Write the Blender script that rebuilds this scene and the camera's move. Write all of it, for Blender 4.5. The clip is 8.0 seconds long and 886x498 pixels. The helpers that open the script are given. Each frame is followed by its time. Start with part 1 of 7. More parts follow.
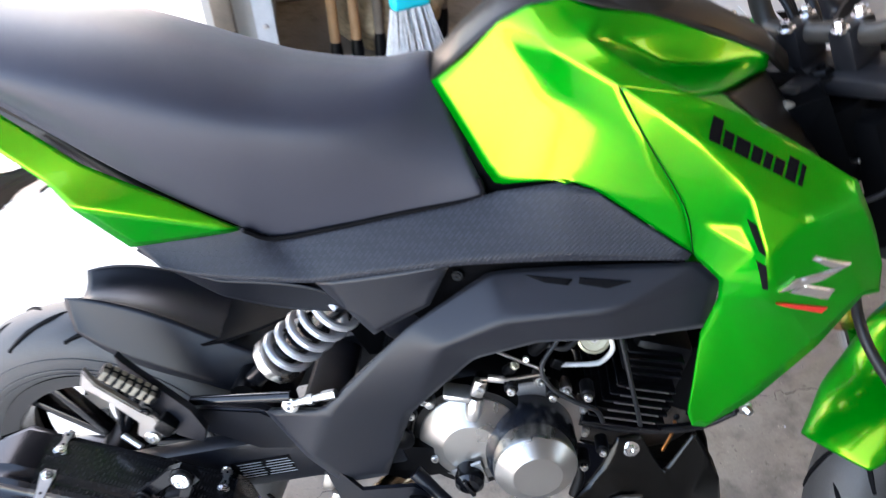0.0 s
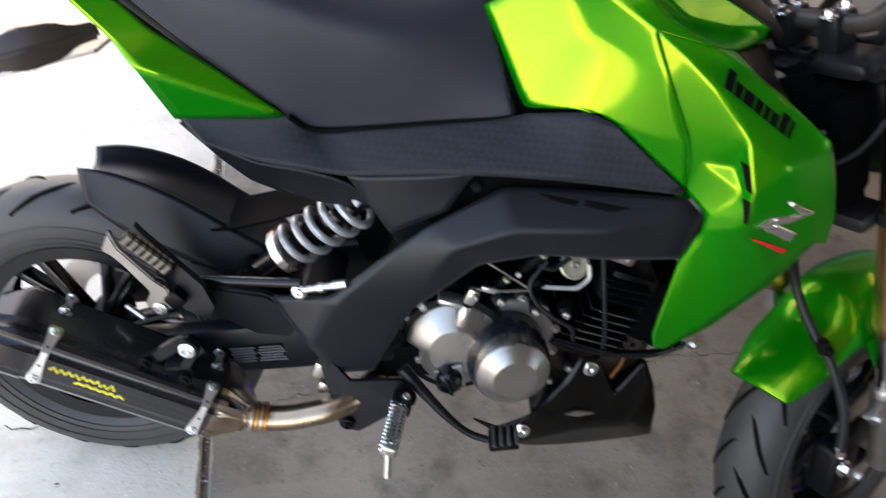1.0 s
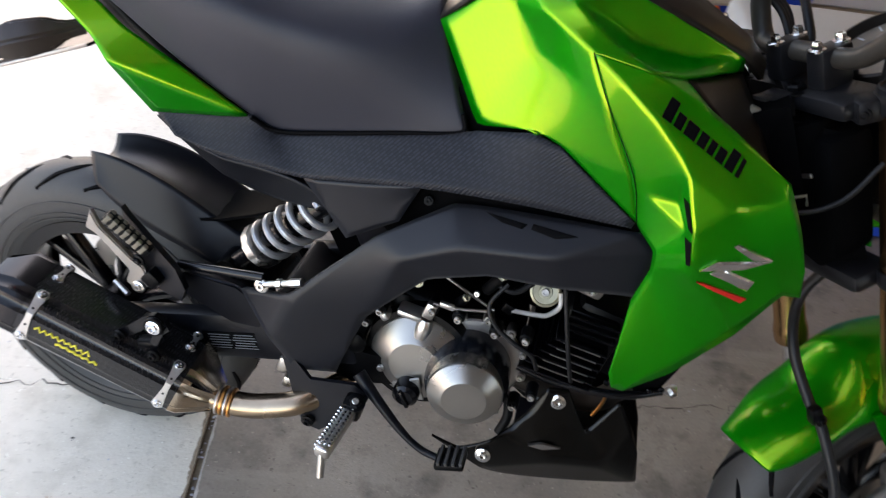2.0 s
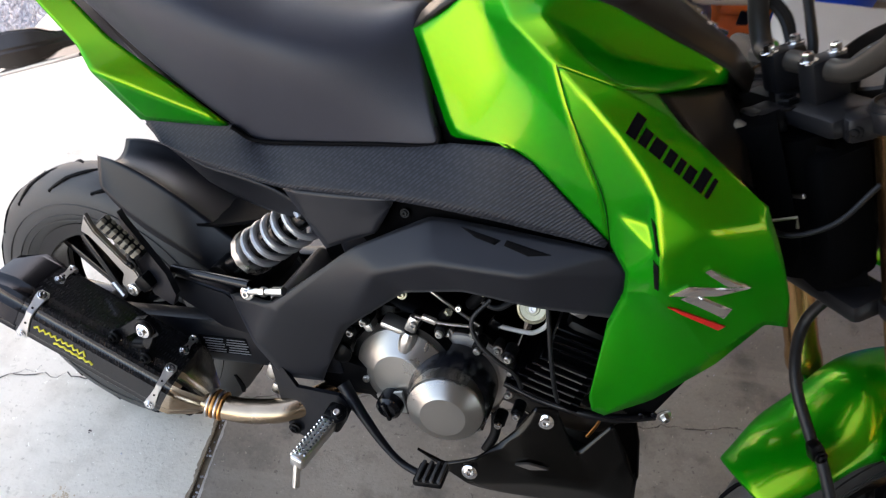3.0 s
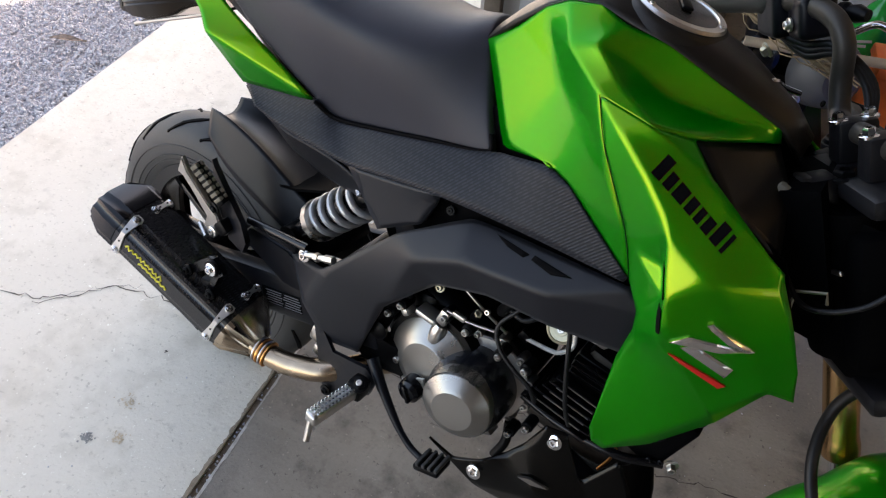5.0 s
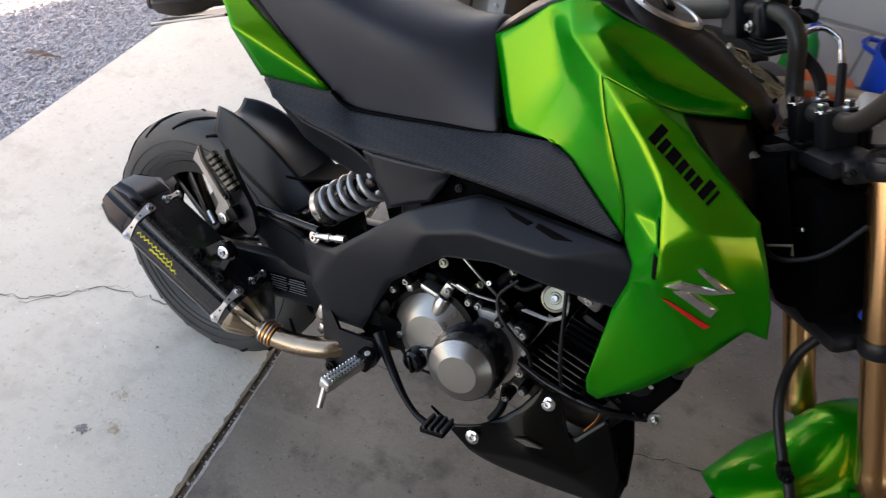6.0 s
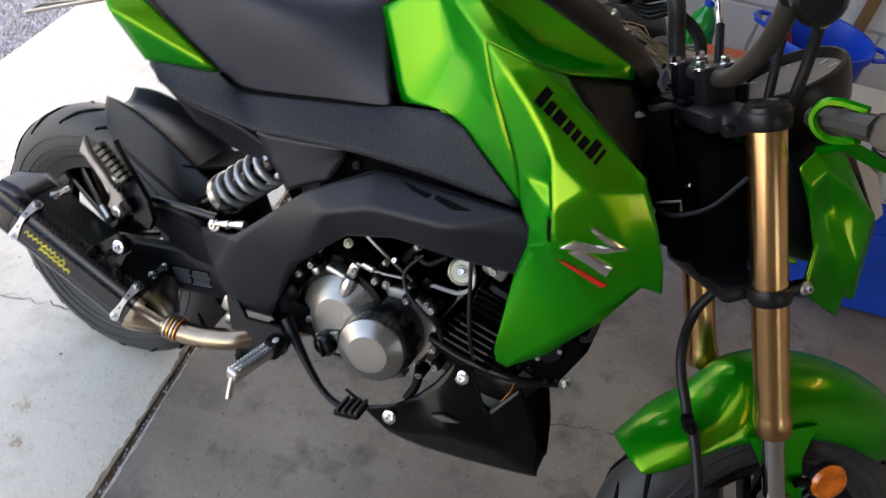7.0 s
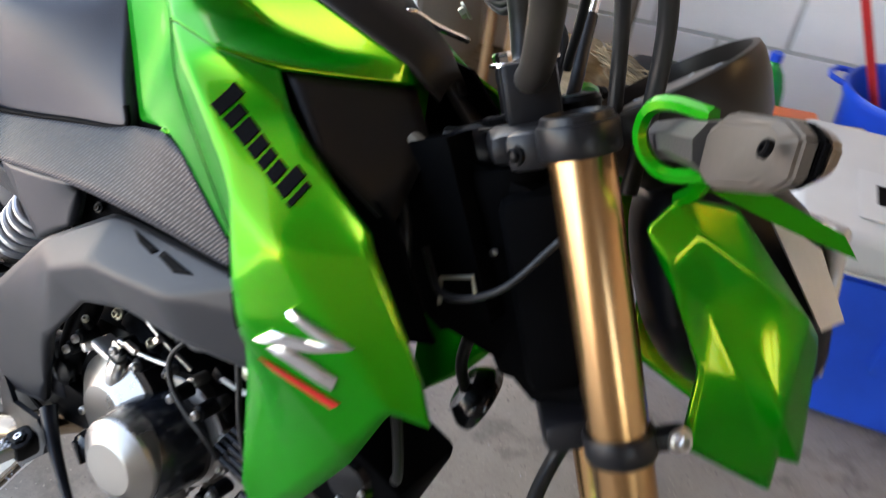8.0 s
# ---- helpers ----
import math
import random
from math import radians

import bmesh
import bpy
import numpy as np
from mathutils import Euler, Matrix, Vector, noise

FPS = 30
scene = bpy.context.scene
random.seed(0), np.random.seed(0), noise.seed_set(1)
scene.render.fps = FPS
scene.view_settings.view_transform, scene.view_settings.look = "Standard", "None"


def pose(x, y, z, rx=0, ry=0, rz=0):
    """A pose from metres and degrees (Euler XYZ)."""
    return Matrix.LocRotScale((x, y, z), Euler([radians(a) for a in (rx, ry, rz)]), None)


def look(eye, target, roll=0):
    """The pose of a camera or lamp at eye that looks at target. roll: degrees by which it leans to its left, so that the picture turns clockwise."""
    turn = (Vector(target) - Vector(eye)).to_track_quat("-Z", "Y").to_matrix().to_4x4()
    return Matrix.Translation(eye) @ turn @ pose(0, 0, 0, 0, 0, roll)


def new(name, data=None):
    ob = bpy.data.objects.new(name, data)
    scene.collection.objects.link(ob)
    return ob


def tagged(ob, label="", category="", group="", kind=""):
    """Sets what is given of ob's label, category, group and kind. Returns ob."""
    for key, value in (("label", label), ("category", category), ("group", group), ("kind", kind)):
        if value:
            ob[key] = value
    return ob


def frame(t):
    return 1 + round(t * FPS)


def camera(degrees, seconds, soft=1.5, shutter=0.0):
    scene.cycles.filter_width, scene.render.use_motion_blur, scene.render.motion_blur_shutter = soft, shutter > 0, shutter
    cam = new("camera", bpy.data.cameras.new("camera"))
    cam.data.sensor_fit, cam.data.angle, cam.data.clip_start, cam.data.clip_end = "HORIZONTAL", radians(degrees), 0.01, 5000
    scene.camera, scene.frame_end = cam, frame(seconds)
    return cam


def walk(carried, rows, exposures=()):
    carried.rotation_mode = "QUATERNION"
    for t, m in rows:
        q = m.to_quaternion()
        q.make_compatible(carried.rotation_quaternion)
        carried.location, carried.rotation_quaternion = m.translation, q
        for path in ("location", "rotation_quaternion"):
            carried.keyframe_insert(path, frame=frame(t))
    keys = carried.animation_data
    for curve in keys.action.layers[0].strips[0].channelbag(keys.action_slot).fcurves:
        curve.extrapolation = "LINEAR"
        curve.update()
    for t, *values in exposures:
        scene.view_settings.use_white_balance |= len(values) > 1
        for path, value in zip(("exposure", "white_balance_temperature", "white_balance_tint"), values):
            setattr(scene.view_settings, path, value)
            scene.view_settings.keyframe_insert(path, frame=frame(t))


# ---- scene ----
cam = camera(61.75, 8.0, soft=1.15, shutter=0.5)
ROWS = [
    (0, 0.5089, -0.4794, 1.2108, 44.48, 0.50, 3.73),
    (0.2, 0.4967, -0.5084, 1.2341, 45.42, -0.18, 5.78),
    (0.5, 0.4470, -0.5416, 1.2366, 44.57, -3.86, 5.99),
    (0.7, 0.4216, -0.5639, 1.2327, 44.24, -5.09, 6.15),
    (1, 0.3815, -0.6037, 1.2013, 43.01, -10.06, 3.34),
    (1.2, 0.3980, -0.6175, 1.1969, 43.27, -10.62, 2.16),
    (2.3, 0.6788, -0.5467, 1.2473, 43.16, -2.02, 19.71),
    (2.5, 0.7057, -0.5381, 1.2549, 43.97, 0.20, 19.90),
    (2.8, 0.7185, -0.5297, 1.2425, 43.88, -2.79, 20.28),
    (3, 0.7085, -0.5088, 1.2364, 42.10, -2.84, 20.48),
    (3.2, 0.6952, -0.4628, 1.2206, 40.83, -2.09, 20.52),
    (3.5, 0.6490, -0.4166, 1.1979, 38.89, -5.52, 18.84),
    (3.8, 0.6295, -0.4075, 1.1785, 37.41, -5.28, 21.47),
    (4, 0.6408, -0.4137, 1.1898, 38.68, -4.61, 25.34),
    (4.2, 0.6831, -0.4308, 1.2125, 40.55, -4.56, 28.87),
    (4.5, 0.7697, -0.4373, 1.2369, 41.82, -3.16, 33.17),
    (4.7, 0.8160, -0.4502, 1.2557, 41.23, -2.71, 35.82),
    (5.8, 0.8241, -0.6032, 1.2707, 44.06, -6.19, 35.77),
    (6, 0.8196, -0.6381, 1.2681, 45.01, -6.47, 32.94),
    (6.2, 0.8185, -0.6592, 1.2690, 45.71, -7.43, 32.07),
    (6.5, 0.8156, -0.6737, 1.2663, 45.46, -8.09, 30.53),
    (6.8, 0.8339, -0.6641, 1.2547, 45.04, -9.17, 26.81),
    (7, 0.8632, -0.6273, 1.2490, 45.40, -7.68, 26.80),
    (7.2, 0.9009, -0.5695, 1.2372, 46.93, -6.40, 26.99),
    (7.5, 0.9943, -0.4710, 1.1767, 49.21, -6.11, 30.17),
    (7.8, 1.0603, -0.3250, 1.1001, 49.84, -4.36, 32.12),
    (8, 1.0818, -0.2344, 1.0763, 50.65, -3.51, 36.61),
]
EXPOSURES = [(t, 2.80 + stops, kelvin, 10) for t, stops, kelvin in ((0, 1.36, 5950), (0.5, 0.90, 6200), (1.0, 0.46, 6400), (1.2, 0.42, 6450), (2.3, 0.18, 6500), (2.6, 0.18, 6500), (3.5, 0.42, 6400), (4.0, 0.46, 6400), (4.5, 0.17, 6500), (6, -0.25, 6500), (6.5, -0.20, 6500), (7, 0.05, 6450), (7.5, 0.48, 6400), (8, 0.98, 6350))]
walk(cam, [(t, pose(*row)) for t, *row in ROWS], EXPOSURES)

# ---- light ----
SUN_EL, SUN_AZ = 40, 72
GX, GY = Vector((0.975, 0.224, 0)), Vector((-0.224, 0.975, 0))   # into the garage, along its door
GO = Vector((0.150, 0.0, 0.0))


def site(a, b, z=0.0):
    """A place by its way into the garage, along the door, and up."""
    return GO + GX * a + GY * b + Vector((0, 0, z))


SITE = Matrix.Translation(GO) @ Matrix.Rotation(math.atan2(GX.y, GX.x), 4, "Z")

world = bpy.data.worlds.new("sky")
scene.world = world
world.use_nodes = True
wn = world.node_tree.nodes
sky = wn.new("ShaderNodeTexSky")
sky.sky_type, sky.sun_disc = "NISHITA", False
sky.sun_elevation = radians(SUN_EL)
sky.sun_rotation = radians(90 - SUN_AZ)
sky.air_density, sky.dust_density = 1.0, 2.0
wn["Background"].inputs["Strength"].default_value = 0.15
haze = wn.new("ShaderNodeMix")   # a warm, hazy sky
haze.data_type, haze.blend_type = "RGBA", "MULTIPLY"
haze.inputs["Factor"].default_value, haze.inputs["B"].default_value = 1.0, (1.21, 0.965, 0.785, 1)
world.node_tree.links.new(sky.outputs[0], haze.inputs["A"])
world.node_tree.links.new(haze.outputs["Result"], wn["Background"].inputs["Color"])

sun = new("sun", bpy.data.lights.new("sun", "SUN"))
sun.data.energy, sun.data.angle, sun.data.color = 4.5, radians(0.5), (1.0, 0.77, 0.565)
away = Vector((math.cos(radians(SUN_EL)) * math.cos(radians(SUN_AZ)), math.cos(radians(SUN_EL)) * math.sin(radians(SUN_AZ)), math.sin(radians(SUN_EL))))
sun.matrix_world = look(away * 30, (0, 0, 0))


# ---- materials ----
def material(name, base, rough=0.5, metal=0.0, coat=0.0, coat_rough=0.05, vary=0.15, scale=6.0, grain=0.0, grain_scale=300.0,
             rough_vary=0.1, second=None, spread=0.5, clear=0.0, ior=1.45, gloss=0.5, sheen=0.0):
    """A surface with large and small variation of its colour, roughness and relief, in object space."""
    m = bpy.data.materials.new(name)
    m.use_nodes = True
    n, l = m.node_tree.nodes, m.node_tree.links
    p = n["Principled BSDF"]
    tex = n.new("ShaderNodeTexCoord")
    big = n.new("ShaderNodeTexNoise")
    big.inputs["Scale"].default_value, big.inputs["Detail"].default_value = scale, 6
    l.new(tex.outputs["Object"], big.inputs["Vector"])
    fine = n.new("ShaderNodeTexNoise")
    fine.inputs["Scale"].default_value, fine.inputs["Detail"].default_value = grain_scale, 3
    l.new(tex.outputs["Object"], fine.inputs["Vector"])
    ramp = n.new("ShaderNodeValToRGB")
    lo = [c * (1 - vary) for c in base]
    hi = [min(1, c * (1 + vary)) for c in base]
    if second:
        lo, hi = second, base
    ramp.color_ramp.elements[0].color, ramp.color_ramp.elements[1].color = (*lo, 1), (*hi, 1)
    ramp.color_ramp.elements[0].position, ramp.color_ramp.elements[1].position = 0.5 - spread * 0.5, 0.5 + spread * 0.5
    mix = n.new("ShaderNodeMath")
    mix.operation = "MULTIPLY_ADD"
    l.new(fine.outputs["Fac"], mix.inputs[0])
    mix.inputs[1].default_value = 0.25
    mix.inputs[2].default_value = -0.125
    add = n.new("ShaderNodeMath")
    add.operation = "ADD"
    l.new(big.outputs["Fac"], add.inputs[0])
    l.new(mix.outputs[0], add.inputs[1])
    l.new(add.outputs[0], ramp.inputs["Fac"])
    l.new(ramp.outputs["Color"], p.inputs["Base Color"])
    rr = n.new("ShaderNodeMapRange")
    rr.inputs["To Min"].default_value, rr.inputs["To Max"].default_value = max(0.02, rough - rough_vary), min(1, rough + rough_vary)
    l.new(big.outputs["Fac"], rr.inputs["Value"])
    l.new(rr.outputs[0], p.inputs["Roughness"])
    p.inputs["Metallic"].default_value = metal
    p.inputs["Coat Weight"].default_value, p.inputs["Coat Roughness"].default_value = coat, coat_rough
    p.inputs["Transmission Weight"].default_value, p.inputs["IOR"].default_value = clear, ior
    p.inputs["Specular IOR Level"].default_value = gloss
    p.inputs["Sheen Weight"].default_value, p.inputs["Sheen Roughness"].default_value = sheen, 0.45
    if grain:
        bump = n.new("ShaderNodeBump")
        bump.inputs["Strength"].default_value, bump.inputs["Distance"].default_value = min(1, grain), 0.001
        l.new(fine.outputs["Fac"], bump.inputs["Height"])
        l.new(bump.outputs[0], p.inputs["Normal"])
    return m


def woven(name, base, size, rough=0.45, strength=0.6, tone=2.2, gloss=0.35, lie=45):
    """A diagonal woven relief, as on textured or carbon-fibre covers."""
    m = material(name, base, rough, vary=0.1, scale=8, gloss=gloss, sheen=0.07)
    n, l = m.node_tree.nodes, m.node_tree.links
    p = n["Principled BSDF"]
    tex = n.new("ShaderNodeTexCoord")
    turn = n.new("ShaderNodeMapping")
    turn.inputs["Rotation"].default_value = (0, radians(lie), 0)
    l.new(tex.outputs["Object"], turn.inputs["Vector"])
    wave = n.new("ShaderNodeTexWave")
    wave.wave_type, wave.bands_direction = "BANDS", "X"
    wave.inputs["Scale"].default_value = 0.314 / size
    l.new(turn.outputs[0], wave.inputs["Vector"])
    check = n.new("ShaderNodeTexChecker")
    check.inputs["Scale"].default_value = 0.5 / size
    l.new(turn.outputs[0], check.inputs["Vector"])
    ramp = n.new("ShaderNodeValToRGB")
    ramp.color_ramp.elements[0].color = (*[c * 0.7 for c in base], 1)
    ramp.color_ramp.elements[1].color = (*[c * tone for c in base], 1)
    mixed = n.new("ShaderNodeMath")
    mixed.operation = "MULTIPLY"
    l.new(wave.outputs["Fac"], mixed.inputs[0])
    l.new(check.outputs["Fac"], mixed.inputs[1])
    half = n.new("ShaderNodeMath")
    half.operation = "MULTIPLY_ADD"
    half.inputs[1].default_value, half.inputs[2].default_value = 0.5, 0.0
    l.new(wave.outputs["Fac"], half.inputs[0])
    both = n.new("ShaderNodeMath")
    both.operation = "ADD"
    l.new(half.outputs[0], both.inputs[0])
    quarter = n.new("ShaderNodeMath")
    quarter.operation = "MULTIPLY"
    quarter.inputs[1].default_value = 0.5
    l.new(mixed.outputs[0], quarter.inputs[0])
    l.new(quarter.outputs[0], both.inputs[1])
    l.new(both.outputs[0], ramp.inputs["Fac"])
    l.new(ramp.outputs["Color"], p.inputs["Base Color"])
    bump = n.new("ShaderNodeBump")
    bump.inputs["Strength"].default_value, bump.inputs["Distance"].default_value = strength, 0.0006
    l.new(both.outputs[0], bump.inputs["Height"])
    l.new(bump.outputs[0], p.inputs["Normal"])
    return m


def candy_paint():
    """Green pearl paint: a green metallic body, fine gold flake that shows in its reflections, and a clear coat."""
    m = material("candy_green_paint", (0.0004, 0.235, 0.0008), 0.40, 0.60, 0.22, 0.03, 0.05, 3, 0.03, 1500, 0.03, gloss=0.10)
    n, l = m.node_tree.nodes, m.node_tree.links
    flake = n.new("ShaderNodeBsdfGlossy")
    flake.inputs["Color"].default_value, flake.inputs["Roughness"].default_value = (0.85, 0.76, 0.02, 1), 0.17
    mix = n.new("ShaderNodeMixShader")
    facing = n.new("ShaderNodeLayerWeight")   # the flake's gloss is strongest face on
    facing.inputs["Blend"].default_value = 0.5
    amount = n.new("ShaderNodeMapRange")
    amount.inputs["From Min"].default_value, amount.inputs["From Max"].default_value = 0.04, 0.29
    amount.inputs["To Min"].default_value, amount.inputs["To Max"].default_value = 0.18, 0.029
    l.new(facing.outputs["Facing"], amount.inputs["Value"])
    l.new(amount.outputs[0], mix.inputs[0])
    l.new(n["Principled BSDF"].outputs[0], mix.inputs[1])
    l.new(flake.outputs[0], mix.inputs[2])
    l.new(mix.outputs[0], n["Material Output"].inputs["Surface"])
    return m


GREEN = candy_paint()
BLACKPLASTIC = material("satin_black_plastic", (0.0036, 0.0042, 0.0070), 0.38, vary=0.18, scale=5, grain=0.12, grain_scale=1400, gloss=0.30)
GREYPLASTIC = material("charcoal_plastic", (0.0050, 0.0058, 0.0095), 0.42, vary=0.15, scale=5, grain=0.14, grain_scale=1400, gloss=0.40, sheen=0.06)
GLOSSBLACK = material("gloss_black_paint", (0.004, 0.004, 0.005), 0.2, vary=0.3, scale=9, gloss=0.4)
DRUMBLACK = material("polished_black_cover", (0.010, 0.011, 0.015), 0.22, vary=0.2, scale=9, gloss=0.9)
DARKMETAL = material("black_coated_metal", (0.0025, 0.0025, 0.003), 0.38, 0.0, vary=0.4, scale=30, grain=0.2, grain_scale=600, gloss=0.14)
TEXTURED = woven("textured_black_cover", (0.0095, 0.0105, 0.0145), 0.0034, 0.42, 0.6, 2.4, 0.24, -40)
CARBON = woven("carbon_fibre", (0.0050, 0.0050, 0.0055), 0.0030, 0.20, 0.06, 3.0, 0.6, 20)
SEATSKIN = material("black_seat_vinyl", (0.0165, 0.0175, 0.0275), 0.45, vary=0.12, scale=7, grain=0.35, grain_scale=1100, gloss=0.45, sheen=0.13)
RUBBER = material("tyre_rubber", (0.036, 0.035, 0.034), 0.55, vary=0.3, scale=14, grain=0.3, grain_scale=500)
GLOSSHOSE = material("glossy_pale_hose", (0.56, 0.54, 0.50), 0.12, vary=0.15, scale=40, coat=0.8)
HOSE = material("black_hose_rubber", (0.010, 0.010, 0.011), 0.45, vary=0.2, scale=40, gloss=0.35)
GOLD = material("gold_anodised_tube", (0.55, 0.33, 0.15), 0.26, 1.0, vary=0.03, scale=3, rough_vary=0.02)
CHROME = material("bright_chrome", (0.80, 0.80, 0.80), 0.12, 1.0, vary=0.06, scale=12, rough_vary=0.06)
BRIGHT = material("bright_steel_sheet", (0.56, 0.55, 0.53), 0.34, 0.85, vary=0.08, scale=30)
STEEL = material("brushed_steel", (0.58, 0.56, 0.53), 0.30, 1.0, vary=0.12, scale=30, grain=0.1, grain_scale=500)
HEATED = material("heat_tinted_steel", (0.66, 0.60, 0.51), 0.22, 1.0, second=(0.46, 0.36, 0.25), scale=14, spread=0.4)
PIPEBROWN = material("browned_steel_pipe", (0.44, 0.35, 0.25), 0.25, 1.0, second=(0.26, 0.19, 0.12), scale=16, spread=0.5)
# Near-black for deep inner parts and gap fillers: their shade is in the colour.
SHADEBLACK = material("matte_shade_black", (0.0022, 0.0022, 0.0025), 0.8, vary=0.3, scale=20, gloss=0.03)
DIAL = material("tan_dial_face", (0.20, 0.165, 0.13), 0.4, vary=0.2, scale=40)
COVERBROWN = material("brown_black_tank_cover", (0.0105, 0.0088, 0.0075), 0.38, vary=0.2, scale=6, grain=0.12, grain_scale=1400, gloss=0.25)
CAST = material("cast_aluminium", (0.36, 0.34, 0.32), 0.38, 0.95, vary=0.14, scale=20, grain=0.25, grain_scale=700)
COVERSILVER = material("satin_bronze_cover", (0.34, 0.325, 0.30), 0.3, 0.9, vary=0.08, scale=12, grain=0.1, grain_scale=900)
SPRINGGREY = material("grey_spring_paint", (0.38, 0.385, 0.40), 0.32, 0.5, vary=0.15, scale=20)
ZINC = material("yellow_zinc_plate", (0.40, 0.385, 0.29), 0.4, 0.75, vary=0.15, scale=40)
# Dark copy of the pipe colour, for its shaded front length.
HEADERDARK = material("shade_dark_header", (0.028, 0.021, 0.016), 0.55, 0.3, second=(0.014, 0.011, 0.009), scale=20, spread=0.5)
COPPER = material("copper_pipe", (0.70, 0.33, 0.10), 0.3, 1.0, vary=0.25, scale=30)
TAN = material("tan_rubber_grip", (0.20, 0.175, 0.13), 0.7, vary=0.25, scale=60)
INK = material("black_decal", (0.003, 0.003, 0.0035), 0.7, vary=0.1, gloss=0.05)
RED = material("red_decal", (0.50, 0.010, 0.008), 0.35, vary=0.1, coat=0.5)
YELLOW = material("yellow_decal", (0.75, 0.66, 0.05), 0.5, vary=0.15, scale=60)
FAINT = material("faint_print", (0.20, 0.20, 0.21), 0.6, vary=0.2, scale=90)
PALE = material("pale_print", (0.55, 0.55, 0.55), 0.5, vary=0.1)
AMBER = material("amber_lens", (0.85, 0.20, 0.008), 0.12, second=(0.45, 0.10, 0.004), spread=0.2, scale=40, coat=0.6)
SMOKE = material("smoked_lens", (0.066, 0.056, 0.047), 0.48, vary=0.2, scale=18, gloss=0.35)
LENSTAN = material("tan_smoked_lens", (0.20, 0.155, 0.115), 0.3, vary=0.15, scale=30, gloss=0.4)
LAMPGLASS = material("headlamp_lens", (0.55, 0.52, 0.48), 0.08, vary=0.1, scale=8, coat=0.8)

def concrete(name, pale, mid, dark, rough, streak, stain=1.0, pits=0.3):
    """Worn concrete: broad blotches, dark stains, fine specks, and brushed streaks."""
    m = material(name, pale, rough, second=mid, scale=4.5, spread=0.42, grain=0.8, grain_scale=190, rough_vary=0.15)
    n, l = m.node_tree.nodes, m.node_tree.links
    p = n["Principled BSDF"]
    tex = n.new("ShaderNodeTexCoord")
    ramp_out = p.inputs["Base Color"].links[0].from_socket

    def layer(under, scale, low, high, colour, amount, stretch=(1, 1, 1), detail=8):
        mp = n.new("ShaderNodeMapping")
        mp.inputs["Scale"].default_value = stretch
        l.new(tex.outputs["Object"], mp.inputs["Vector"])
        t = n.new("ShaderNodeTexNoise")
        t.inputs["Scale"].default_value, t.inputs["Detail"].default_value, t.inputs["Roughness"].default_value = scale, detail, 0.62
        l.new(mp.outputs[0], t.inputs["Vector"])
        r = n.new("ShaderNodeMapRange")
        r.inputs["From Min"].default_value, r.inputs["From Max"].default_value = low, high
        r.inputs["To Max"].default_value = amount
        l.new(t.outputs["Fac"], r.inputs["Value"])
        mix = n.new("ShaderNodeMix")
        mix.data_type = "RGBA"
        l.new(r.outputs[0], mix.inputs["Factor"])
        l.new(under, mix.inputs["A"])
        mix.inputs["B"].default_value = (*colour, 1)
        return mix.outputs["Result"]

    c = layer(ramp_out, 11, 0.52, 0.70, dark, 0.85 * stain)
    c = layer(c, 2.2, 0.54, 0.68, dark, 0.5 * stain)
    c = layer(c, 6, 0.55, 0.75, pale, streak, (0.35, 3.0, 1))
    c = layer(c, 95, 0.66, 0.72, dark, 0.7, detail=2)
    c = layer(c, 130, 0.68, 0.74, [min(1, k * 1.5) for k in pale], 0.6, detail=2)
    c = layer(c, 60, 0.58, 0.70, dark, pits, (1, 1.6, 1), 5)
    c = layer(c, 24, 0.62, 0.72, [k * 0.75 for k in mid], pits, (1, 1, 1), 6)
    l.new(c, p.inputs["Base Color"])
    return m


# Floor set darker, apron paler: part of the doorway's light contrast is in colour.
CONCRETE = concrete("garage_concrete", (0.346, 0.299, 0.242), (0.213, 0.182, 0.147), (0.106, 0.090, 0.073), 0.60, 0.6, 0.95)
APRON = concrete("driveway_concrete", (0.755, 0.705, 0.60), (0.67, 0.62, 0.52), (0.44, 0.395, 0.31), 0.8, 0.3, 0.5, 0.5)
JOINT = material("joint_dirt", (0.24, 0.19, 0.13), 0.95, second=(0.07, 0.055, 0.04), scale=40, spread=0.5, grain=0.8, grain_scale=300)
CRACKDARK = material("crack_shadow_dirt", (0.075, 0.062, 0.05), 0.95, vary=0.4, scale=60)
PALELIP = material("pale_chipped_concrete", (0.66, 0.62, 0.56), 0.85, second=(0.45, 0.41, 0.35), scale=60, spread=0.4, grain=0.6, grain_scale=260)
DIRTLIP = material("brown_packed_dirt", (0.34, 0.275, 0.195), 0.95, second=(0.19, 0.145, 0.10), scale=45, spread=0.5, grain=0.8, grain_scale=300)
SPOT = material("oil_stain", (0.27, 0.26, 0.24), 0.75, vary=0.3, scale=60)
RUSTSPOT = material("rust_stain", (0.56, 0.46, 0.32), 0.85, vary=0.2, scale=60)
LEAFBROWN = material("dry_leaf_brown", (0.36, 0.30, 0.25), 0.9, vary=0.3, scale=70)
GRAVEL = material("grey_gravel", (0.56, 0.56, 0.59), 0.9, second=(0.26, 0.26, 0.28), scale=70, spread=0.5, grain=0.9, grain_scale=140)
STONE = material("pebble_stone", (0.70, 0.70, 0.735), 0.85, second=(0.32, 0.32, 0.345), scale=45, spread=0.5, grain=0.5, grain_scale=300)
BLOCKPAINT = material("white_painted_block", (0.80, 0.78, 0.79), 0.7, vary=0.07, scale=4, grain=0.6, grain_scale=160)
MORTAR = material("painted_mortar", (0.52, 0.51, 0.50), 0.85, vary=0.1, scale=12, grain=0.6, grain_scale=200)
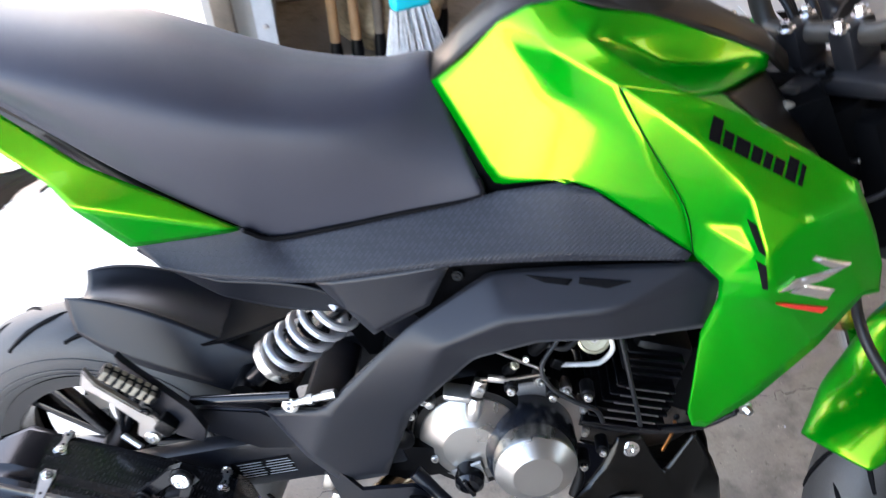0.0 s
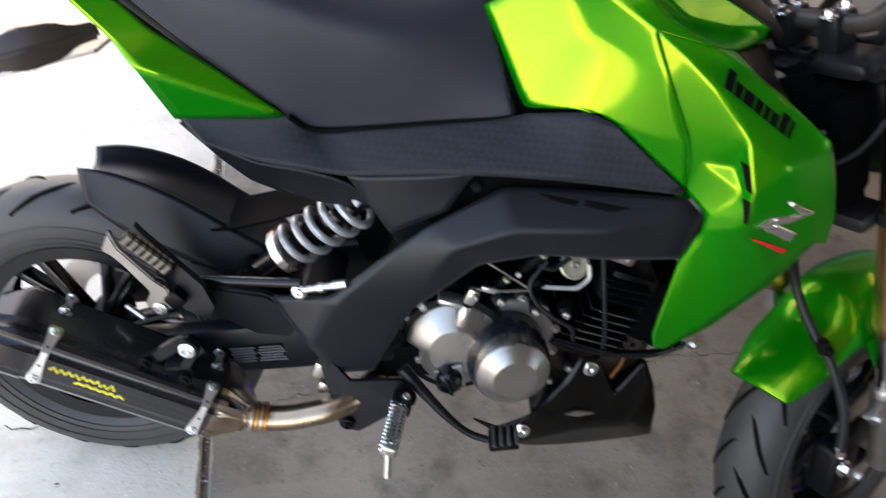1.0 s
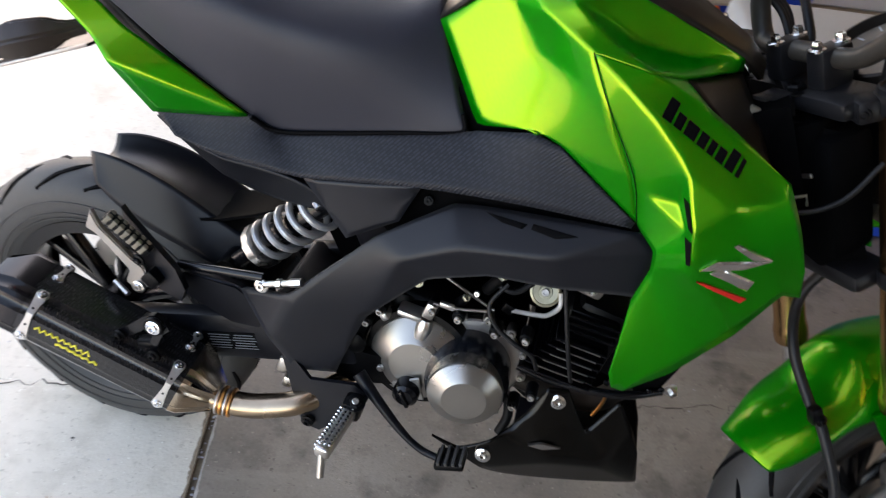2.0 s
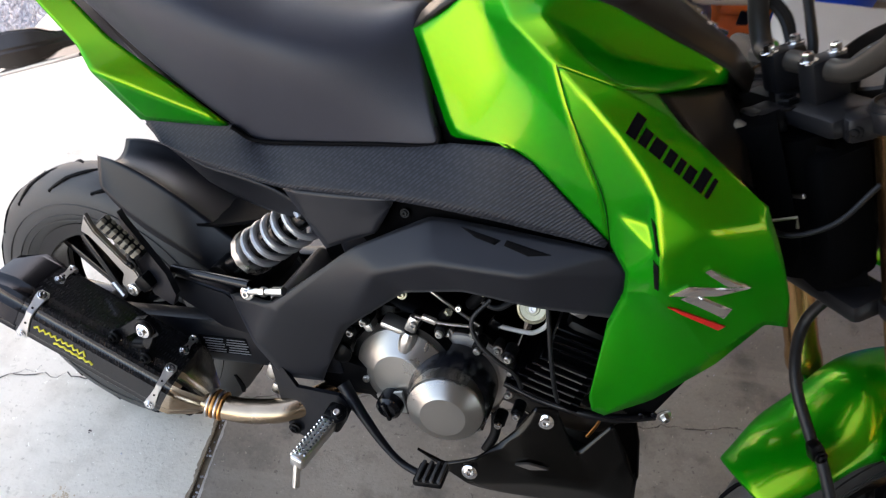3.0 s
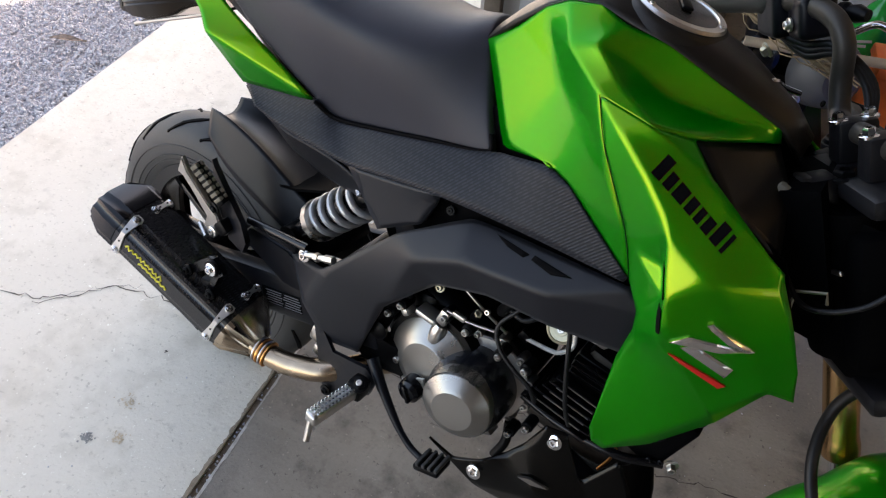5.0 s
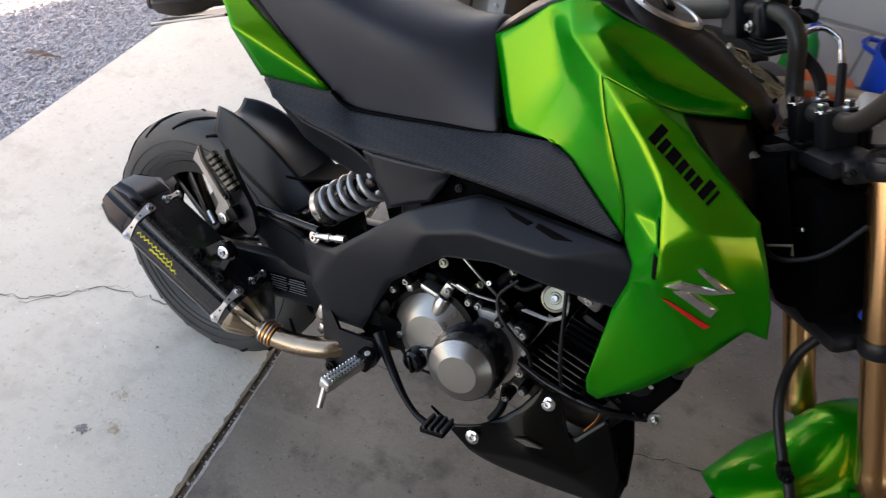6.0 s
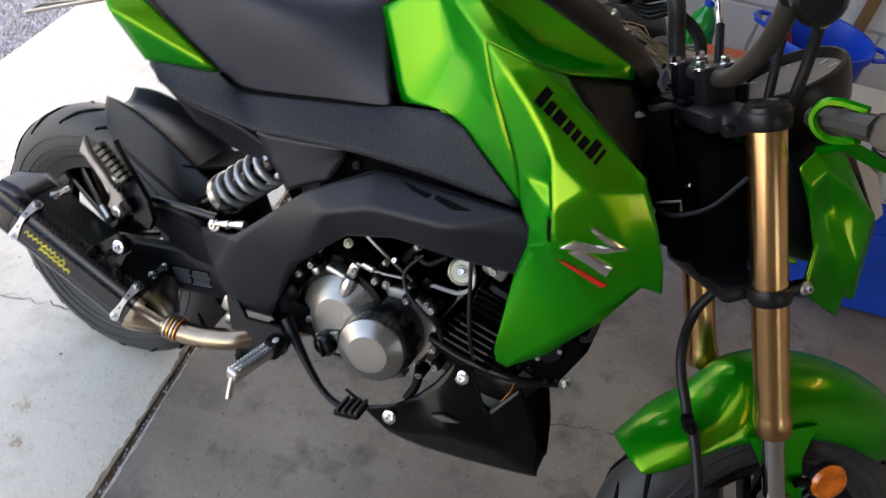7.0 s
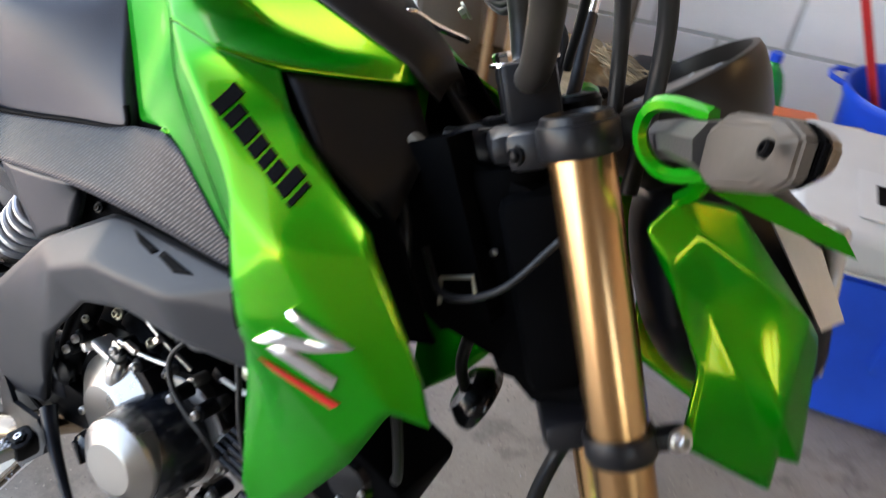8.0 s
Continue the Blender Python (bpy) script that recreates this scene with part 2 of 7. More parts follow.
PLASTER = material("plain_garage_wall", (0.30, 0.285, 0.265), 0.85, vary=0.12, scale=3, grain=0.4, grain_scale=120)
# Out-of-view walls and ceiling, darkened to control reflections on the bike.
UNSEENWALL = material("unseen_wall_boards", (0.22, 0.20, 0.175), 0.8, vary=0.25, scale=3, grain=0.4, grain_scale=120)
# White for the unseen back wall, chosen to brighten the cowl's reflection.
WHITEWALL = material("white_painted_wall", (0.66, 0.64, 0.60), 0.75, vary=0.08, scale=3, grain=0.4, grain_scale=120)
TIMBER = material("brown_timber", (0.34, 0.20, 0.09), 0.6, second=(0.20, 0.11, 0.05), scale=9, spread=0.5, grain=0.3, grain_scale=200)
OLDWOOD = material("dark_weathered_timber", (0.10, 0.08, 0.06), 0.8, vary=0.35, scale=12, grain=0.5, grain_scale=160)
TRACKGREY = material("grey_galvanised_steel", (0.42, 0.44, 0.47), 0.45, 0.6, vary=0.15, scale=16)
BLUE = material("blue_plastic", (0.016, 0.085, 0.66), 0.38, vary=0.12, scale=7)
WHITEPLASTIC = material("white_plastic", (0.60, 0.59, 0.57), 0.42, vary=0.06, scale=8)
REDPAINT = material("red_painted_handle", (0.50, 0.02, 0.02), 0.4, vary=0.15, scale=14)
ORANGE = material("orange_plastic", (0.80, 0.17, 0.03), 0.45, vary=0.15, scale=20)
BOTTLEGREEN = material("green_bottle_plastic", (0.03, 0.42, 0.06), 0.15, vary=0.2, scale=30, coat=0.5)
TEAL = material("teal_plastic", (0.02, 0.46, 0.55), 0.4, vary=0.1)
BRISTLE = material("pale_bristles", (0.62, 0.62, 0.62), 0.8, vary=0.25, scale=90)
STRAW = material("tan_straw", (0.20, 0.15, 0.085), 0.9, vary=0.5, scale=40)
FIBRE = material("tan_fibre", (0.30, 0.23, 0.14), 0.9, vary=0.35, scale=60, grain=0.8, grain_scale=300)
EMBLEM = material("bright_satin_emblem", (0.80, 0.79, 0.78), 0.16, 0.95, vary=0.06, scale=20)
PODBROWN = material("brown_black_pod", (0.013, 0.0105, 0.009), 0.35, vary=0.2, scale=12, gloss=0.3)
DUSTYBAR = material("dusty_black_bar", (0.026, 0.023, 0.020), 0.42, vary=0.3, scale=16, gloss=0.35)
DARKBROWN = material("brown_smoked_plastic", (0.034, 0.026, 0.021), 0.35, vary=0.2, scale=14)
CLAMPGREY = material("satin_black_clamp", (0.008, 0.008, 0.0095), 0.36, vary=0.2, scale=20, grain=0.15, grain_scale=600, gloss=0.35)
PANBLACK = material("gloss_brown_black_pan", (0.0030, 0.0026, 0.0022), 0.24, vary=0.2, scale=9, gloss=0.3)
GREYHOUSING = material("grey_engine_housing", (0.085, 0.085, 0.09), 0.5, vary=0.15, scale=12)


# Glow for the tubes of the added, out-of-view ceiling lamp.
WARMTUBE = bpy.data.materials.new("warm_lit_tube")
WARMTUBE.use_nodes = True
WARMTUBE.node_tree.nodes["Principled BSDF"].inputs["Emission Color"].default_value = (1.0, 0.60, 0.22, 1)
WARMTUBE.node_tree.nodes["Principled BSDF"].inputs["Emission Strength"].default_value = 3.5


# ---- building helpers ----
def link(name, mesh, mat, parent=None, label="", smooth=None):
    mesh.materials.append(mat)
    if smooth is not None:
        mesh.polygons.foreach_set("use_smooth", [True] * len(mesh.polygons))
        mesh.set_sharp_from_angle(angle=radians(smooth))
    ob = new(name, mesh)
    if parent:
        ob.parent = parent
    if label:
        ob["label"] = label
    return ob


def part(name, bm, mat, parent=None, label="", smooth=35, at=None):
    """Links a bmesh as one mesh object under a thing or a part."""
    if at is not None:
        bmesh.ops.transform(bm, matrix=at, verts=bm.verts)
    mesh = bpy.data.meshes.new(name)
    bm.to_mesh(mesh)
    bm.free()
    return link(name, mesh, mat, parent, label, smooth)


def thing(name, label, category, group="", at=Matrix()):
    ob = new(name)
    ob.empty_display_size = 0.1
    ob.matrix_world = at
    return tagged(ob, label, category, group)


def box(bm, size, at=Matrix(), bevel=0.0, segs=2):
    """A box with rounded edges, its middle at the pose."""
    made = bmesh.ops.create_cube(bm, size=1)["verts"]
    bmesh.ops.scale(bm, vec=size, verts=made)
    if bevel:
        edges = {e for v in made for e in v.link_edges}
        out = bmesh.ops.bevel(bm, geom=list(edges), offset=bevel, segments=segs, affect="EDGES", profile=0.5)
        made = list({v for f in out["faces"] for v in f.verts} | {v for v in made if v.is_valid})
    bmesh.ops.transform(bm, matrix=at, verts=made)
    return bm


def boxed(size, at=Matrix(), bevel=0.0, segs=2):
    return box(bmesh.new(), size, at, bevel, segs)


def along(a, b):
    """A pose at a whose z points to b."""
    a, b = Vector(a), Vector(b)
    return Matrix.Translation(a) @ (b - a).to_track_quat("Z", "Y").to_matrix().to_4x4()


def lathe(bm, profile, at=Matrix(), n=32, close=True):
    """A body of rings (radius, height) about the pose's z."""
    rings = []
    for r, h in profile:
        rings.append([bm.verts.new(at @ Vector((r * math.cos(2 * math.pi * i / n), r * math.sin(2 * math.pi * i / n), h))) for i in range(n)])
    for a, b in zip(rings, rings[1:]):
        for i in range(n):
            bm.faces.new((a[i], a[(i + 1) % n], b[(i + 1) % n], b[i]))
    if close:
        bm.faces.new(rings[0][::-1])
        bm.faces.new(rings[-1])
    return bm


def turned(profile, at=Matrix(), n=32, close=True):
    return lathe(bmesh.new(), profile, at, n, close)


def smooth_path(points, steps=8):
    """A Catmull-Rom line through the points."""
    p = [Vector(q) for q in points]
    p = [p[0] * 2 - p[1]] + p + [p[-1] * 2 - p[-2]]
    out = []
    for i in range(1, len(p) - 2):
        for k in range(steps):
            t = k / steps
            out.append(0.5 * ((2 * p[i]) + (p[i + 1] - p[i - 1]) * t + (2 * p[i - 1] - 5 * p[i] + 4 * p[i + 1] - p[i + 2]) * t * t + (3 * p[i] - p[i - 1] - 3 * p[i + 1] + p[i + 2]) * t ** 3))
    out.append(p[-2])
    return out


def tube(bm, line, radius, n=12, caps=True, radii=None):
    """A round rod along a line."""
    line = [Vector(p) for p in line]
    up = None
    rings = []
    for i, p in enumerate(line):
        d = (line[min(i + 1, len(line) - 1)] - line[max(i - 1, 0)]).normalized()
        if up is None:
            up = d.orthogonal().normalized()
        up = (up - d * up.dot(d)).normalized()
        side = d.cross(up)
        r = radii[i] if radii else radius
        rings.append([bm.verts.new(p + (up * math.cos(2 * math.pi * k / n) + side * math.sin(2 * math.pi * k / n)) * r) for k in range(n)])
    for a, b in zip(rings, rings[1:]):
        for k in range(n):
            bm.faces.new((a[k], a[(k + 1) % n], b[(k + 1) % n], b[k]))
    if caps:
        bm.faces.new(rings[0][::-1])
        bm.faces.new(rings[-1])
    return bm


def rod(points, radius, steps=8, n=12):
    return tube(bmesh.new(), smooth_path(points, steps) if len(points) > 2 else points, radius, n)


def bolt(name, at, way, mat, parent, r=0.006, h=0.006, washer=True):
    """A hexagon-socket or hexagon bolt head with its washer, facing a direction."""
    at, way = Vector(at), Vector(way).normalized()
    m = along(at, at + way)
    bm = bmesh.new()
    if washer:
        lathe(bm, [(r * 1.55, -0.001), (r * 1.55, 0.0012), (r * 1.4, 0.0018)], m, 20)
    lathe(bm, [(r, 0.001), (r, h * 0.8), (r * 0.82, h), (r * 0.5, h), (r * 0.48, h * 0.45)], m, 6 if r > 0.0055 else 14)
    return part(name, bm, mat, parent)


def panel(name, verts, faces, mat, parent, thick=0.004, bevel=0.003, label="", outside=(0, -1, 0), crisp=0.0, levels=3):
    """A moulded sheet: smooth facets with rounded folds, thickened inwards."""
    bm = bmesh.new()
    vs = [bm.verts.new(v) for v in verts]
    for f in faces:
        bm.faces.new([vs[i] for i in f])
    bmesh.ops.recalc_face_normals(bm, faces=bm.faces)
    total = sum((f.normal * f.calc_area() for f in bm.faces), Vector())
    if total.dot(Vector(outside)) < 0:
        bmesh.ops.reverse_faces(bm, faces=bm.faces)
    crease = bm.edges.layers.float.new("crease_edge")
    for e in bm.edges:
        if len(e.link_faces) < 2:
            e[crease] = 1.0
        else:
            a = math.degrees(e.calc_face_angle(0.0))
            e[crease] = min(0.95, crisp + (0.86 if a > 26 else 0.72 if a > 14 else 0.5 if a > 8 else 0.0)) if a > 4 else 0.0
    ob = part(name, bm, mat, parent, label, 180)
    sub = ob.modifiers.new("folds", "SUBSURF")
    sub.levels = sub.render_levels = levels
    sub.boundary_smooth = "PRESERVE_CORNERS"
    sol = ob.modifiers.new("thickness", "SOLIDIFY")
    sol.thickness, sol.offset = thick, -1
    return ob


def mirrored(verts):
    return [(x, -y, z) for x, y, z in verts]


def named(table, loops):
    """Verts and faces from a table of named corners and loops of their names."""
    keys = list(table)
    return [table[k] for k in keys], [[keys.index(k) for k in loop.split()] for loop in loops]


def plate(outline, thick, at=Matrix(), bm=None):
    """A flat plate with the outline (x, y) of its front, lying at the pose."""
    bm = bm or bmesh.new()
    top = [bm.verts.new(at @ Vector((x, y, 0))) for x, y in outline]
    low = [bm.verts.new(at @ Vector((x, y, -thick))) for x, y in outline]
    bm.faces.new(top)
    bm.faces.new(low[::-1])
    for i in range(len(top)):
        j = (i + 1) % len(top)
        bm.faces.new((top[i], low[i], low[j], top[j]))
    bmesh.ops.recalc_face_normals(bm, faces=bm.faces)
    return bm


def slab(corners, thick, way):
    """A sheet through corners in space, thickened along a direction."""
    bm = bmesh.new()
    way = Vector(way).normalized() * thick
    top = [bm.verts.new(c) for c in corners]
    low = [bm.verts.new(Vector(c) + way) for c in corners]
    bm.faces.new(top)
    bm.faces.new(low[::-1])
    for i in range(len(top)):
        j = (i + 1) % len(top)
        bm.faces.new((top[i], low[i], low[j], top[j]))
    bmesh.ops.recalc_face_normals(bm, faces=bm.faces)
    return bm


def side_of(ob, proud=0.0):
    """A way to find the right-hand surface of a finished part at a place of its side view."""
    body = ob.evaluated_get(bpy.context.evaluated_depsgraph_get())

    def at(x, z, extra=0.0):
        hit, place, normal, _ = body.ray_cast(Vector((x, -1, z)), Vector((0, 1, 0)))
        y = place.y if hit else -0.14
        return Vector((x, y - proud - extra, z))
    return at


# ---- the setting ----
def sited(name, size, a, b, z, mat, label, bevel=0.0, turn=0.0):
    """A box of the setting, by the garage's axes; a, b and z name its middle."""
    ob = part(name, boxed(size, Matrix(), bevel), mat)
    ob.matrix_world = SITE @ pose(a, b, z, 0, 0, turn)
    return tagged(ob, label, name.split("_")[0], kind="structure")


def sheet(name, a0, a1, b0, b1, z, depth, mat, label, cuts=1):
    bm = boxed((a1 - a0, b1 - b0, depth))
    ob = part(name, bm, mat)
    ob.matrix_world = SITE @ pose((a0 + a1) / 2, (b0 + b1) / 2, z - depth / 2)
    return tagged(ob, label, "floor" if "floor" in name else name, kind="structure")


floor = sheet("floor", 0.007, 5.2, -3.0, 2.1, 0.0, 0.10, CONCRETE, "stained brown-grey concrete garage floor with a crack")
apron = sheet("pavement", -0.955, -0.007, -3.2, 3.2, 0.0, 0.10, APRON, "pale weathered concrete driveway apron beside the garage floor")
joint = sheet("trim", -0.007, 0.007, -3.0, 3.0, -0.006, 0.02, JOINT, "dirt-filled joint between garage floor and driveway")
ground = part("ground", boxed((400, 400, 0.2)), GRAVEL)
ground.matrix_world = SITE @ pose(-60, 0, -0.135)
tagged(ground, "loose grey gravel yard beyond the driveway", "ground", kind="structure")


def pebbles():
    """Loose stones over the nearest stretch of the yard, and grit in the joint."""
    rng = random.Random(4)
    base = bmesh.new()
    bmesh.ops.create_icosphere(base, subdivisions=1, radius=1)
    shape = [v.co.copy() for v in base.verts]
    tris = [[v.index for v in f.verts] for f in base.faces]
    base.free()
    verts, faces = [], []

    def stone(a, b, z, r):
        start = len(verts)
        e = Euler((rng.random() * 6, rng.random() * 6, rng.random() * 6)).to_matrix()
        stretch = Vector((rng.uniform(0.7, 1.4), rng.uniform(0.6, 1.1), rng.uniform(0.5, 0.9))) * r
        for c in shape:
            k = c * rng.uniform(0.82, 1.12)
            verts.append(site(a, b, z) + e @ Vector((k.x * stretch.x, k.y * stretch.y, k.z * stretch.z)))
        faces.extend([[start + i for i in f] for f in tris])

    for _ in range(46000):
        d = rng.random() ** 1.25
        stone(-0.955 - d * 0.95 + rng.gauss(0, 0.005), rng.uniform(-0.2, 2.5), rng.uniform(-0.034, -0.022), rng.uniform(0.0026, 0.0062))
    for _ in range(7000):
        stone(-1.9 - rng.random() * 1.4, rng.uniform(-0.6, 3.2), rng.uniform(-0.035, -0.022), rng.uniform(0.004, 0.009))
    for _ in range(260):
        stone(rng.gauss(0, 0.003), rng.uniform(-1.2, 1.2), -0.005, rng.uniform(0.0012, 0.004))
    for _ in range(160):
        stone(rng.uniform(-0.8, 1.0), rng.uniform(-1.0, 1.0), 0.0008, rng.uniform(0.0008, 0.0022))
    mesh = bpy.data.meshes.new("gravel")
    mesh.from_pydata(verts, [], faces)
    return tagged(link("gravel", mesh, STONE), "loose grey gravel stones along the driveway edge", "gravel", kind="stuff")


pebbles()


def lip(a0, wide, mat, parent, label, seed, z):
    """An uneven strip along the joint: worn edge or packed dirt."""
    rng = random.Random(seed)
    bm = bmesh.new()
    prev, drift = None, 0.0
    for i in range(641):
        b = -1.6 + i * 0.005
        drift = drift * 0.85 + rng.gauss(0, 0.32)
        w = wide * max(0.12, 1 + 0.6 * drift)
        pair = [bm.verts.new(site(a0, b, z)), bm.verts.new(site(a0 + w, b, z * 0.6))]
        if prev:
            bm.faces.new((prev[0], prev[1], pair[1], pair[0]))
        prev = pair
    bmesh.ops.recalc_face_normals(bm, faces=bm.faces)
    for f in bm.faces:
        if f.normal.z < 0:
            f.normal_flip()
    ob = part("worn_edge", bm, mat, None, "", None)
    ob.parent = parent
    ob.matrix_parent_inverse = parent.matrix_world.inverted()
    ob["label"] = label


lip(0.0068, 0.0034, PALELIP, floor, "pale chipped edge of the floor slab", 21, 0.0012)
lip(-0.0068, -0.0075, DIRTLIP, apron, "brown dirt along the driveway edge", 22, 0.0011)


def crack(points, width, seed, parent, label):
    """A jagged open crack: a thin dark ribbon with side hairs."""
    rng = random.Random(seed)
    line = []
    for p, q in zip(points, points[1:]):
        p, q = Vector((*p, 0)), Vector((*q, 0))
        n = max(2, int((q - p).length / 0.012))
        for i in range(n):
            line.append(p.lerp(q, i / n) + Vector((rng.gauss(0, 0.0042), rng.gauss(0, 0.0042), 0)))
    bm = bmesh.new()
    prev = None
    for i, p in enumerate(line[:-1]):
        d = (line[i + 1] - p).normalized()
        s = Vector((-d.y, d.x, 0)) * width * rng.uniform(0.25, 1.2)
        pair = [bm.verts.new(p + s + Vector((0, 0, 0.0012))), bm.verts.new(p - s + Vector((0, 0, 0.0012)))]
        if prev:
            bm.faces.new((prev[0], prev[1], pair[1], pair[0]))
        prev = pair
    bmesh.ops.recalc_face_normals(bm, faces=bm.faces)
    ob = part("crack", bm, CRACKDARK, None, "", None)
    ob.parent = parent
    ob.matrix_parent_inverse = parent.matrix_world.inverted()
    ob["label"] = label
    return ob


crack([(-0.80, -0.42), (-0.55, -0.27), (-0.349, -0.168), (-0.265, -0.060), (-0.20, -0.03), (-0.133, -0.012), (0.02, 0.02), (0.125, 0.05)], 0.0013, 1, apron, "jagged crack in the driveway concrete")
crack([(-0.36, -0.185), (-0.29, -0.085), (-0.262, -0.048), (-0.20, -0.020)], 0.0008, 5, apron, "hairline crack in the driveway concrete")
crack([(0.15, 0.06), (0.347, 0.141), (0.438, 0.208), (0.62, 0.225), (0.847, 0.270), (0.90, 0.30), (0.973, 0.317), (1.03, 0.345), (1.3, 0.40)], 0.0013, 2, floor, "jagged crack in the garage floor")


def stain(x, y, spread, count, mat, seed, label):
    """A blotch of many thin flecks soaked into the driveway."""
    rng = random.Random(seed)
    bm = bmesh.new()
    for k in range(count):
        px, py, r = x + rng.gauss(0, spread), y + rng.gauss(0, spread * 0.8), rng.uniform(0.0004, 0.0026)
        n, turn = rng.randint(5, 8), rng.random() * 6
        bm.faces.new([bm.verts.new((px + r * rng.uniform(0.5, 1.3) * math.cos(turn + q * 6.283 / n), py + r * rng.uniform(0.5, 1.3) * math.sin(turn + q * 6.283 / n), 0.0006 + 0.000004 * k)) for q in range(n)])
    ob = part("stain", bm, mat, None, "", None)
    ob.parent = apron
    ob.matrix_parent_inverse = apron.matrix_world.inverted()
    ob["label"] = label


stain(-0.021, -0.311, 0.0058, 95, SPOT, 31, "grey oil stain")
stain(0.024, -0.276, 0.007, 60, RUSTSPOT, 32, "tan rust stain")
stain(-0.020, -0.217, 0.010, 50, RUSTSPOT, 33, "tan rust stain")
stain(-0.055, -0.100, 0.002, 8, CRACKDARK, 34, "dark speck")


def dry_leaf():
    """A curled brown leaf lying on the gravel."""
    bm = bmesh.new()
    a, b = Vector((-1.185, 0.412, -0.014)), Vector((-1.098, 0.472, -0.016))
    side = (b - a).cross(Vector((0, 0, 1))).normalized()
    prev = None
    for k in range(13):
        t = k / 12
        w = 0.013 * (math.sin(math.pi * min(1, t * 1.08 + 0.02)) ** 0.7 if t < 0.9 else 0.12)
        p = a.lerp(b, t) + Vector((0, 0, 0.003 * math.sin(5 * t)))
        row = [bm.verts.new(p + side * w * q + Vector((0, 0, 0.006 * q * q + 0.0015 * math.sin(9 * t + 2 * q)))) for q in (-1, -0.5, 0, 0.5, 1)]
        if prev:
            for i in range(4):
                bm.faces.new((prev[i], prev[i + 1], row[i + 1], row[i]))
        prev = row
    bmesh.ops.solidify(bm, geom=list(bm.faces), thickness=0.0008)
    return tagged(part("dry_leaf", bm, LEAFBROWN), "dry curled grey-brown leaf lying on the gravel", "leaf")


dry_leaf()

# walls of the garage
FAR, DOOR_Z, TOP = 1.88, 2.15, 2.50
wall_far = sited("wall_far", (5.3, 0.19, TOP), 2.55, FAR + 0.105, TOP / 2, MORTAR, "white-painted concrete block wall with recessed joints")
# Wing wall runs on past the far wall, unseen, to cast the yard's shadow.
wall_wing = sited("wall_wing", (0.14, 3.12 - 1.29, TOP), -0.02, (3.12 + 1.29) / 2, TOP / 2, PLASTER, "plain wall beside the garage door opening, run on out of view to shade the yard")
# Wall pieces leave an added opening that lets daylight onto the cowl and fork.
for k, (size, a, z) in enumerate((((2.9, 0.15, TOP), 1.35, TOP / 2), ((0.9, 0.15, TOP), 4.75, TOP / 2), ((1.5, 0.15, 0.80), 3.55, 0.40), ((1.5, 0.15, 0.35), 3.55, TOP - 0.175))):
    sited("wall_near_%d" % (k + 1), size, a, -3.0, z, UNSEENWALL, "plain garage side wall round a window behind the camera")


def side_window():
    """A window of four lights in the near wall: frame and bars. Unseen, added to light the right side."""
    bm = bmesh.new()
    for x in (-0.73, 0, 0.73):
        box(bm, (0.04, 0.06, 1.35), pose(x, 0, 0), 0.004)
    for z in (-0.655, 0, 0.655):
        box(bm, (1.5, 0.05, 0.04), pose(0, 0, z), 0.004)
    ob = part("window_1", bm, OLDWOOD)
    ob.matrix_world = SITE @ pose(3.55, -3.0, 1.475)
    return tagged(ob, "added timber window frame with open lights, out of view behind the camera", "window", kind="structure")


side_window()
wall_wing_2 = sited("wall_wing_2", (0.14, 0.45, TOP), -0.02, -2.85, TOP / 2, PLASTER, "plain wall beside the garage door opening")
wall_back = sited("wall_back", (0.15, 5.2, TOP), 5.2, -0.5, TOP / 2, WHITEWALL, "plain white garage back wall")
wall_header = sited("wall_header", (0.14, 3.91, TOP - DOOR_Z), -0.02, -0.67, (TOP + DOOR_Z) / 2, PLASTER, "plain wall above the garage door opening")
ceiling = sited("ceiling", (5.8, 6.7, 0.12), 2.4, -0.35, TOP + 0.061, UNSEENWALL, "plain garage ceiling")
# Unseen roof; its edges are placed where the gravel's shadow should end.
roof = sited("roof", (5.87, 6.82, 0.10), 2.665, -0.29, TOP + 0.25, OLDWOOD, "flat dark garage roof out of view, its edges set to shade the yard")

jamb = sited("door_1", (0.05, 0.035, DOOR_Z), -0.035, 1.245, DOOR_Z / 2, OLDWOOD, "weathered brown timber jamb of the garage door opening", 0.004)
tagged(jamb, category="door jamb")


def door_track():
    """A vertical steel garage door track: a U-section with a few bolts."""
    t = thing("door_track", "grey galvanised steel garage door track on the jamb", "door track", at=SITE @ pose(0.062, 1.262, 0))
    bm = bmesh.new()
    box(bm, (0.050, 0.003, 2.1), pose(0, 0, 1.05))
    box(bm, (0.003, 0.028, 2.1), pose(-0.0235, 0.0155, 1.05))
    box(bm, (0.003, 0.028, 2.1), pose(0.0235, 0.0155, 1.05))
    part("rail", bm, TRACKGREY, t)
    for z in (0.25, 0.55, 1.1, 1.6):
        bolt("bolt", (0, -0.002, z), (0, -1, 0), STEEL, t, 0.005, 0.004)
    return t


door_track()


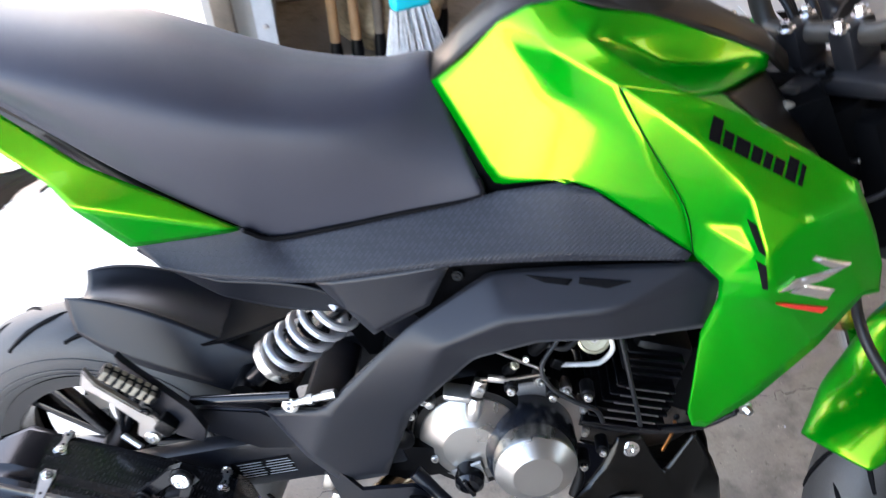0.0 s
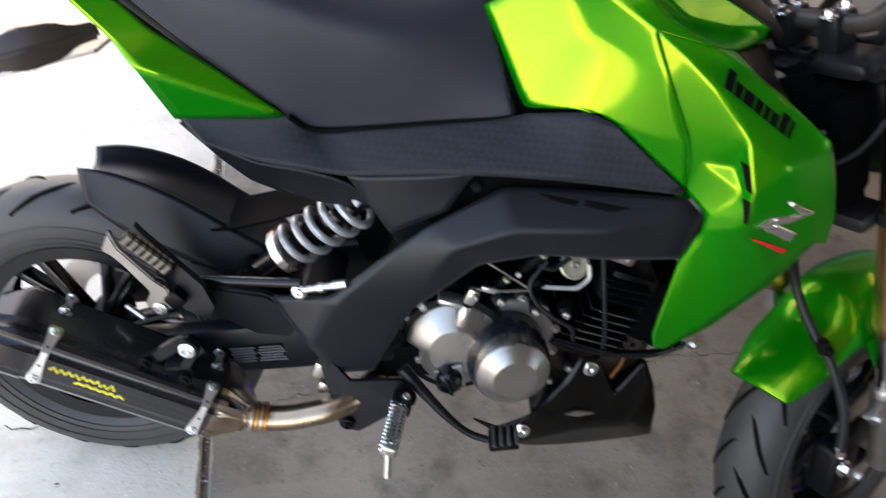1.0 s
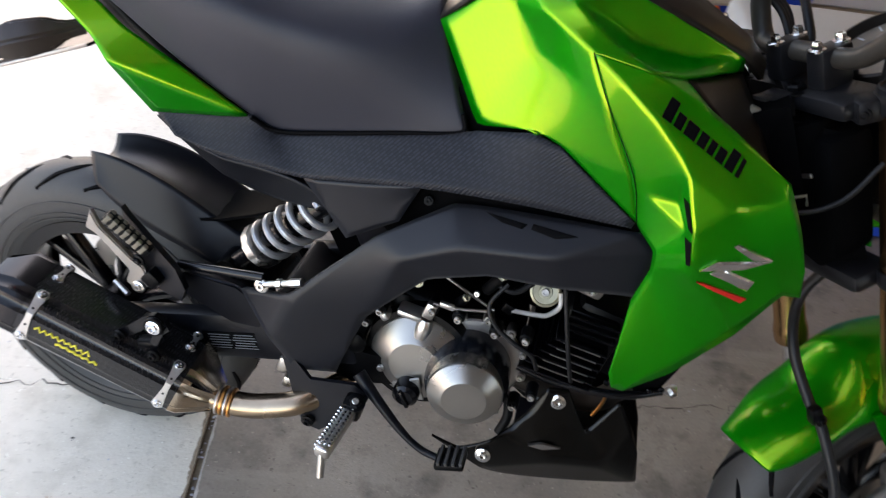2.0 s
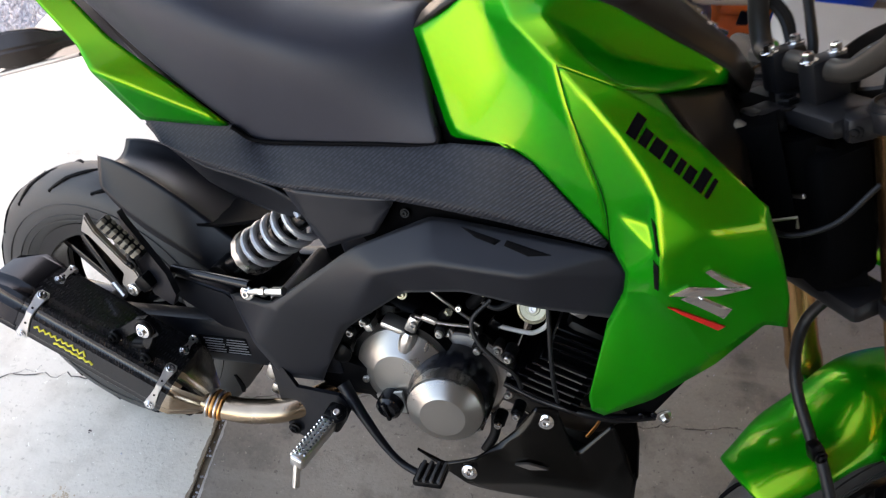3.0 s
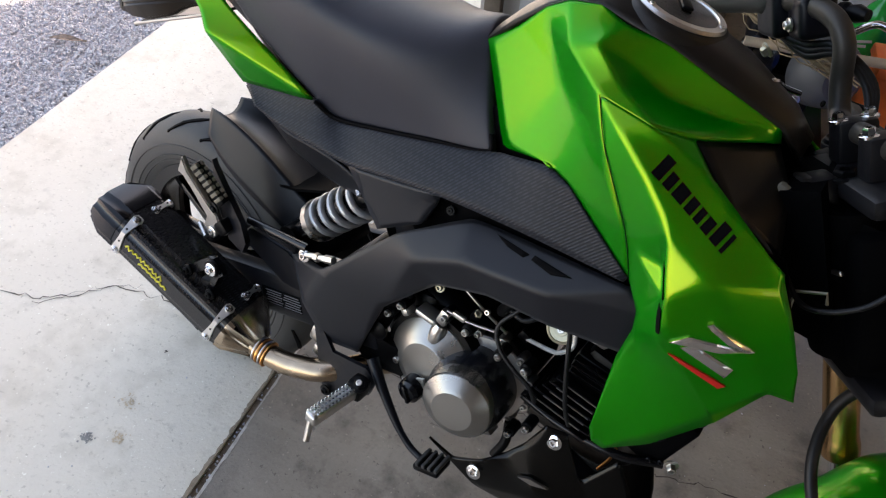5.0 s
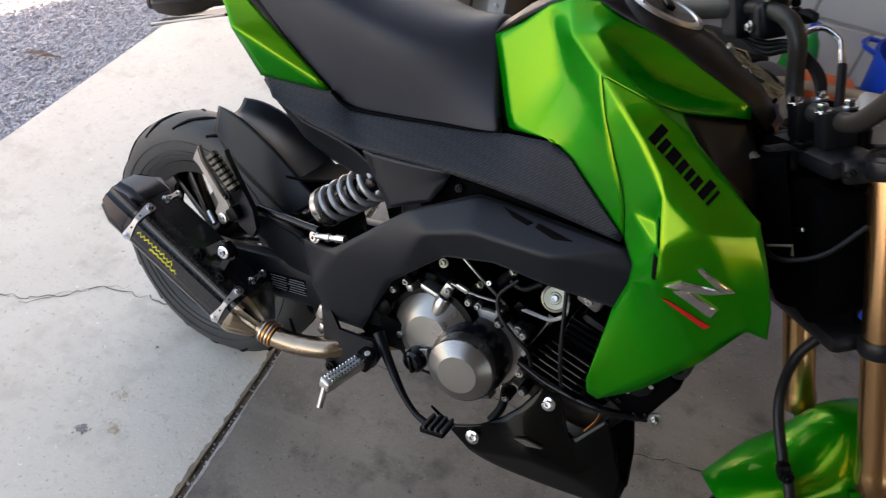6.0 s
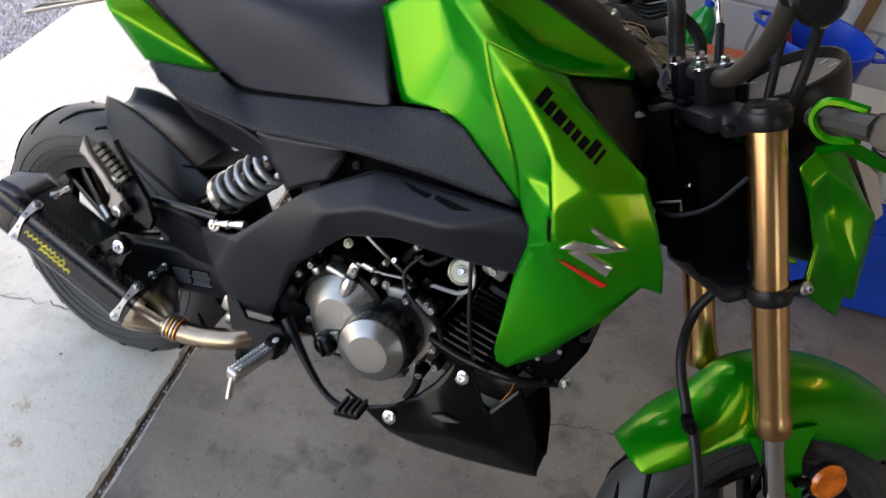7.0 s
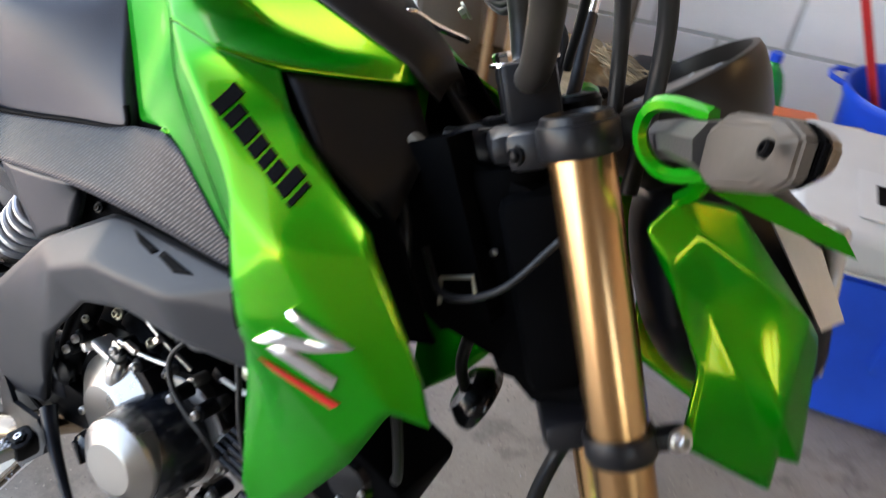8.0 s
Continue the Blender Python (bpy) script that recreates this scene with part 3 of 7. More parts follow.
def added_ceiling_light():
    """An unseen batten lamp with two warm tubes, added for the streaks on cowl and fork."""
    t = thing("added_ceiling_light", "added white batten lamp with two lit warm tubes on the garage ceiling, out of view", "ceiling light", at=SITE @ pose(2.95, 0.60, TOP - 0.003))
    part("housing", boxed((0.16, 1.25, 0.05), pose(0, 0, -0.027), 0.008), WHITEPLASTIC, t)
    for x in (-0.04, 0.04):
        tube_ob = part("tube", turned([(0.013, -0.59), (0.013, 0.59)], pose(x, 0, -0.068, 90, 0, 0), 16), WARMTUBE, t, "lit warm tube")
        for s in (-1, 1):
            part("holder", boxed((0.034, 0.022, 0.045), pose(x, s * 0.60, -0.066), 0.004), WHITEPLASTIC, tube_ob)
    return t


added_ceiling_light()


# ---- the motorcycle ----
LEAN, STEER, RAKE = 13.0, 33.56, 26.0
bike = thing("motorcycle", "green and black small naked motorcycle leaning on its side stand", "motorcycle", at=pose(0, 0, 0, -LEAN, 0, 0))

# corners of the right side, metres from the rear tyre's foot: ahead, to the left, up
TANK = {
    "T0": (0.452, -0.038, 0.820), "TA": (0.513, -0.047, 0.881), "FT": (0.534, -0.056, 0.856), "FR": (0.566, -0.070, 0.818), "T1": (0.519, -0.071, 0.724),
    "T2": (0.586, -0.094, 0.745), "T3": (0.617, -0.102, 0.738), "C1": (0.564, -0.086, 0.867), "S0": (0.621, -0.117, 0.848), "S1": (0.648, -0.130, 0.806),
    "S2": (0.694, -0.130, 0.739), "S3": (0.715, -0.118, 0.681), "TB": (0.540, -0.052, 0.899), "TC": (0.574, -0.056, 0.907), "K0": (0.606, -0.062, 0.899),
    "KL": (0.594, -0.092, 0.882), "KM": (0.637, -0.107, 0.858), "KB": (0.683, -0.127, 0.845), "KT": (0.715, -0.098, 0.840), "TP": (0.778, -0.022, 0.836),
    "TU": (0.773, -0.030, 0.853), "U2": (0.709, -0.050, 0.879), "U1": (0.652, -0.056, 0.895), "KC": (0.668, -0.062, 0.850), "KD": (0.720, -0.050, 0.846), "KE": (0.628, -0.074, 0.872),
}
TANK_F = ["T0 TA FT FR T1", "FT C1 S0 S1 FR", "FR S1 S2 T3 T2 T1", "S2 S3 T3", "TA TB C1 FT", "TB TC K0 KL C1", "C1 KL KM S0", "S0 KM KB",
          "K0 U1 KE KL", "KL KE KC KM", "KE U1 U2 KC", "KM KC KB", "KC KD KT KB", "KC U2 TU KD", "KD TU TP KT"]
SHROUD = {
    "S0": (0.621, -0.1180, 0.8475), "KB": (0.683, -0.1285, 0.845), "KT": (0.715, -0.0995, 0.838), "E1": (0.745, -0.116, 0.820), "E2": (0.771, -0.125, 0.809),
    "E3": (0.838, -0.134, 0.773), "E4": (0.848, -0.133, 0.758), "E5": (0.870, -0.130, 0.725), "E6": (0.893, -0.122, 0.680), "E7": (0.905, -0.115, 0.643),
    "E8": (0.880, -0.132, 0.650), "B1": (0.855, -0.131, 0.584), "B2": (0.810, -0.129, 0.505), "B3": (0.768, -0.125, 0.455), "B4": (0.753, -0.127, 0.458), "B5": (0.745, -0.129, 0.477),
    "L1": (0.737, -0.126, 0.590), "W1": (0.742, -0.138, 0.642), "W2": (0.769, -0.168, 0.668), "L2": (0.738, -0.139, 0.665), "S3": (0.715, -0.1185, 0.680),
    "S2": (0.694, -0.1305, 0.738), "S1": (0.648, -0.1305, 0.805), "R1": (0.653, -0.134, 0.832), "R2": (0.691, -0.147, 0.812), "R3": (0.724, -0.155, 0.784),
    "R4": (0.738, -0.160, 0.767), "R5": (0.761, -0.174, 0.714), "V5": (0.769, -0.175, 0.688), "VA": (0.712, -0.132, 0.723), "VB": (0.744, -0.143, 0.729), "VC": (0.757, -0.158, 0.708),
    "K1": (0.790, -0.165, 0.751), "K2": (0.841, -0.149, 0.702),
}
SHROUD_F = ["S0 KB R1", "KB KT E1", "KB E1 R2 R1", "R2 E1 E2 R3", "R3 E2 K1 R4", "E2 E3 E4 K1", "K1 E4 E5 K2", "R4 K1 R5", "K1 K2 V5 R5", "K2 E5 E6 E7 E8", "V5 K2 E8 B1",
            "S0 R1 S1", "S1 R1 R2 S2", "S2 R2 R3 VA", "VA R3 R4 VB", "VB R4 R5 VC", "VA VB VC", "S2 VA S3", "VA VC L2 S3", "VC R5 V5 L2", "L2 V5 W2 W1", "V5 B1 W2", "W2 B1 B2 W1", "W1 B2 B3 B4 B5 L1"]
TAIL = {
    "A": (0.138, -0.100, 0.649), "B": (0.112, -0.142, 0.719), "C": (0.262, -0.096, 0.673), "D": (0.182, -0.110, 0.722), "E": (0.086, -0.128, 0.738), "F": (0.116, -0.112, 0.752),
    "G": (0.020, -0.126, 0.792), "H": (0.052, -0.108, 0.797), "I": (-0.060, -0.116, 0.846), "J": (-0.030, -0.098, 0.850), "M": (-0.130, -0.085, 0.880), "N": (-0.110, -0.070, 0.884),
}
TAIL_F = ["A B C", "B D C", "B E F D", "E G H F", "G I J H", "I M N J"]
COVER = {
    "A": (0.140, -0.098, 0.652), "B": (0.200, -0.096, 0.665), "C": (0.262, -0.091, 0.674), "D": (0.290, -0.083, 0.656), "E": (0.505, -0.079, 0.713), "F": (0.522, -0.079, 0.721),
    "G": (0.586, -0.095, 0.742), "H": (0.617, -0.103, 0.736), "I": (0.713, -0.119, 0.681), "J": (0.711, -0.119, 0.674), "K": (0.600, -0.118, 0.667), "L": (0.480, -0.115, 0.655),
    "M": (0.335, -0.108, 0.619), "N": (0.230, -0.112, 0.618), "O": (0.172, -0.112, 0.633),
}
COVER_F = ["A B N O", "B C D M N", "D E L M", "E F G K L", "G H I J K"]
UNDER = {
    "A": (0.142, -0.098, 0.644), "O": (0.174, -0.110, 0.632), "N": (0.232, -0.110, 0.617), "M": (0.335, -0.106, 0.618), "P": (0.378, -0.098, 0.580), "Q": (0.340, -0.092, 0.570), "R": (0.283, -0.088, 0.566),
    "S": (0.222, -0.088, 0.581), "T": (0.186, -0.088, 0.603),
}
UNDER_F = ["A O T", "O N S T", "N M R S", "M P Q R"]
SIDE = {"A": (0.335, -0.106, 0.617), "B": (0.476, -0.113, 0.650), "C": (0.474, -0.106, 0.642), "D": (0.456, -0.106, 0.595), "E": (0.394, -0.106, 0.551), "F": (0.364, -0.106, 0.585)}
ARCH = {
    "P0": (0.258, -0.110, 0.428), "P1": (0.339, -0.142, 0.465), "M1": (0.432, -0.120, 0.574), "P2": (0.515, -0.096, 0.633), "P3": (0.545, -0.094, 0.640), "P4": (0.722, -0.114, 0.669),
    "P5": (0.750, -0.113, 0.648), "P6": (0.750, -0.108, 0.584), "P7": (0.655, -0.128, 0.578), "P8": (0.575, -0.126, 0.568), "P9": (0.505, -0.124, 0.538), "PA": (0.437, -0.125, 0.455),
    "PB": (0.412, -0.120, 0.370), "PC": (0.404, -0.117, 0.336), "PD": (0.350, -0.132, 0.335), "PE": (0.313, -0.142, 0.388), "PF": (0.468, -0.139, 0.562), "PG": (0.532, -0.137, 0.600), "PH": (0.640, -0.139, 0.622),
}
ARCH_F = ["P0 P1 PE", "P1 PA PB PC PD PE", "P1 M1 PF PA", "M1 P2 PG PF", "PF PG P8 P9", "PA PF P9", "P2 P3 PG", "P3 P4 PH PG", "PG PH P7 P8", "P4 P5 PH", "PH P5 P6 P7"]


def both_sides(name, table, loops, mat, thick=0.004, crisp=0.0, label=""):
    verts, faces = named(table, loops)
    right = panel(name, verts, faces, mat, bike, thick, 0, label, (0, -1, 0), crisp)
    panel(name, mirrored(verts), faces, mat, bike, thick, 0, label, (0, 1, 0), crisp)
    return right


tank_side = both_sides("tank_panel", TANK, TANK_F, GREEN, 0.005, 0.06, "glossy lime green tank panel")
shroud = both_sides("radiator_shroud", SHROUD, SHROUD_F, GREEN, 0.004, 0.16, "glossy lime green faceted shroud")
both_sides("tail_panel", TAIL, TAIL_F, GREEN, 0.004, 0.08, "glossy lime green tail panel")
both_sides("side_cover", COVER, COVER_F, TEXTURED, 0.004, 0.1, "black cover with a fine woven texture")
both_sides("under_tail_cover", UNDER, UNDER_F, BLACKPLASTIC, 0.004, 0.003)
both_sides("shock_cover", SIDE, ["A B C D E F"], GREYPLASTIC, 0.012, 0.1)
arch = both_sides("frame_cover", ARCH, ARCH_F, GREYPLASTIC, 0.010, 0.55, "charcoal plastic frame cover")


bpy.context.view_layer.update()
on_shroud = side_of(shroud)


def draped(name, corners, mat, parent, on, proud=0.002, deep=0.004, label="", n=4, chamfer=0.0):
    """A thin four-cornered patch that follows a moulded sheet."""
    a, b, c, d = [Vector(q) for q in corners]
    bm = bmesh.new()
    top, low = [], []
    for i in range(n + 1):
        for k in range(n + 1):
            p = a.lerp(b, i / n).lerp(d.lerp(c, i / n), k / n)
            top.append(bm.verts.new(on(p.x, p.y, proud - (chamfer if min(i, k, n - i, n - k) == 0 else 0))))
            low.append(bm.verts.new(on(p.x, p.y, proud - deep)))
    for i in range(n):
        for k in range(n):
            q = [i * (n + 1) + k, (i + 1) * (n + 1) + k, (i + 1) * (n + 1) + k + 1, i * (n + 1) + k + 1]
            bm.faces.new([top[j] for j in q])
            bm.faces.new([low[j] for j in reversed(q)])
    edge = [k for k in range(n + 1)] + [(i + 1) * (n + 1) - 1 for i in range(1, n + 1)] + [n * (n + 1) + k for k in range(n - 1, -1, -1)] + [i * (n + 1) for i in range(n - 1, 0, -1)]
    for p, q in zip(edge, edge[1:] + edge[:1]):
        bm.faces.new((top[p], top[q], low[q], low[p]))
    bmesh.ops.recalc_face_normals(bm, faces=bm.faces)
    return part(name, bm, mat, parent, label, 40)


# brand mark: plain slanted bars, two to a letter; model mark: bright bars over a red one
E0, E1, E2 = Vector((0.6985, 0.8125)), Vector((0.0930, -0.0425)), Vector((0.0048, 0.0158))
for lo, hi, tall in ((0.00, 0.105, 0.98), (0.135, 0.225, 0.66), (0.255, 0.385, 0.66), (0.415, 0.505, 0.66), (0.535, 0.605, 0.66), (0.635, 0.725, 0.66), (0.755, 0.850, 0.98), (0.885, 0.925, 0.90)):
    p, q = E0 + E1 * lo, E0 + E1 * hi
    draped("mark_block", (p, q, q + E2 * tall, p + E2 * tall), INK, shroud, on_shroud, 0.0016, 0.004)
emblem = draped("emblem", [(0.7818, 0.6752), (0.7954, 0.6892), (0.8505, 0.6944), (0.8271, 0.6820)], EMBLEM, shroud, on_shroud, 0.0045, 0.006, "bright slanted emblem", 7, 0.0022)
draped("emblem_bar", [(0.8042, 0.7086), (0.8082, 0.7120), (0.8512, 0.6954), (0.8295, 0.6945)], EMBLEM, shroud, on_shroud, 0.0055, 0.006, "bright emblem bar", 7, 0.0022)
draped("emblem_bar", [(0.7923, 0.6735), (0.8050, 0.6815), (0.8430, 0.6668), (0.8400, 0.6530)], EMBLEM, shroud, on_shroud, 0.0050, 0.006, "bright emblem bar", 7, 0.0022)
draped("emblem_bar", [(0.7850, 0.6585), (0.7925, 0.6590), (0.8450, 0.6415), (0.8400, 0.6355)], RED, shroud, on_shroud, 0.0022, 0.004, "red emblem bar")
# Vent slots as black patches on the surface, their inner dark painted.
draped("vent_slot", [(0.7435, 0.741), (0.7475, 0.7425), (0.7600, 0.716), (0.7565, 0.7155)], INK, shroud, on_shroud, 0.002, 0.005)
draped("vent_slot", [(0.757, 0.7045), (0.7625, 0.7055), (0.7705, 0.6795), (0.7665, 0.679)], INK, shroud, on_shroud, 0.002, 0.005)
def slot_patch(corners, ob, way):
    """A slot's shaded depth as a black patch, laid against a moulded sheet along a direction."""
    body = ob.evaluated_get(bpy.context.evaluated_depsgraph_get())
    way = Vector(way).normalized()
    a, b, c, d = [Vector(p) for p in corners]
    n = 5
    bm = bmesh.new()
    grid = []
    for i in range(n + 1):
        row = []
        for k in range(n + 1):
            p = a.lerp(b, i / n).lerp(d.lerp(c, i / n), k / n)
            hit, place, _, _ = body.ray_cast(p + way * 0.05, -way)
            row.append(bm.verts.new((place if hit else p) + way * 0.0012))
        grid.append(row)
    for p, q in zip(grid, grid[1:]):
        for k in range(n):
            bm.faces.new((p[k], q[k], q[k + 1], p[k + 1]))
    bmesh.ops.recalc_face_normals(bm, faces=bm.faces)
    slot = part("vent_slot", bm, INK, ob, "", 40)
    slot.modifiers.new("thickness", "SOLIDIFY").thickness = 0.003


slot_patch(((0.555, -0.102, 0.636), (0.603, -0.1132, 0.6422), (0.598, -0.1175, 0.6375), (0.575, -0.1118, 0.6352)), arch, (-0.06, -0.62, 0.78))
slot_patch(((0.6095, -0.1128, 0.6447), (0.660, -0.1240, 0.6512), (0.637, -0.1262, 0.6428), (0.6085, -0.1180, 0.6406)), arch, (-0.06, -0.62, 0.78))
seam = [Vector(TANK[k]) + Vector((0, -0.0012, 0)) for k in ("S0", "S1", "S2", "S3")]
part("seam", tube(bmesh.new(), smooth_path(seam, 5), 0.0005, 6), INK, tank_side)


def lofted(sections, mat, name, parent, label="", levels=2):
    """A soft body through closed rings of equal count."""
    bm = bmesh.new()
    rings = [[bm.verts.new(p) for p in ring] for ring in sections]
    n = len(rings[0])
    for a, b in zip(rings, rings[1:]):
        for i in range(n):
            bm.faces.new((a[i], a[(i + 1) % n], b[(i + 1) % n], b[i]))
    bm.faces.new(rings[0][::-1])
    bm.faces.new(rings[-1])
    bmesh.ops.recalc_face_normals(bm, faces=bm.faces)
    ob = part(name, bm, mat, parent, label, 180)
    sub = ob.modifiers.new("soft", "SUBSURF")
    sub.levels = sub.render_levels = levels
    return ob


def seat():
    """The seat: flat sides, a rounded rim, dished for the rider and raised behind; its nose leans back to the tank."""
    rows = [  # ahead, half width below, low edge, half width of rim, rim, crown, backward lean
        (-0.150, 0.070, 0.868, 0.072, 0.890, 0.905, 0), (-0.105, 0.074, 0.862, 0.090, 0.890, 0.906, 0), (-0.02, 0.096, 0.838, 0.106, 0.872, 0.890, 0), (0.060, 0.104, 0.795, 0.116, 0.852, 0.876, 0),
        (0.130, 0.106, 0.750, 0.116, 0.838, 0.864, 0), (0.190, 0.104, 0.713, 0.114, 0.822, 0.850, 0), (0.250, 0.094, 0.676, 0.110, 0.806, 0.834, 0), (0.285, 0.083, 0.655, 0.106, 0.799, 0.827, 0),
        (0.300, 0.081, 0.654, 0.104, 0.797, 0.824, 0), (0.380, 0.080, 0.674, 0.096, 0.791, 0.820, 0.10), (0.450, 0.079, 0.692, 0.076, 0.796, 0.826, 0.30), (0.490, 0.078, 0.703, 0.058, 0.806, 0.834, 0.46), (0.511, 0.077, 0.709, 0.046, 0.812, 0.836, 0.52), (0.515, 0.076, 0.710, 0.045, 0.812, 0.835, 0.53)]
    rings = []
    for x, wl, zl, wr, zr, zc, lean in rows:
        def at(w, z):
            return (x - (z - zl) * lean, -w, z)
        mid = (zl + zr) / 2
        ring = [at(wl * 0.6, zl), at(wl * 0.97, zl), at(wl, zl + 0.004), at(wl, zl + 0.012), at((wl + wr) / 2 + 0.004, mid), at(wr, zr - 0.014), at(wr * 0.88, zr + 0.006), at(wr * 0.4, zc)]
        rings.append(ring + [(a, -b, c) for a, b, c in reversed(ring)])
    return lofted(rings, SEATSKIN, "seat", bike, "dark vinyl seat")


seat_skin = seat()
part("seat_piping", tube(bmesh.new(), smooth_path([(0.262, -0.097, 0.674), (0.290, -0.086, 0.659), (0.36, -0.082, 0.674), (0.43, -0.080, 0.693), (0.495, -0.078, 0.709), (0.508, -0.076, 0.718), (0.503, -0.074, 0.733)], 6), 0.0028, 8), INK, seat_skin)


def tank_cover():
    """The black centre cover of the tank, arched from side to side."""
    rows = [(0.452, 0.038, 0.820, 0.834), (0.480, 0.046, 0.850, 0.866), (0.513, 0.047, 0.881, 0.896), (0.540, 0.052, 0.899, 0.912), (0.574, 0.056, 0.907, 0.920), (0.606, 0.060, 0.903, 0.918), (0.652, 0.056, 0.895, 0.911),
            (0.709, 0.050, 0.879, 0.896), (0.773, 0.030, 0.853, 0.868), (0.800, 0.018, 0.832, 0.846)]
    bm = bmesh.new()
    grid = []
    for x, w, z, c in rows:
        grid.append([bm.verts.new((x, w * k, z + (c - z) * (1 - abs(k) ** 2.4))) for k in (-1.02, -0.9, -0.6, -0.3, 0, 0.3, 0.6, 0.9, 1.02)])
    for a, b in zip(grid, grid[1:]):
        for i in range(8):
            bm.faces.new((a[i], b[i], b[i + 1], a[i + 1]))
    bmesh.ops.recalc_face_normals(bm, faces=bm.faces)
    ob = part("tank_cover", bm, COVERBROWN, bike, "satin brown-black tank centre cover", 60)
    ob.modifiers.new("thickness", "SOLIDIFY").thickness = 0.006
    m = along((0.634, 0, 0.9095), (0.634 + 0.012, 0, 0.985))
    cap = part("fuel_cap", turned([(0.047, -0.004), (0.049, 0.003), (0.047, 0.006), (0.040, 0.0065), (0.039, 0.004)], m, 48), STEEL, bike, "round fuel cap with a satin steel ring")
    part("cap_base", turned([(0.058, -0.012), (0.055, -0.003), (0.052, 0.001), (0.048, 0.0025)], m, 48), COVERBROWN, cap)
    part("disc", turned([(0.0005, 0.0042), (0.0385, 0.0042), (0.0385, 0.0052), (0.030, 0.0066), (0.0005, 0.0072)], m, 40), GLOSSBLACK, cap)
    part("key_cover", boxed((0.030, 0.012, 0.004), m @ pose(0.004, 0, 0.009, 0, 0, 30), 0.002), DARKMETAL, cap)
    for i in range(3):
        a = 0.6 + i * 2.094
        bolt("bolt", m @ Vector((0.0435 * math.cos(a), 0.0435 * math.sin(a), 0.005)), (0, 0, 1), STEEL, cap, 0.003, 0.003, False)


tank_cover()
# black trim between tank and steering head
both_sides("tank_trim", {"A": (0.716, -0.094, 0.836), "B": (0.778, -0.020, 0.833), "C": (0.806, -0.028, 0.800), "D": (0.830, -0.095, 0.762), "E": (0.772, -0.112, 0.800)}, ["A B C D E"], COVERBROWN, 0.004, 0.003)
# Added black sheet: the dark inside the left shroud, hiding its green.
part("gap_sheet", slab([(0.716, 0.090, 0.832), (0.775, 0.060, 0.838), (0.806, 0.070, 0.806), (0.842, 0.112, 0.770), (0.868, 0.112, 0.715), (0.80, 0.10, 0.66), (0.72, 0.095, 0.70)], 0.004, (0, 1, 0)), SHADEBLACK, bike)



def tyre_profile(scale=1.0):
    """Half-width, radius pairs across a small fat tyre."""
    return [(-0.034, 0.158), (-0.046, 0.168), (-0.051, 0.186), (-0.050, 0.205), (-0.044, 0.222), (-0.030, 0.235), (-0.014, 0.2415), (0.0, 0.2425)]


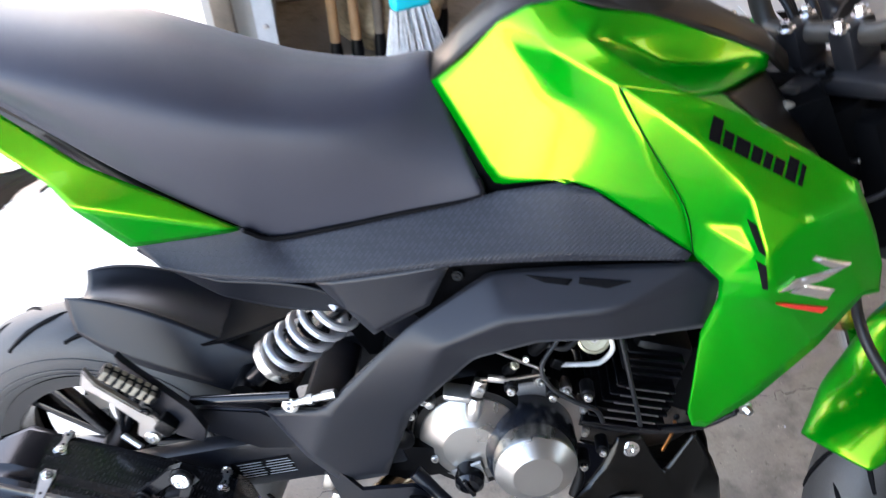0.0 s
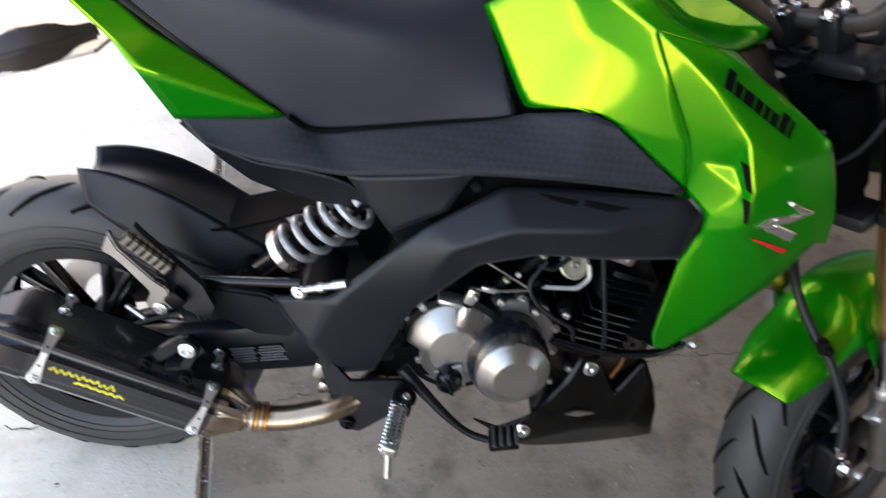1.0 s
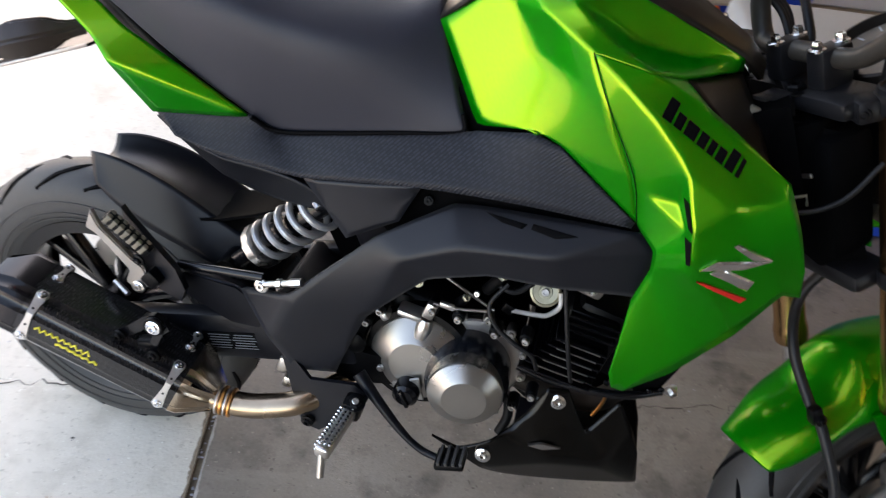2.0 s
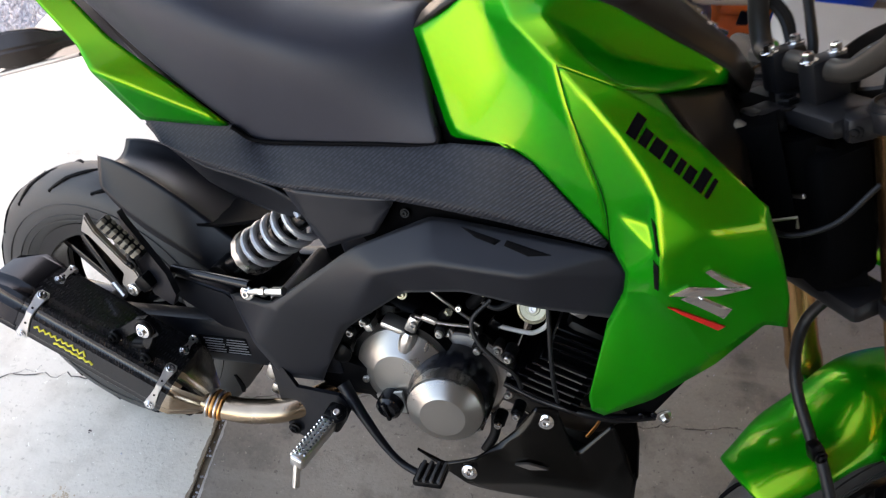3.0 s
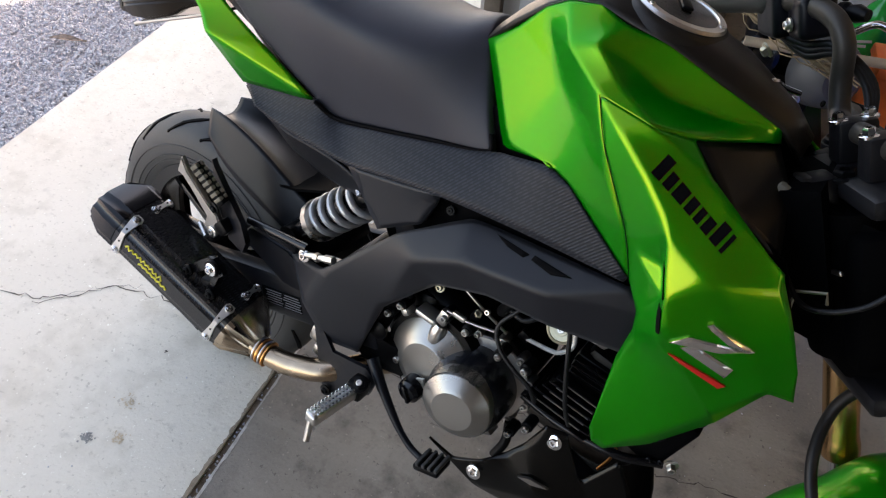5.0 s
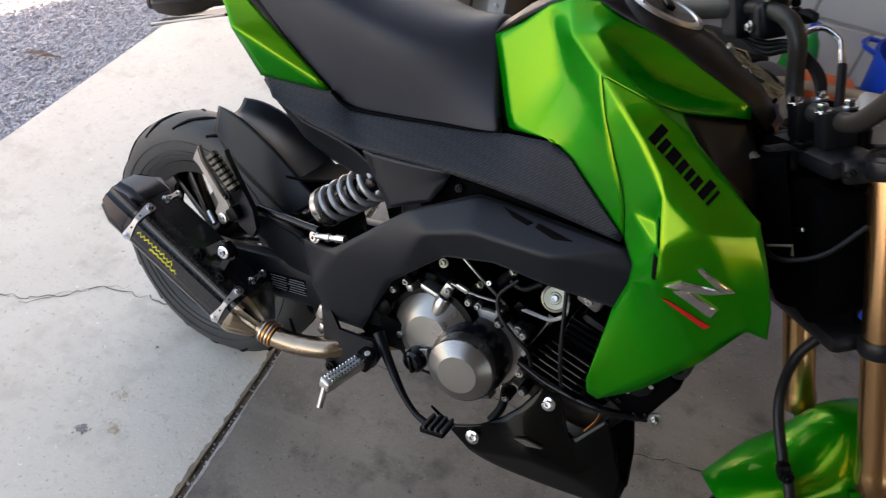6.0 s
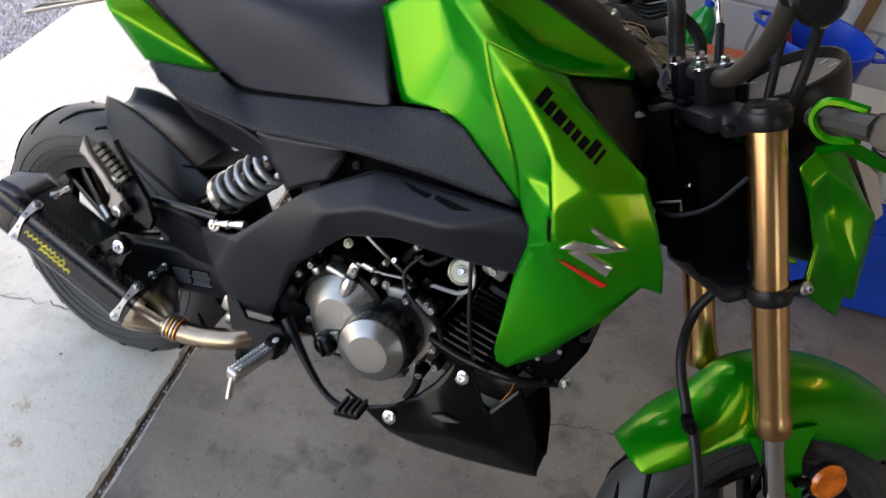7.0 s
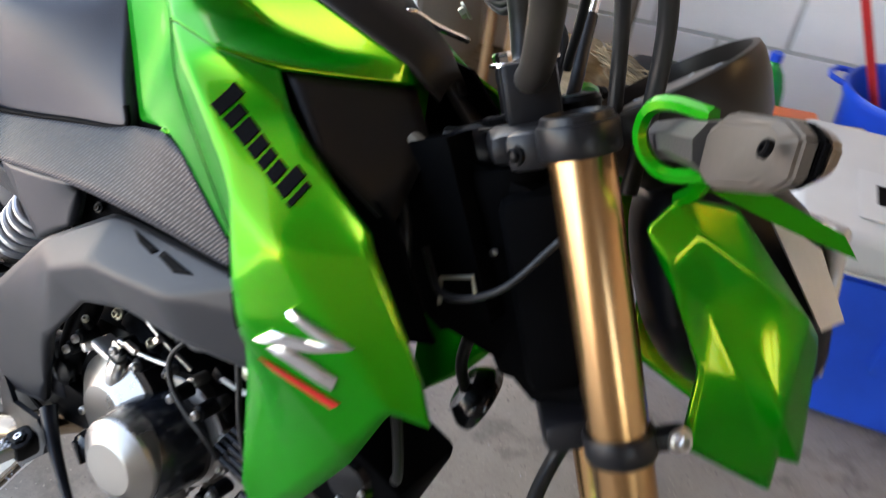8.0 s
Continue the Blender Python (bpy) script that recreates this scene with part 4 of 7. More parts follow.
def wheel(name, centre, at, label):
    """A small wheel: tyre with grooves, lipped rim, spokes, hub, disc and axle."""
    c = Vector(centre)
    turn = at @ Matrix.Translation(c) @ pose(0, 0, 0, 90, 0, 0)
    ob = part(name, turned([(0.028, -0.046), (0.030, -0.03), (0.030, 0.03), (0.028, 0.046)], turn, 24), DARKMETAL, bike, label)
    prof = tyre_profile()
    ring = [(r, w) for w, r in prof] + [(r, -w) for w, r in reversed(prof[:-1])] + [(0.150, 0.030), (0.150, -0.030)]
    bm = bmesh.new()
    n = 96
    rows = []
    for i in range(n):
        a = 2 * math.pi * i / n
        rows.append([bm.verts.new(turn @ Vector((r * math.cos(a), r * math.sin(a), w))) for r, w in ring])
    for i in range(n):
        p, q = rows[i], rows[(i + 1) % n]
        for k in range(len(ring)):
            bm.faces.new((p[k], q[k], q[(k + 1) % len(ring)], p[(k + 1) % len(ring)]))
    bmesh.ops.recalc_face_normals(bm, faces=bm.faces)
    tyre = part("tyre", bm, RUBBER, ob, "black rubber tyre with curved tread grooves", 50)
    # grooves: curved black strips across the tread, their shaded depth put into the colour
    for side in (-1, 1):
        for i in range(17):
            a0 = 2 * math.pi * (i + (0.5 if side > 0 else 0)) / 17
            pts = []
            for k in range(7):
                u = k / 6
                w = side * (0.004 + 0.040 * u)
                r = np.interp(-abs(w), [q[0] for q in prof[2:]], [q[1] for q in prof[2:]]) - 0.0014
                pts.append(turn @ Vector((r * math.cos(a0 + 0.34 * u ** 1.3), r * math.sin(a0 + 0.34 * u ** 1.3), w)))
            part("groove", tube(bmesh.new(), pts, 0.0021, 5, True, [0.0018, 0.0036, 0.0044, 0.0046, 0.0044, 0.0040, 0.0028]), INK, tyre)
    for r, w in ((0.1725, 0.0478), (0.182, 0.0505), (0.200, 0.0508)):
        for side in (-1, 1):
            part("bead_ring", turned([(r - 0.0012, side * (w - 0.001)), (r - 0.0006, side * (w + 0.0012)), (r + 0.0006, side * (w + 0.0012)), (r + 0.0012, side * (w - 0.001))], turn, 72, False), RUBBER, tyre)
    rim = part("rim", turned([(0.140, -0.036), (0.161, -0.040), (0.163, -0.034), (0.153, -0.030), (0.147, -0.012), (0.147, 0.012), (0.153, 0.030), (0.163, 0.034), (0.161, 0.040), (0.140, 0.036), (0.138, 0.0)], turn, 64, False), GLOSSBLACK, ob)
    for i in range(6):
        a = 2 * math.pi * i / 6 + 0.3
        for s in (-0.16, 0.16):
            p, q = Vector((0.027 * math.cos(a), 0.027 * math.sin(a), 0)), Vector((0.142 * math.cos(a + s), 0.142 * math.sin(a + s), 0))
            m = turn @ along(p, q)
            part("spoke", boxed((0.024, 0.014, (q - p).length), m @ pose(0, 0, (q - p).length / 2, 0, 0, 90), 0.004), GLOSSBLACK, rim)
    return ob, turn


rear_wheel, rear_turn = wheel("rear_wheel", (0, 0, 0.2425), Matrix(), "black rear wheel with a wide tyre")
part("brake_disc", turned([(0.055, -0.060), (0.093, -0.060), (0.093, -0.057), (0.055, -0.057)], rear_turn, 48, False), STEEL, rear_wheel)
part("axle", turned([(0.011, -0.13), (0.011, 0.13)], rear_turn, 16), STEEL, rear_wheel)


def hugger():
    """The rear mudguard: two ridges with a hollow between, and flat skirts beside the tyre."""
    rows = [(-0.012, 0.031, 0.522, 0.500, 0.054, 0.484), (0.020, 0.038, 0.530, 0.504, 0.062, 0.462), (0.070, 0.044, 0.527, 0.503, 0.068, 0.442), (0.120, 0.047, 0.513, 0.492, 0.071, 0.430),
            (0.165, 0.047, 0.491, 0.476, 0.071, 0.418), (0.205, 0.046, 0.470, 0.462, 0.068, 0.398), (0.250, 0.046, 0.452, 0.448, 0.064, 0.370), (0.275, 0.046, 0.400, 0.400, 0.060, 0.345)]
    bm = bmesh.new()
    grid = []
    for x, w, zr, zm, ws, zs in rows:
        zr, zm = zr - 0.004, zm - 0.004
        half = [(x + 0.018, -ws, zs), (x + 0.006, -(ws * 0.4 + w * 0.6), (zs + zr) / 2 + 0.006), (x, -w, zr), (x + 0.004, -w * 0.62, zm + 0.25 * (zr - zm)), (x + 0.006, 0, zm)]
        grid.append([bm.verts.new(p) for p in half + [(a, -b, c) for a, b, c in reversed(half[:-1])]])
        for v in grid[-1]:
            v.co.y += 0.009
    for a, b in zip(grid, grid[1:]):
        for i in range(8):
            bm.faces.new((a[i], b[i], b[i + 1], a[i + 1]))
    bmesh.ops.recalc_face_normals(bm, faces=bm.faces)
    crease = bm.edges.layers.float.new("crease_edge")
    for a, b in zip(grid, grid[1:]):
        for i in (2, 6):
            bm.edges.get((a[i], b[i]))[crease] = 0.8
    for e in bm.edges:
        if len(e.link_faces) < 2:
            e[crease] = 1.0
    ob = part("rear_mudguard", bm, BLACKPLASTIC, bike, "satin black ridged rear mudguard", 180)
    sub = ob.modifiers.new("soft", "SUBSURF")
    sub.levels = sub.render_levels = 2
    ob.modifiers.new("thickness", "SOLIDIFY").thickness = 0.004
    bm = bmesh.new()
    prev = None
    for x, w, z in ((0.150, 0.044, 0.468), (0.195, 0.043, 0.480), (0.240, 0.041, 0.500), (0.300, 0.036, 0.530), (0.370, 0.030, 0.560)):
        row = [bm.verts.new((x, w * k, z - 0.006 * (1 - k * k))) for k in (-1, -0.4, 0.4, 1)]
        if prev:
            for i in range(3):
                bm.faces.new((prev[i], prev[i + 1], row[i + 1], row[i]))
        prev = row
    bmesh.ops.recalc_face_normals(bm, faces=bm.faces)
    bmesh.ops.solidify(bm, geom=list(bm.faces), thickness=0.004)
    part("front_flap", bm, SHADEBLACK, ob)
    return ob


hugger()


def swingarm():
    bm = bmesh.new()
    for s in (-1, 1):
        p, q = Vector((0.42, s * 0.092, 0.385)), Vector((-0.035, s * 0.092, 0.245))
        m = along(p, q)
        box(bm, (0.030, 0.078, (q - p).length), m @ pose(0, 0, (q - p).length / 2, 0, 0, 90 if abs((m.to_3x3() @ Vector((1, 0, 0))).y) < 0.5 else 0), 0.008)
    box(bm, (0.06, 0.19, 0.05), pose(0.31, 0, 0.365, 0, 18, 0), 0.012)
    arm = part("swingarm", bm, BLACKPLASTIC, bike, "black box-section swingarm")
    part("label", boxed((0.082, 0.0008, 0.030), pose(0.243, -0.1076, 0.326, 0, -17, 0)), INK, arm)
    for k in range(6):
        for d, w in ((-0.018, 0.034 - 0.004 * (k % 2)), (0.019, 0.030 + 0.004 * (k % 3))):
            part("print_line", boxed((w, 0.0006, 0.0011), pose(0.243 + d + 0.0013 * k, -0.1083, 0.337 + d * 0.3 - 0.0044 * k, 0, -17, 0)), FAINT, arm)
    side = [(0.150, -0.112, 0.400), (0.173, -0.114, 0.433), (0.253, -0.114, 0.433), (0.279, -0.114, 0.419), (0.300, -0.112, 0.390), (0.290, -0.110, 0.365), (0.244, -0.109, 0.360)]
    bm = slab(side, 0.016, (0, 1, 0))
    bmesh.ops.bevel(bm, geom=list(bm.edges), offset=0.004, segments=3, affect="EDGES")
    part("arm_cover", bm, BLACKPLASTIC, arm)
    part("brake_rod", rod([(0.169, -0.108, 0.437), (0.297, -0.123, 0.468)], 0.0065), GLOSSBLACK, bike)
    return arm


swingarm()


def shock():
    """The rear shock absorber: coil, damper, collar and lower eye."""
    low, top = Vector((0.268, -0.066, 0.474)), Vector((0.366, -0.070, 0.580))
    m, h = along(low, top), (top - low).length
    ob = part("shock_absorber", turned([(0.012, -0.06), (0.014, -0.01), (0.018, 0.0), (0.018, h * 0.55), (0.012, h * 0.56), (0.012, h)], m, 24), GLOSSBLACK, bike, "rear shock absorber")
    line = [m @ Vector((0.0270 * math.cos(t * 2 * math.pi), 0.0270 * math.sin(t * 2 * math.pi), 0.010 + (h - 0.02) * t / 5.5)) for t in [i / 24 for i in range(int(5.5 * 24))]]
    part("spring", tube(bmesh.new(), line, 0.0049, 10), SPRINGGREY, ob, "grey painted coil spring")
    bolt("bolt", (0.4845, -0.091, 0.6245), (0, -1, 0.3), DARKMETAL, ob, 0.0038, 0.004)
    part("collar", turned([(0.030, -0.008), (0.0325, -0.005), (0.0325, 0.006), (0.022, 0.010)], m, 12), STEEL, ob, "notched steel collar")
    eye = low + (low - top).normalized() * 0.065
    part("lower_eye", turned([(0.010, -0.02), (0.017, -0.02), (0.017, 0.02), (0.010, 0.02)], along(eye - Vector((0, 0, 0)), eye + Vector((0, 1, 0))), 20), DARKMETAL, ob)
    return ob


shock()


def exhaust():
    """The silencer: six-sided carbon sleeve, black end cap, steel cone, straps, bracket and pipe."""
    front, rear = Vector((0.204, -0.168, 0.288)), Vector((0.000, -0.190, 0.372))
    way = (rear - front).normalized()
    side = way.cross(Vector((0, 0, 1))).normalized() * -1
    if side.y > 0:
        side = -side
    up = side.cross(way)
    if up.z < 0:
        up = -up
    shape = [(-0.050, 0.037), (0.016, 0.036), (0.033, 0.021), (0.039, -0.020), (0.022, -0.046), (-0.030, -0.048), (-0.058, -0.020), (-0.060, 0.020)]

    def ring(bm, at, k, dy=0.0, push=0.0):
        return [bm.verts.new(at + side * (a * k) + up * (b * k + dy) + way * (push * b / 0.05)) for a, b in shape]

    def body(bm, rings):
        for a, b in zip(rings, rings[1:]):
            for i in range(8):
                bm.faces.new((a[i], a[(i + 1) % 8], b[(i + 1) % 8], b[i]))
        bm.faces.new(rings[0])
        bm.faces.new(rings[-1])
        bmesh.ops.recalc_face_normals(bm, faces=bm.faces)
        long_edges = [e for e in bm.edges if abs((e.verts[0].co - e.verts[1].co).normalized().dot(way)) > 0.8]
        bmesh.ops.bevel(bm, geom=long_edges, offset=0.0085, segments=5, affect="EDGES")
        return bm

    bm = bmesh.new()
    ob = part("silencer", body(bm, [ring(bm, front, 1), ring(bm, rear, 1)]), CARBON, bike, "carbon-fibre silencer sleeve")
    bm = bmesh.new()
    part("end_cap", body(bm, [ring(bm, rear, 1.03), ring(bm, rear + way * 0.028, 1.03), ring(bm, rear + way * 0.056, 0.74, -0.004)]), GLOSSBLACK, ob, "black end cap")
    bm = bmesh.new()
    collar = Vector((0.250, -0.161, 0.264))
    tip = front - way * 0.012
    part("cone", body(bm, [ring(bm, front, 1.02), ring(bm, tip, 0.98), [bm.verts.new(collar + side * (a * 0.44) + up * (b * 0.44)) for a, b in shape]]), HEATED, ob, "heat-tinted steel cone")
    pipe = smooth_path([collar + way * 0.01, (0.278, -0.158, 0.262), (0.320, -0.155, 0.272), (0.372, -0.140, 0.290), (0.42, -0.09, 0.305), (0.50, -0.01, 0.315)], 8)
    part("pipe", tube(bmesh.new(), pipe, 0.0175, 20), PIPEBROWN, ob, "heat-tinted exhaust pipe")
    # Front length takes the dark copy, so it sinks into the gap's shade.
    part("header", rod([(0.492, -0.018, 0.3145), (0.56, 0.02, 0.308), (0.64, 0.03, 0.290), (0.750, 0.015, 0.295), (0.792, 0.008, 0.345), (0.790, 0.010, 0.42)], 0.0172, 8, 16), HEADERDARK, ob, "header pipe coloured dark for the shade behind the pan")
    for k in range(4):
        c = collar + (Vector((0.28, -0.158, 0.262)) - collar) * (0.12 + 0.2 * k)
        part("ring", turned([(0.0195, -0.0022), (0.0212, -0.001), (0.0212, 0.001), (0.0195, 0.0022)], along(c, c + Vector((0.03, 0.003, -0.002))), 24), COPPER if k % 2 else STEEL, ob)

    def skin(angle, grow):
        """The sleeve's outline at an angle about its axis, grown outwards."""
        d = Vector((math.cos(angle), math.sin(angle)))
        for (ax, ay), (bx, by) in zip(shape, shape[1:] + shape[:1]):
            e = Vector((bx - ax, by - ay))
            den = d.x * e.y - d.y * e.x
            if abs(den) < 1e-9:
                continue
            t, u = (ax * e.y - ay * e.x) / den, (ax * d.y - ay * d.x) / den
            if t > 0 and -1e-6 <= u <= 1:
                return d * (t + grow)
        return d * (0.04 + grow)

    def strap(t, first, last, w):
        """A waisted bright strap bent round the sleeve, riveted at both ends."""
        bm = bmesh.new()
        rows, n = [], 14
        for i in range(n + 1):
            u = i / n
            k = (0.45 + 0.62 * abs(2 * u - 1) ** 1.5) * (1 if 0 < i < n else 0.6)
            row = []
            for grow in (0.0028, -0.002):
                q = skin(radians(first + (last - first) * u), grow)
                base = rear + (front - rear) * t + side * q.x + up * q.y
                row += [bm.verts.new(base + way * (w * k)), bm.verts.new(base - way * (w * k))]
            rows.append(row)
        for a, b in zip(rows, rows[1:]):
            for p, q in ((0, 1), (1, 3), (3, 2), (2, 0)):
                bm.faces.new((a[p], a[q], b[q], b[p]))
        for r in (rows[0], rows[-1]):
            bm.faces.new((r[0], r[1], r[3], r[2]))
        bmesh.ops.recalc_face_normals(bm, faces=bm.faces)
        s = part("strap", bm, BRIGHT, ob, "bright riveted steel strap", 30)
        for u, r, mat in ((0.10, 0.0040, CHROME), (0.90, 0.0040, CHROME), (0.34, 0.0016, INK), (0.66, 0.0016, INK)):
            q, q2 = skin(radians(first + (last - first) * u), 0.003), skin(radians(first + (last - first) * (u + 0.02)), 0.003)
            base = rear + (front - rear) * t + side * q.x + up * q.y
            edge = (q2 - q).normalized()
            out = side * edge.y - up * edge.x
            if out.dot(side * q.x + up * q.y) < 0:
                out = -out
            if mat is INK:
                part("hole", turned([(r, -0.002), (r, 0.0006)], along(base, base + out), 12), INK, s)
            else:
                bolt("rivet", base, out, CHROME, s, r, 0.003)

    for t in (0.935, 0.065):
        strap(t, 82, -34, 0.0085)
        strap(t, 152, 118, 0.0075)
    # script mark along the outer face: two plain wavy yellow strokes
    rng = random.Random(11)
    for row, (t0, t1, n, h) in enumerate(((0.12, 0.46, 19, 0.0038), (0.26, 0.52, 13, 0.0024))):
        pts = []
        for i in range(n):
            t = t0 + (t1 - t0) * i / (n - 1)
            v = 0.003 - 0.0085 * row + (h if i % 2 else -h) * rng.uniform(0.3, 1.0)
            pts.append(rear + (front - rear) * t + side * (0.0352 - v * 0.146 + 0.0008) + up * v)
        part("mark_stroke", tube(bmesh.new(), pts, 0.0019, 6), YELLOW, ob)
    # hanger bracket
    legs = [[(0.160, -0.184, 0.400), (0.176, -0.184, 0.408), (0.190, -0.184, 0.402), (0.196, -0.184, 0.388), (0.186, -0.184, 0.378), (0.164, -0.184, 0.380)],
            [(0.160, -0.184, 0.400), (0.164, -0.184, 0.382), (0.140, -0.184, 0.360), (0.126, -0.184, 0.352), (0.120, -0.184, 0.362), (0.136, -0.184, 0.376)],
            [(0.194, -0.184, 0.390), (0.186, -0.184, 0.378), (0.176, -0.184, 0.352), (0.182, -0.184, 0.338), (0.170, -0.184, 0.334), (0.164, -0.184, 0.348), (0.174, -0.184, 0.380)]]
    bm = slab(legs[0], 0.008, (0, 1, 0))
    for leg in legs[1:]:
        piece = slab(leg, 0.008, (0, 1, 0))
        extra = bpy.data.meshes.new("leg")
        piece.to_mesh(extra)
        piece.free()
        bm.from_mesh(extra)
    br = part("bracket", bm, GLOSSBLACK, bike, "black pierced silencer hanger bracket")
    part("boss", turned([(0.012, 0), (0.014, 0.003), (0.0125, 0.007)], along((0.177, -0.184, 0.392), (0.177, -0.20, 0.394)), 20), DARKMETAL, br)
    bolt("bolt", (0.177, -0.190, 0.392), (0, -1, 0.1), CHROME, br, 0.0066, 0.006)
    for p in ((0.126, -0.189, 0.359), (0.174, -0.189, 0.341)):
        bolt("bolt", p, (0, -1, 0), DARKMETAL, br, 0.0055, 0.006)
    part("lug", boxed((0.055, 0.02, 0.012), pose(0.150, -0.174, 0.346, 0, -18, 0), 0.004), DARKMETAL, br)
    return ob


exhaust()


def foot_controls():
    """Pegs, hangers, brake pedal and linkage on the right side."""
    hang = [(0.091, -0.112, 0.506), (0.100, -0.116, 0.500), (0.180, -0.138, 0.452), (0.196, -0.142, 0.425), (0.190, -0.142, 0.405), (0.160, -0.140, 0.412), (0.120, -0.128, 0.455), (0.094, -0.113, 0.490)]
    ob = part("peg_hanger", slab(hang, 0.010, (0, 1, 0)), BLACKPLASTIC, bike, "black passenger peg hanger plate")
    bolt("bolt", (0.150, -0.142, 0.425), (0, -1, 0), STEEL, ob, 0.006, 0.005)
    bolt("bolt", (0.130, -0.142, 0.452), (0, -1, 0), DARKMETAL, ob, 0.006, 0.005)
    a, b = Vector((0.091, -0.142, 0.512)), Vector((0.144, -0.135, 0.466))
    m, d = along(a, b), (b - a).length
    blade = [(0.079, -0.157, 0.524), (0.083, -0.156, 0.512), (0.088, -0.155, 0.500), (0.126, -0.148, 0.456), (0.140, -0.146, 0.446), (0.148, -0.145, 0.421), (0.132, -0.147, 0.401), (0.114, -0.148, 0.417), (0.121, -0.149, 0.438), (0.094, -0.154, 0.474), (0.080, -0.156, 0.489), (0.070, -0.158, 0.495)]
    bm = slab(blade, 0.009, (0, 1, 0))
    bmesh.ops.bevel(bm, geom=list(bm.edges), offset=0.0018, segments=2, affect="EDGES")
    peg = part("passenger_peg", bm, CAST, bike, "folded silver passenger peg with ribbed pads")
    part("pad_bed", boxed((0.016, 0.014, d), m @ pose(0, 0, d / 2), 0.003, 2), DARKMETAL, peg)
    for k in range(7):
        for side in (-1, 1):
            part("pad", boxed((0.0075, 0.015, 0.0070), m @ pose(0.0046 * side, 0, 0.005 + 0.0094 * k), 0.0018), TAN, peg)
    part("clevis", boxed((0.022, 0.020, 0.022), pose(0.150, -0.140, 0.430, 0, 40, 0), 0.004), DARKMETAL, peg)
    bolt("pin", (0.132, -0.148, 0.414), (0, -1, 0), STEEL, peg, 0.006, 0.004)
    part("spring_link", rod([(0.085, -0.13, 0.395), (0.110, -0.14, 0.388)], 0.004), STEEL, peg)

    heel = [(0.328, -0.130, 0.356), (0.350, -0.133, 0.352), (0.375, -0.138, 0.330), (0.440, -0.146, 0.352), (0.462, -0.148, 0.342), (0.455, -0.150, 0.312), (0.398, -0.149, 0.250), (0.372, -0.147, 0.252), (0.352, -0.140, 0.300)]
    bm = slab([heel[i] for i in (0, 1, 2, 8)], 0.006, (0, 1, 0))
    for loop in ((2, 3, 4, 5), (2, 5, 6, 7, 8)):
        piece = slab([heel[i] for i in loop], 0.006, (0, 1, 0))
        extra = bpy.data.meshes.new("heel")
        piece.to_mesh(extra)
        piece.free()
        bm.from_mesh(extra)
    hg = part("rearset", bm, BLACKPLASTIC, bike, "black footpeg bracket with a heel guard")
    bolt("bolt", (0.381, -0.152, 0.264), (0, -1, 0), DARKMETAL, hg, 0.006, 0.005)
    part("mount_plate", slab([(0.395, -0.105, 0.375), (0.500, -0.100, 0.370), (0.490, -0.100, 0.330), (0.420, -0.105, 0.315), (0.385, -0.105, 0.330)], 0.020, (0, 1, 0)), DARKMETAL, hg)
    part("reservoir", boxed((0.016, 0.012, 0.028), pose(0.332, -0.126, 0.332, 0, 12, 0), 0.004), STEEL, hg, "bright adjuster block")
    part("reservoir", boxed((0.014, 0.012, 0.020), pose(0.340, -0.128, 0.305, 0, 12, 0), 0.004), STEEL, hg)
    a, b = Vector((0.446, -0.162, 0.334)), Vector((0.435, -0.252, 0.332))
    m, d = along(a, b), (b - a).length
    fp = part("foot_peg", boxed((0.020, 0.018, d), m @ pose(0, 0, d / 2), 0.004, 3), STEEL, bike, "silver serrated rider foot peg")
    teeth = bpy.data.meshes.new("tooth")
    bm = turned([(0.0023, 0), (0.0017, 0.003)], n=6)
    bm.to_mesh(teeth)
    bm.free()
    teeth.materials.append(CHROME)
    for i in range(13):
        for k in range(3):
            o = new("tooth", teeth)
            o.parent = fp
            o.matrix_local = along(a.lerp(b, 0.08 + 0.068 * i) + Vector(((k - 1) * 0.0062, 0, 0.009)), a.lerp(b, 0.08 + 0.068 * i) + Vector(((k - 1) * 0.0062, 0, 0.05)))
    for i in range(13):
        for k in range(2):
            o = new("tooth", teeth)
            o.parent = fp
            q = a.lerp(b, 0.08 + 0.068 * i) + Vector((-0.0098, 0, -0.005 + 0.008 * k))
            o.matrix_local = along(q, q + Vector((-0.05, 0, 0)))
    part("clevis", boxed((0.026, 0.030, 0.028), along(a, a + Vector((0, 1, 0))) @ pose(0, 0, -0.004), 0.006), DARKMETAL, fp)
    bolt("pivot", a + Vector((0.004, -0.008, 0.013)), (0, -0.4, 1), DARKMETAL, fp, 0.0085, 0.005)
    bolt("pivot_end", a + Vector((0.004, -0.0095, 0.0165)), (0, -0.4, 1), STEEL, fp, 0.0045, 0.003, False)
    part("feeler", rod([b + Vector((0, 0.004, -0.004)), (0.439, -0.258, 0.298)], 0.0048), STEEL, fp, "bright feeler pin")

    line = smooth_path([(0.440, -0.132, 0.362), (0.472, -0.146, 0.339), (0.515, -0.160, 0.309), (0.545, -0.167, 0.295), (0.570, -0.172, 0.294)], 6)
    bm = bmesh.new()
    tube(bm, line, 0.0058, 12, True, [0.0095 - 0.0045 * min(1, i / 14) for i in range(len(line))])
    pedal = part("brake_pedal", bm, BLACKPLASTIC, bike, "black brake pedal with a ribbed pad")
    part("pad", boxed((0.040, 0.034, 0.010), pose(0.588, -0.176, 0.304, 0, -20, 0), 0.003), DARKMETAL, pedal)
    for k in range(4):
        part("rib", boxed((0.005, 0.034, 0.006), pose(0.574 + 0.0095 * k, -0.176, 0.306 + 0.0035 * k, 0, -20, 0), 0.0015), RUBBER, pedal)
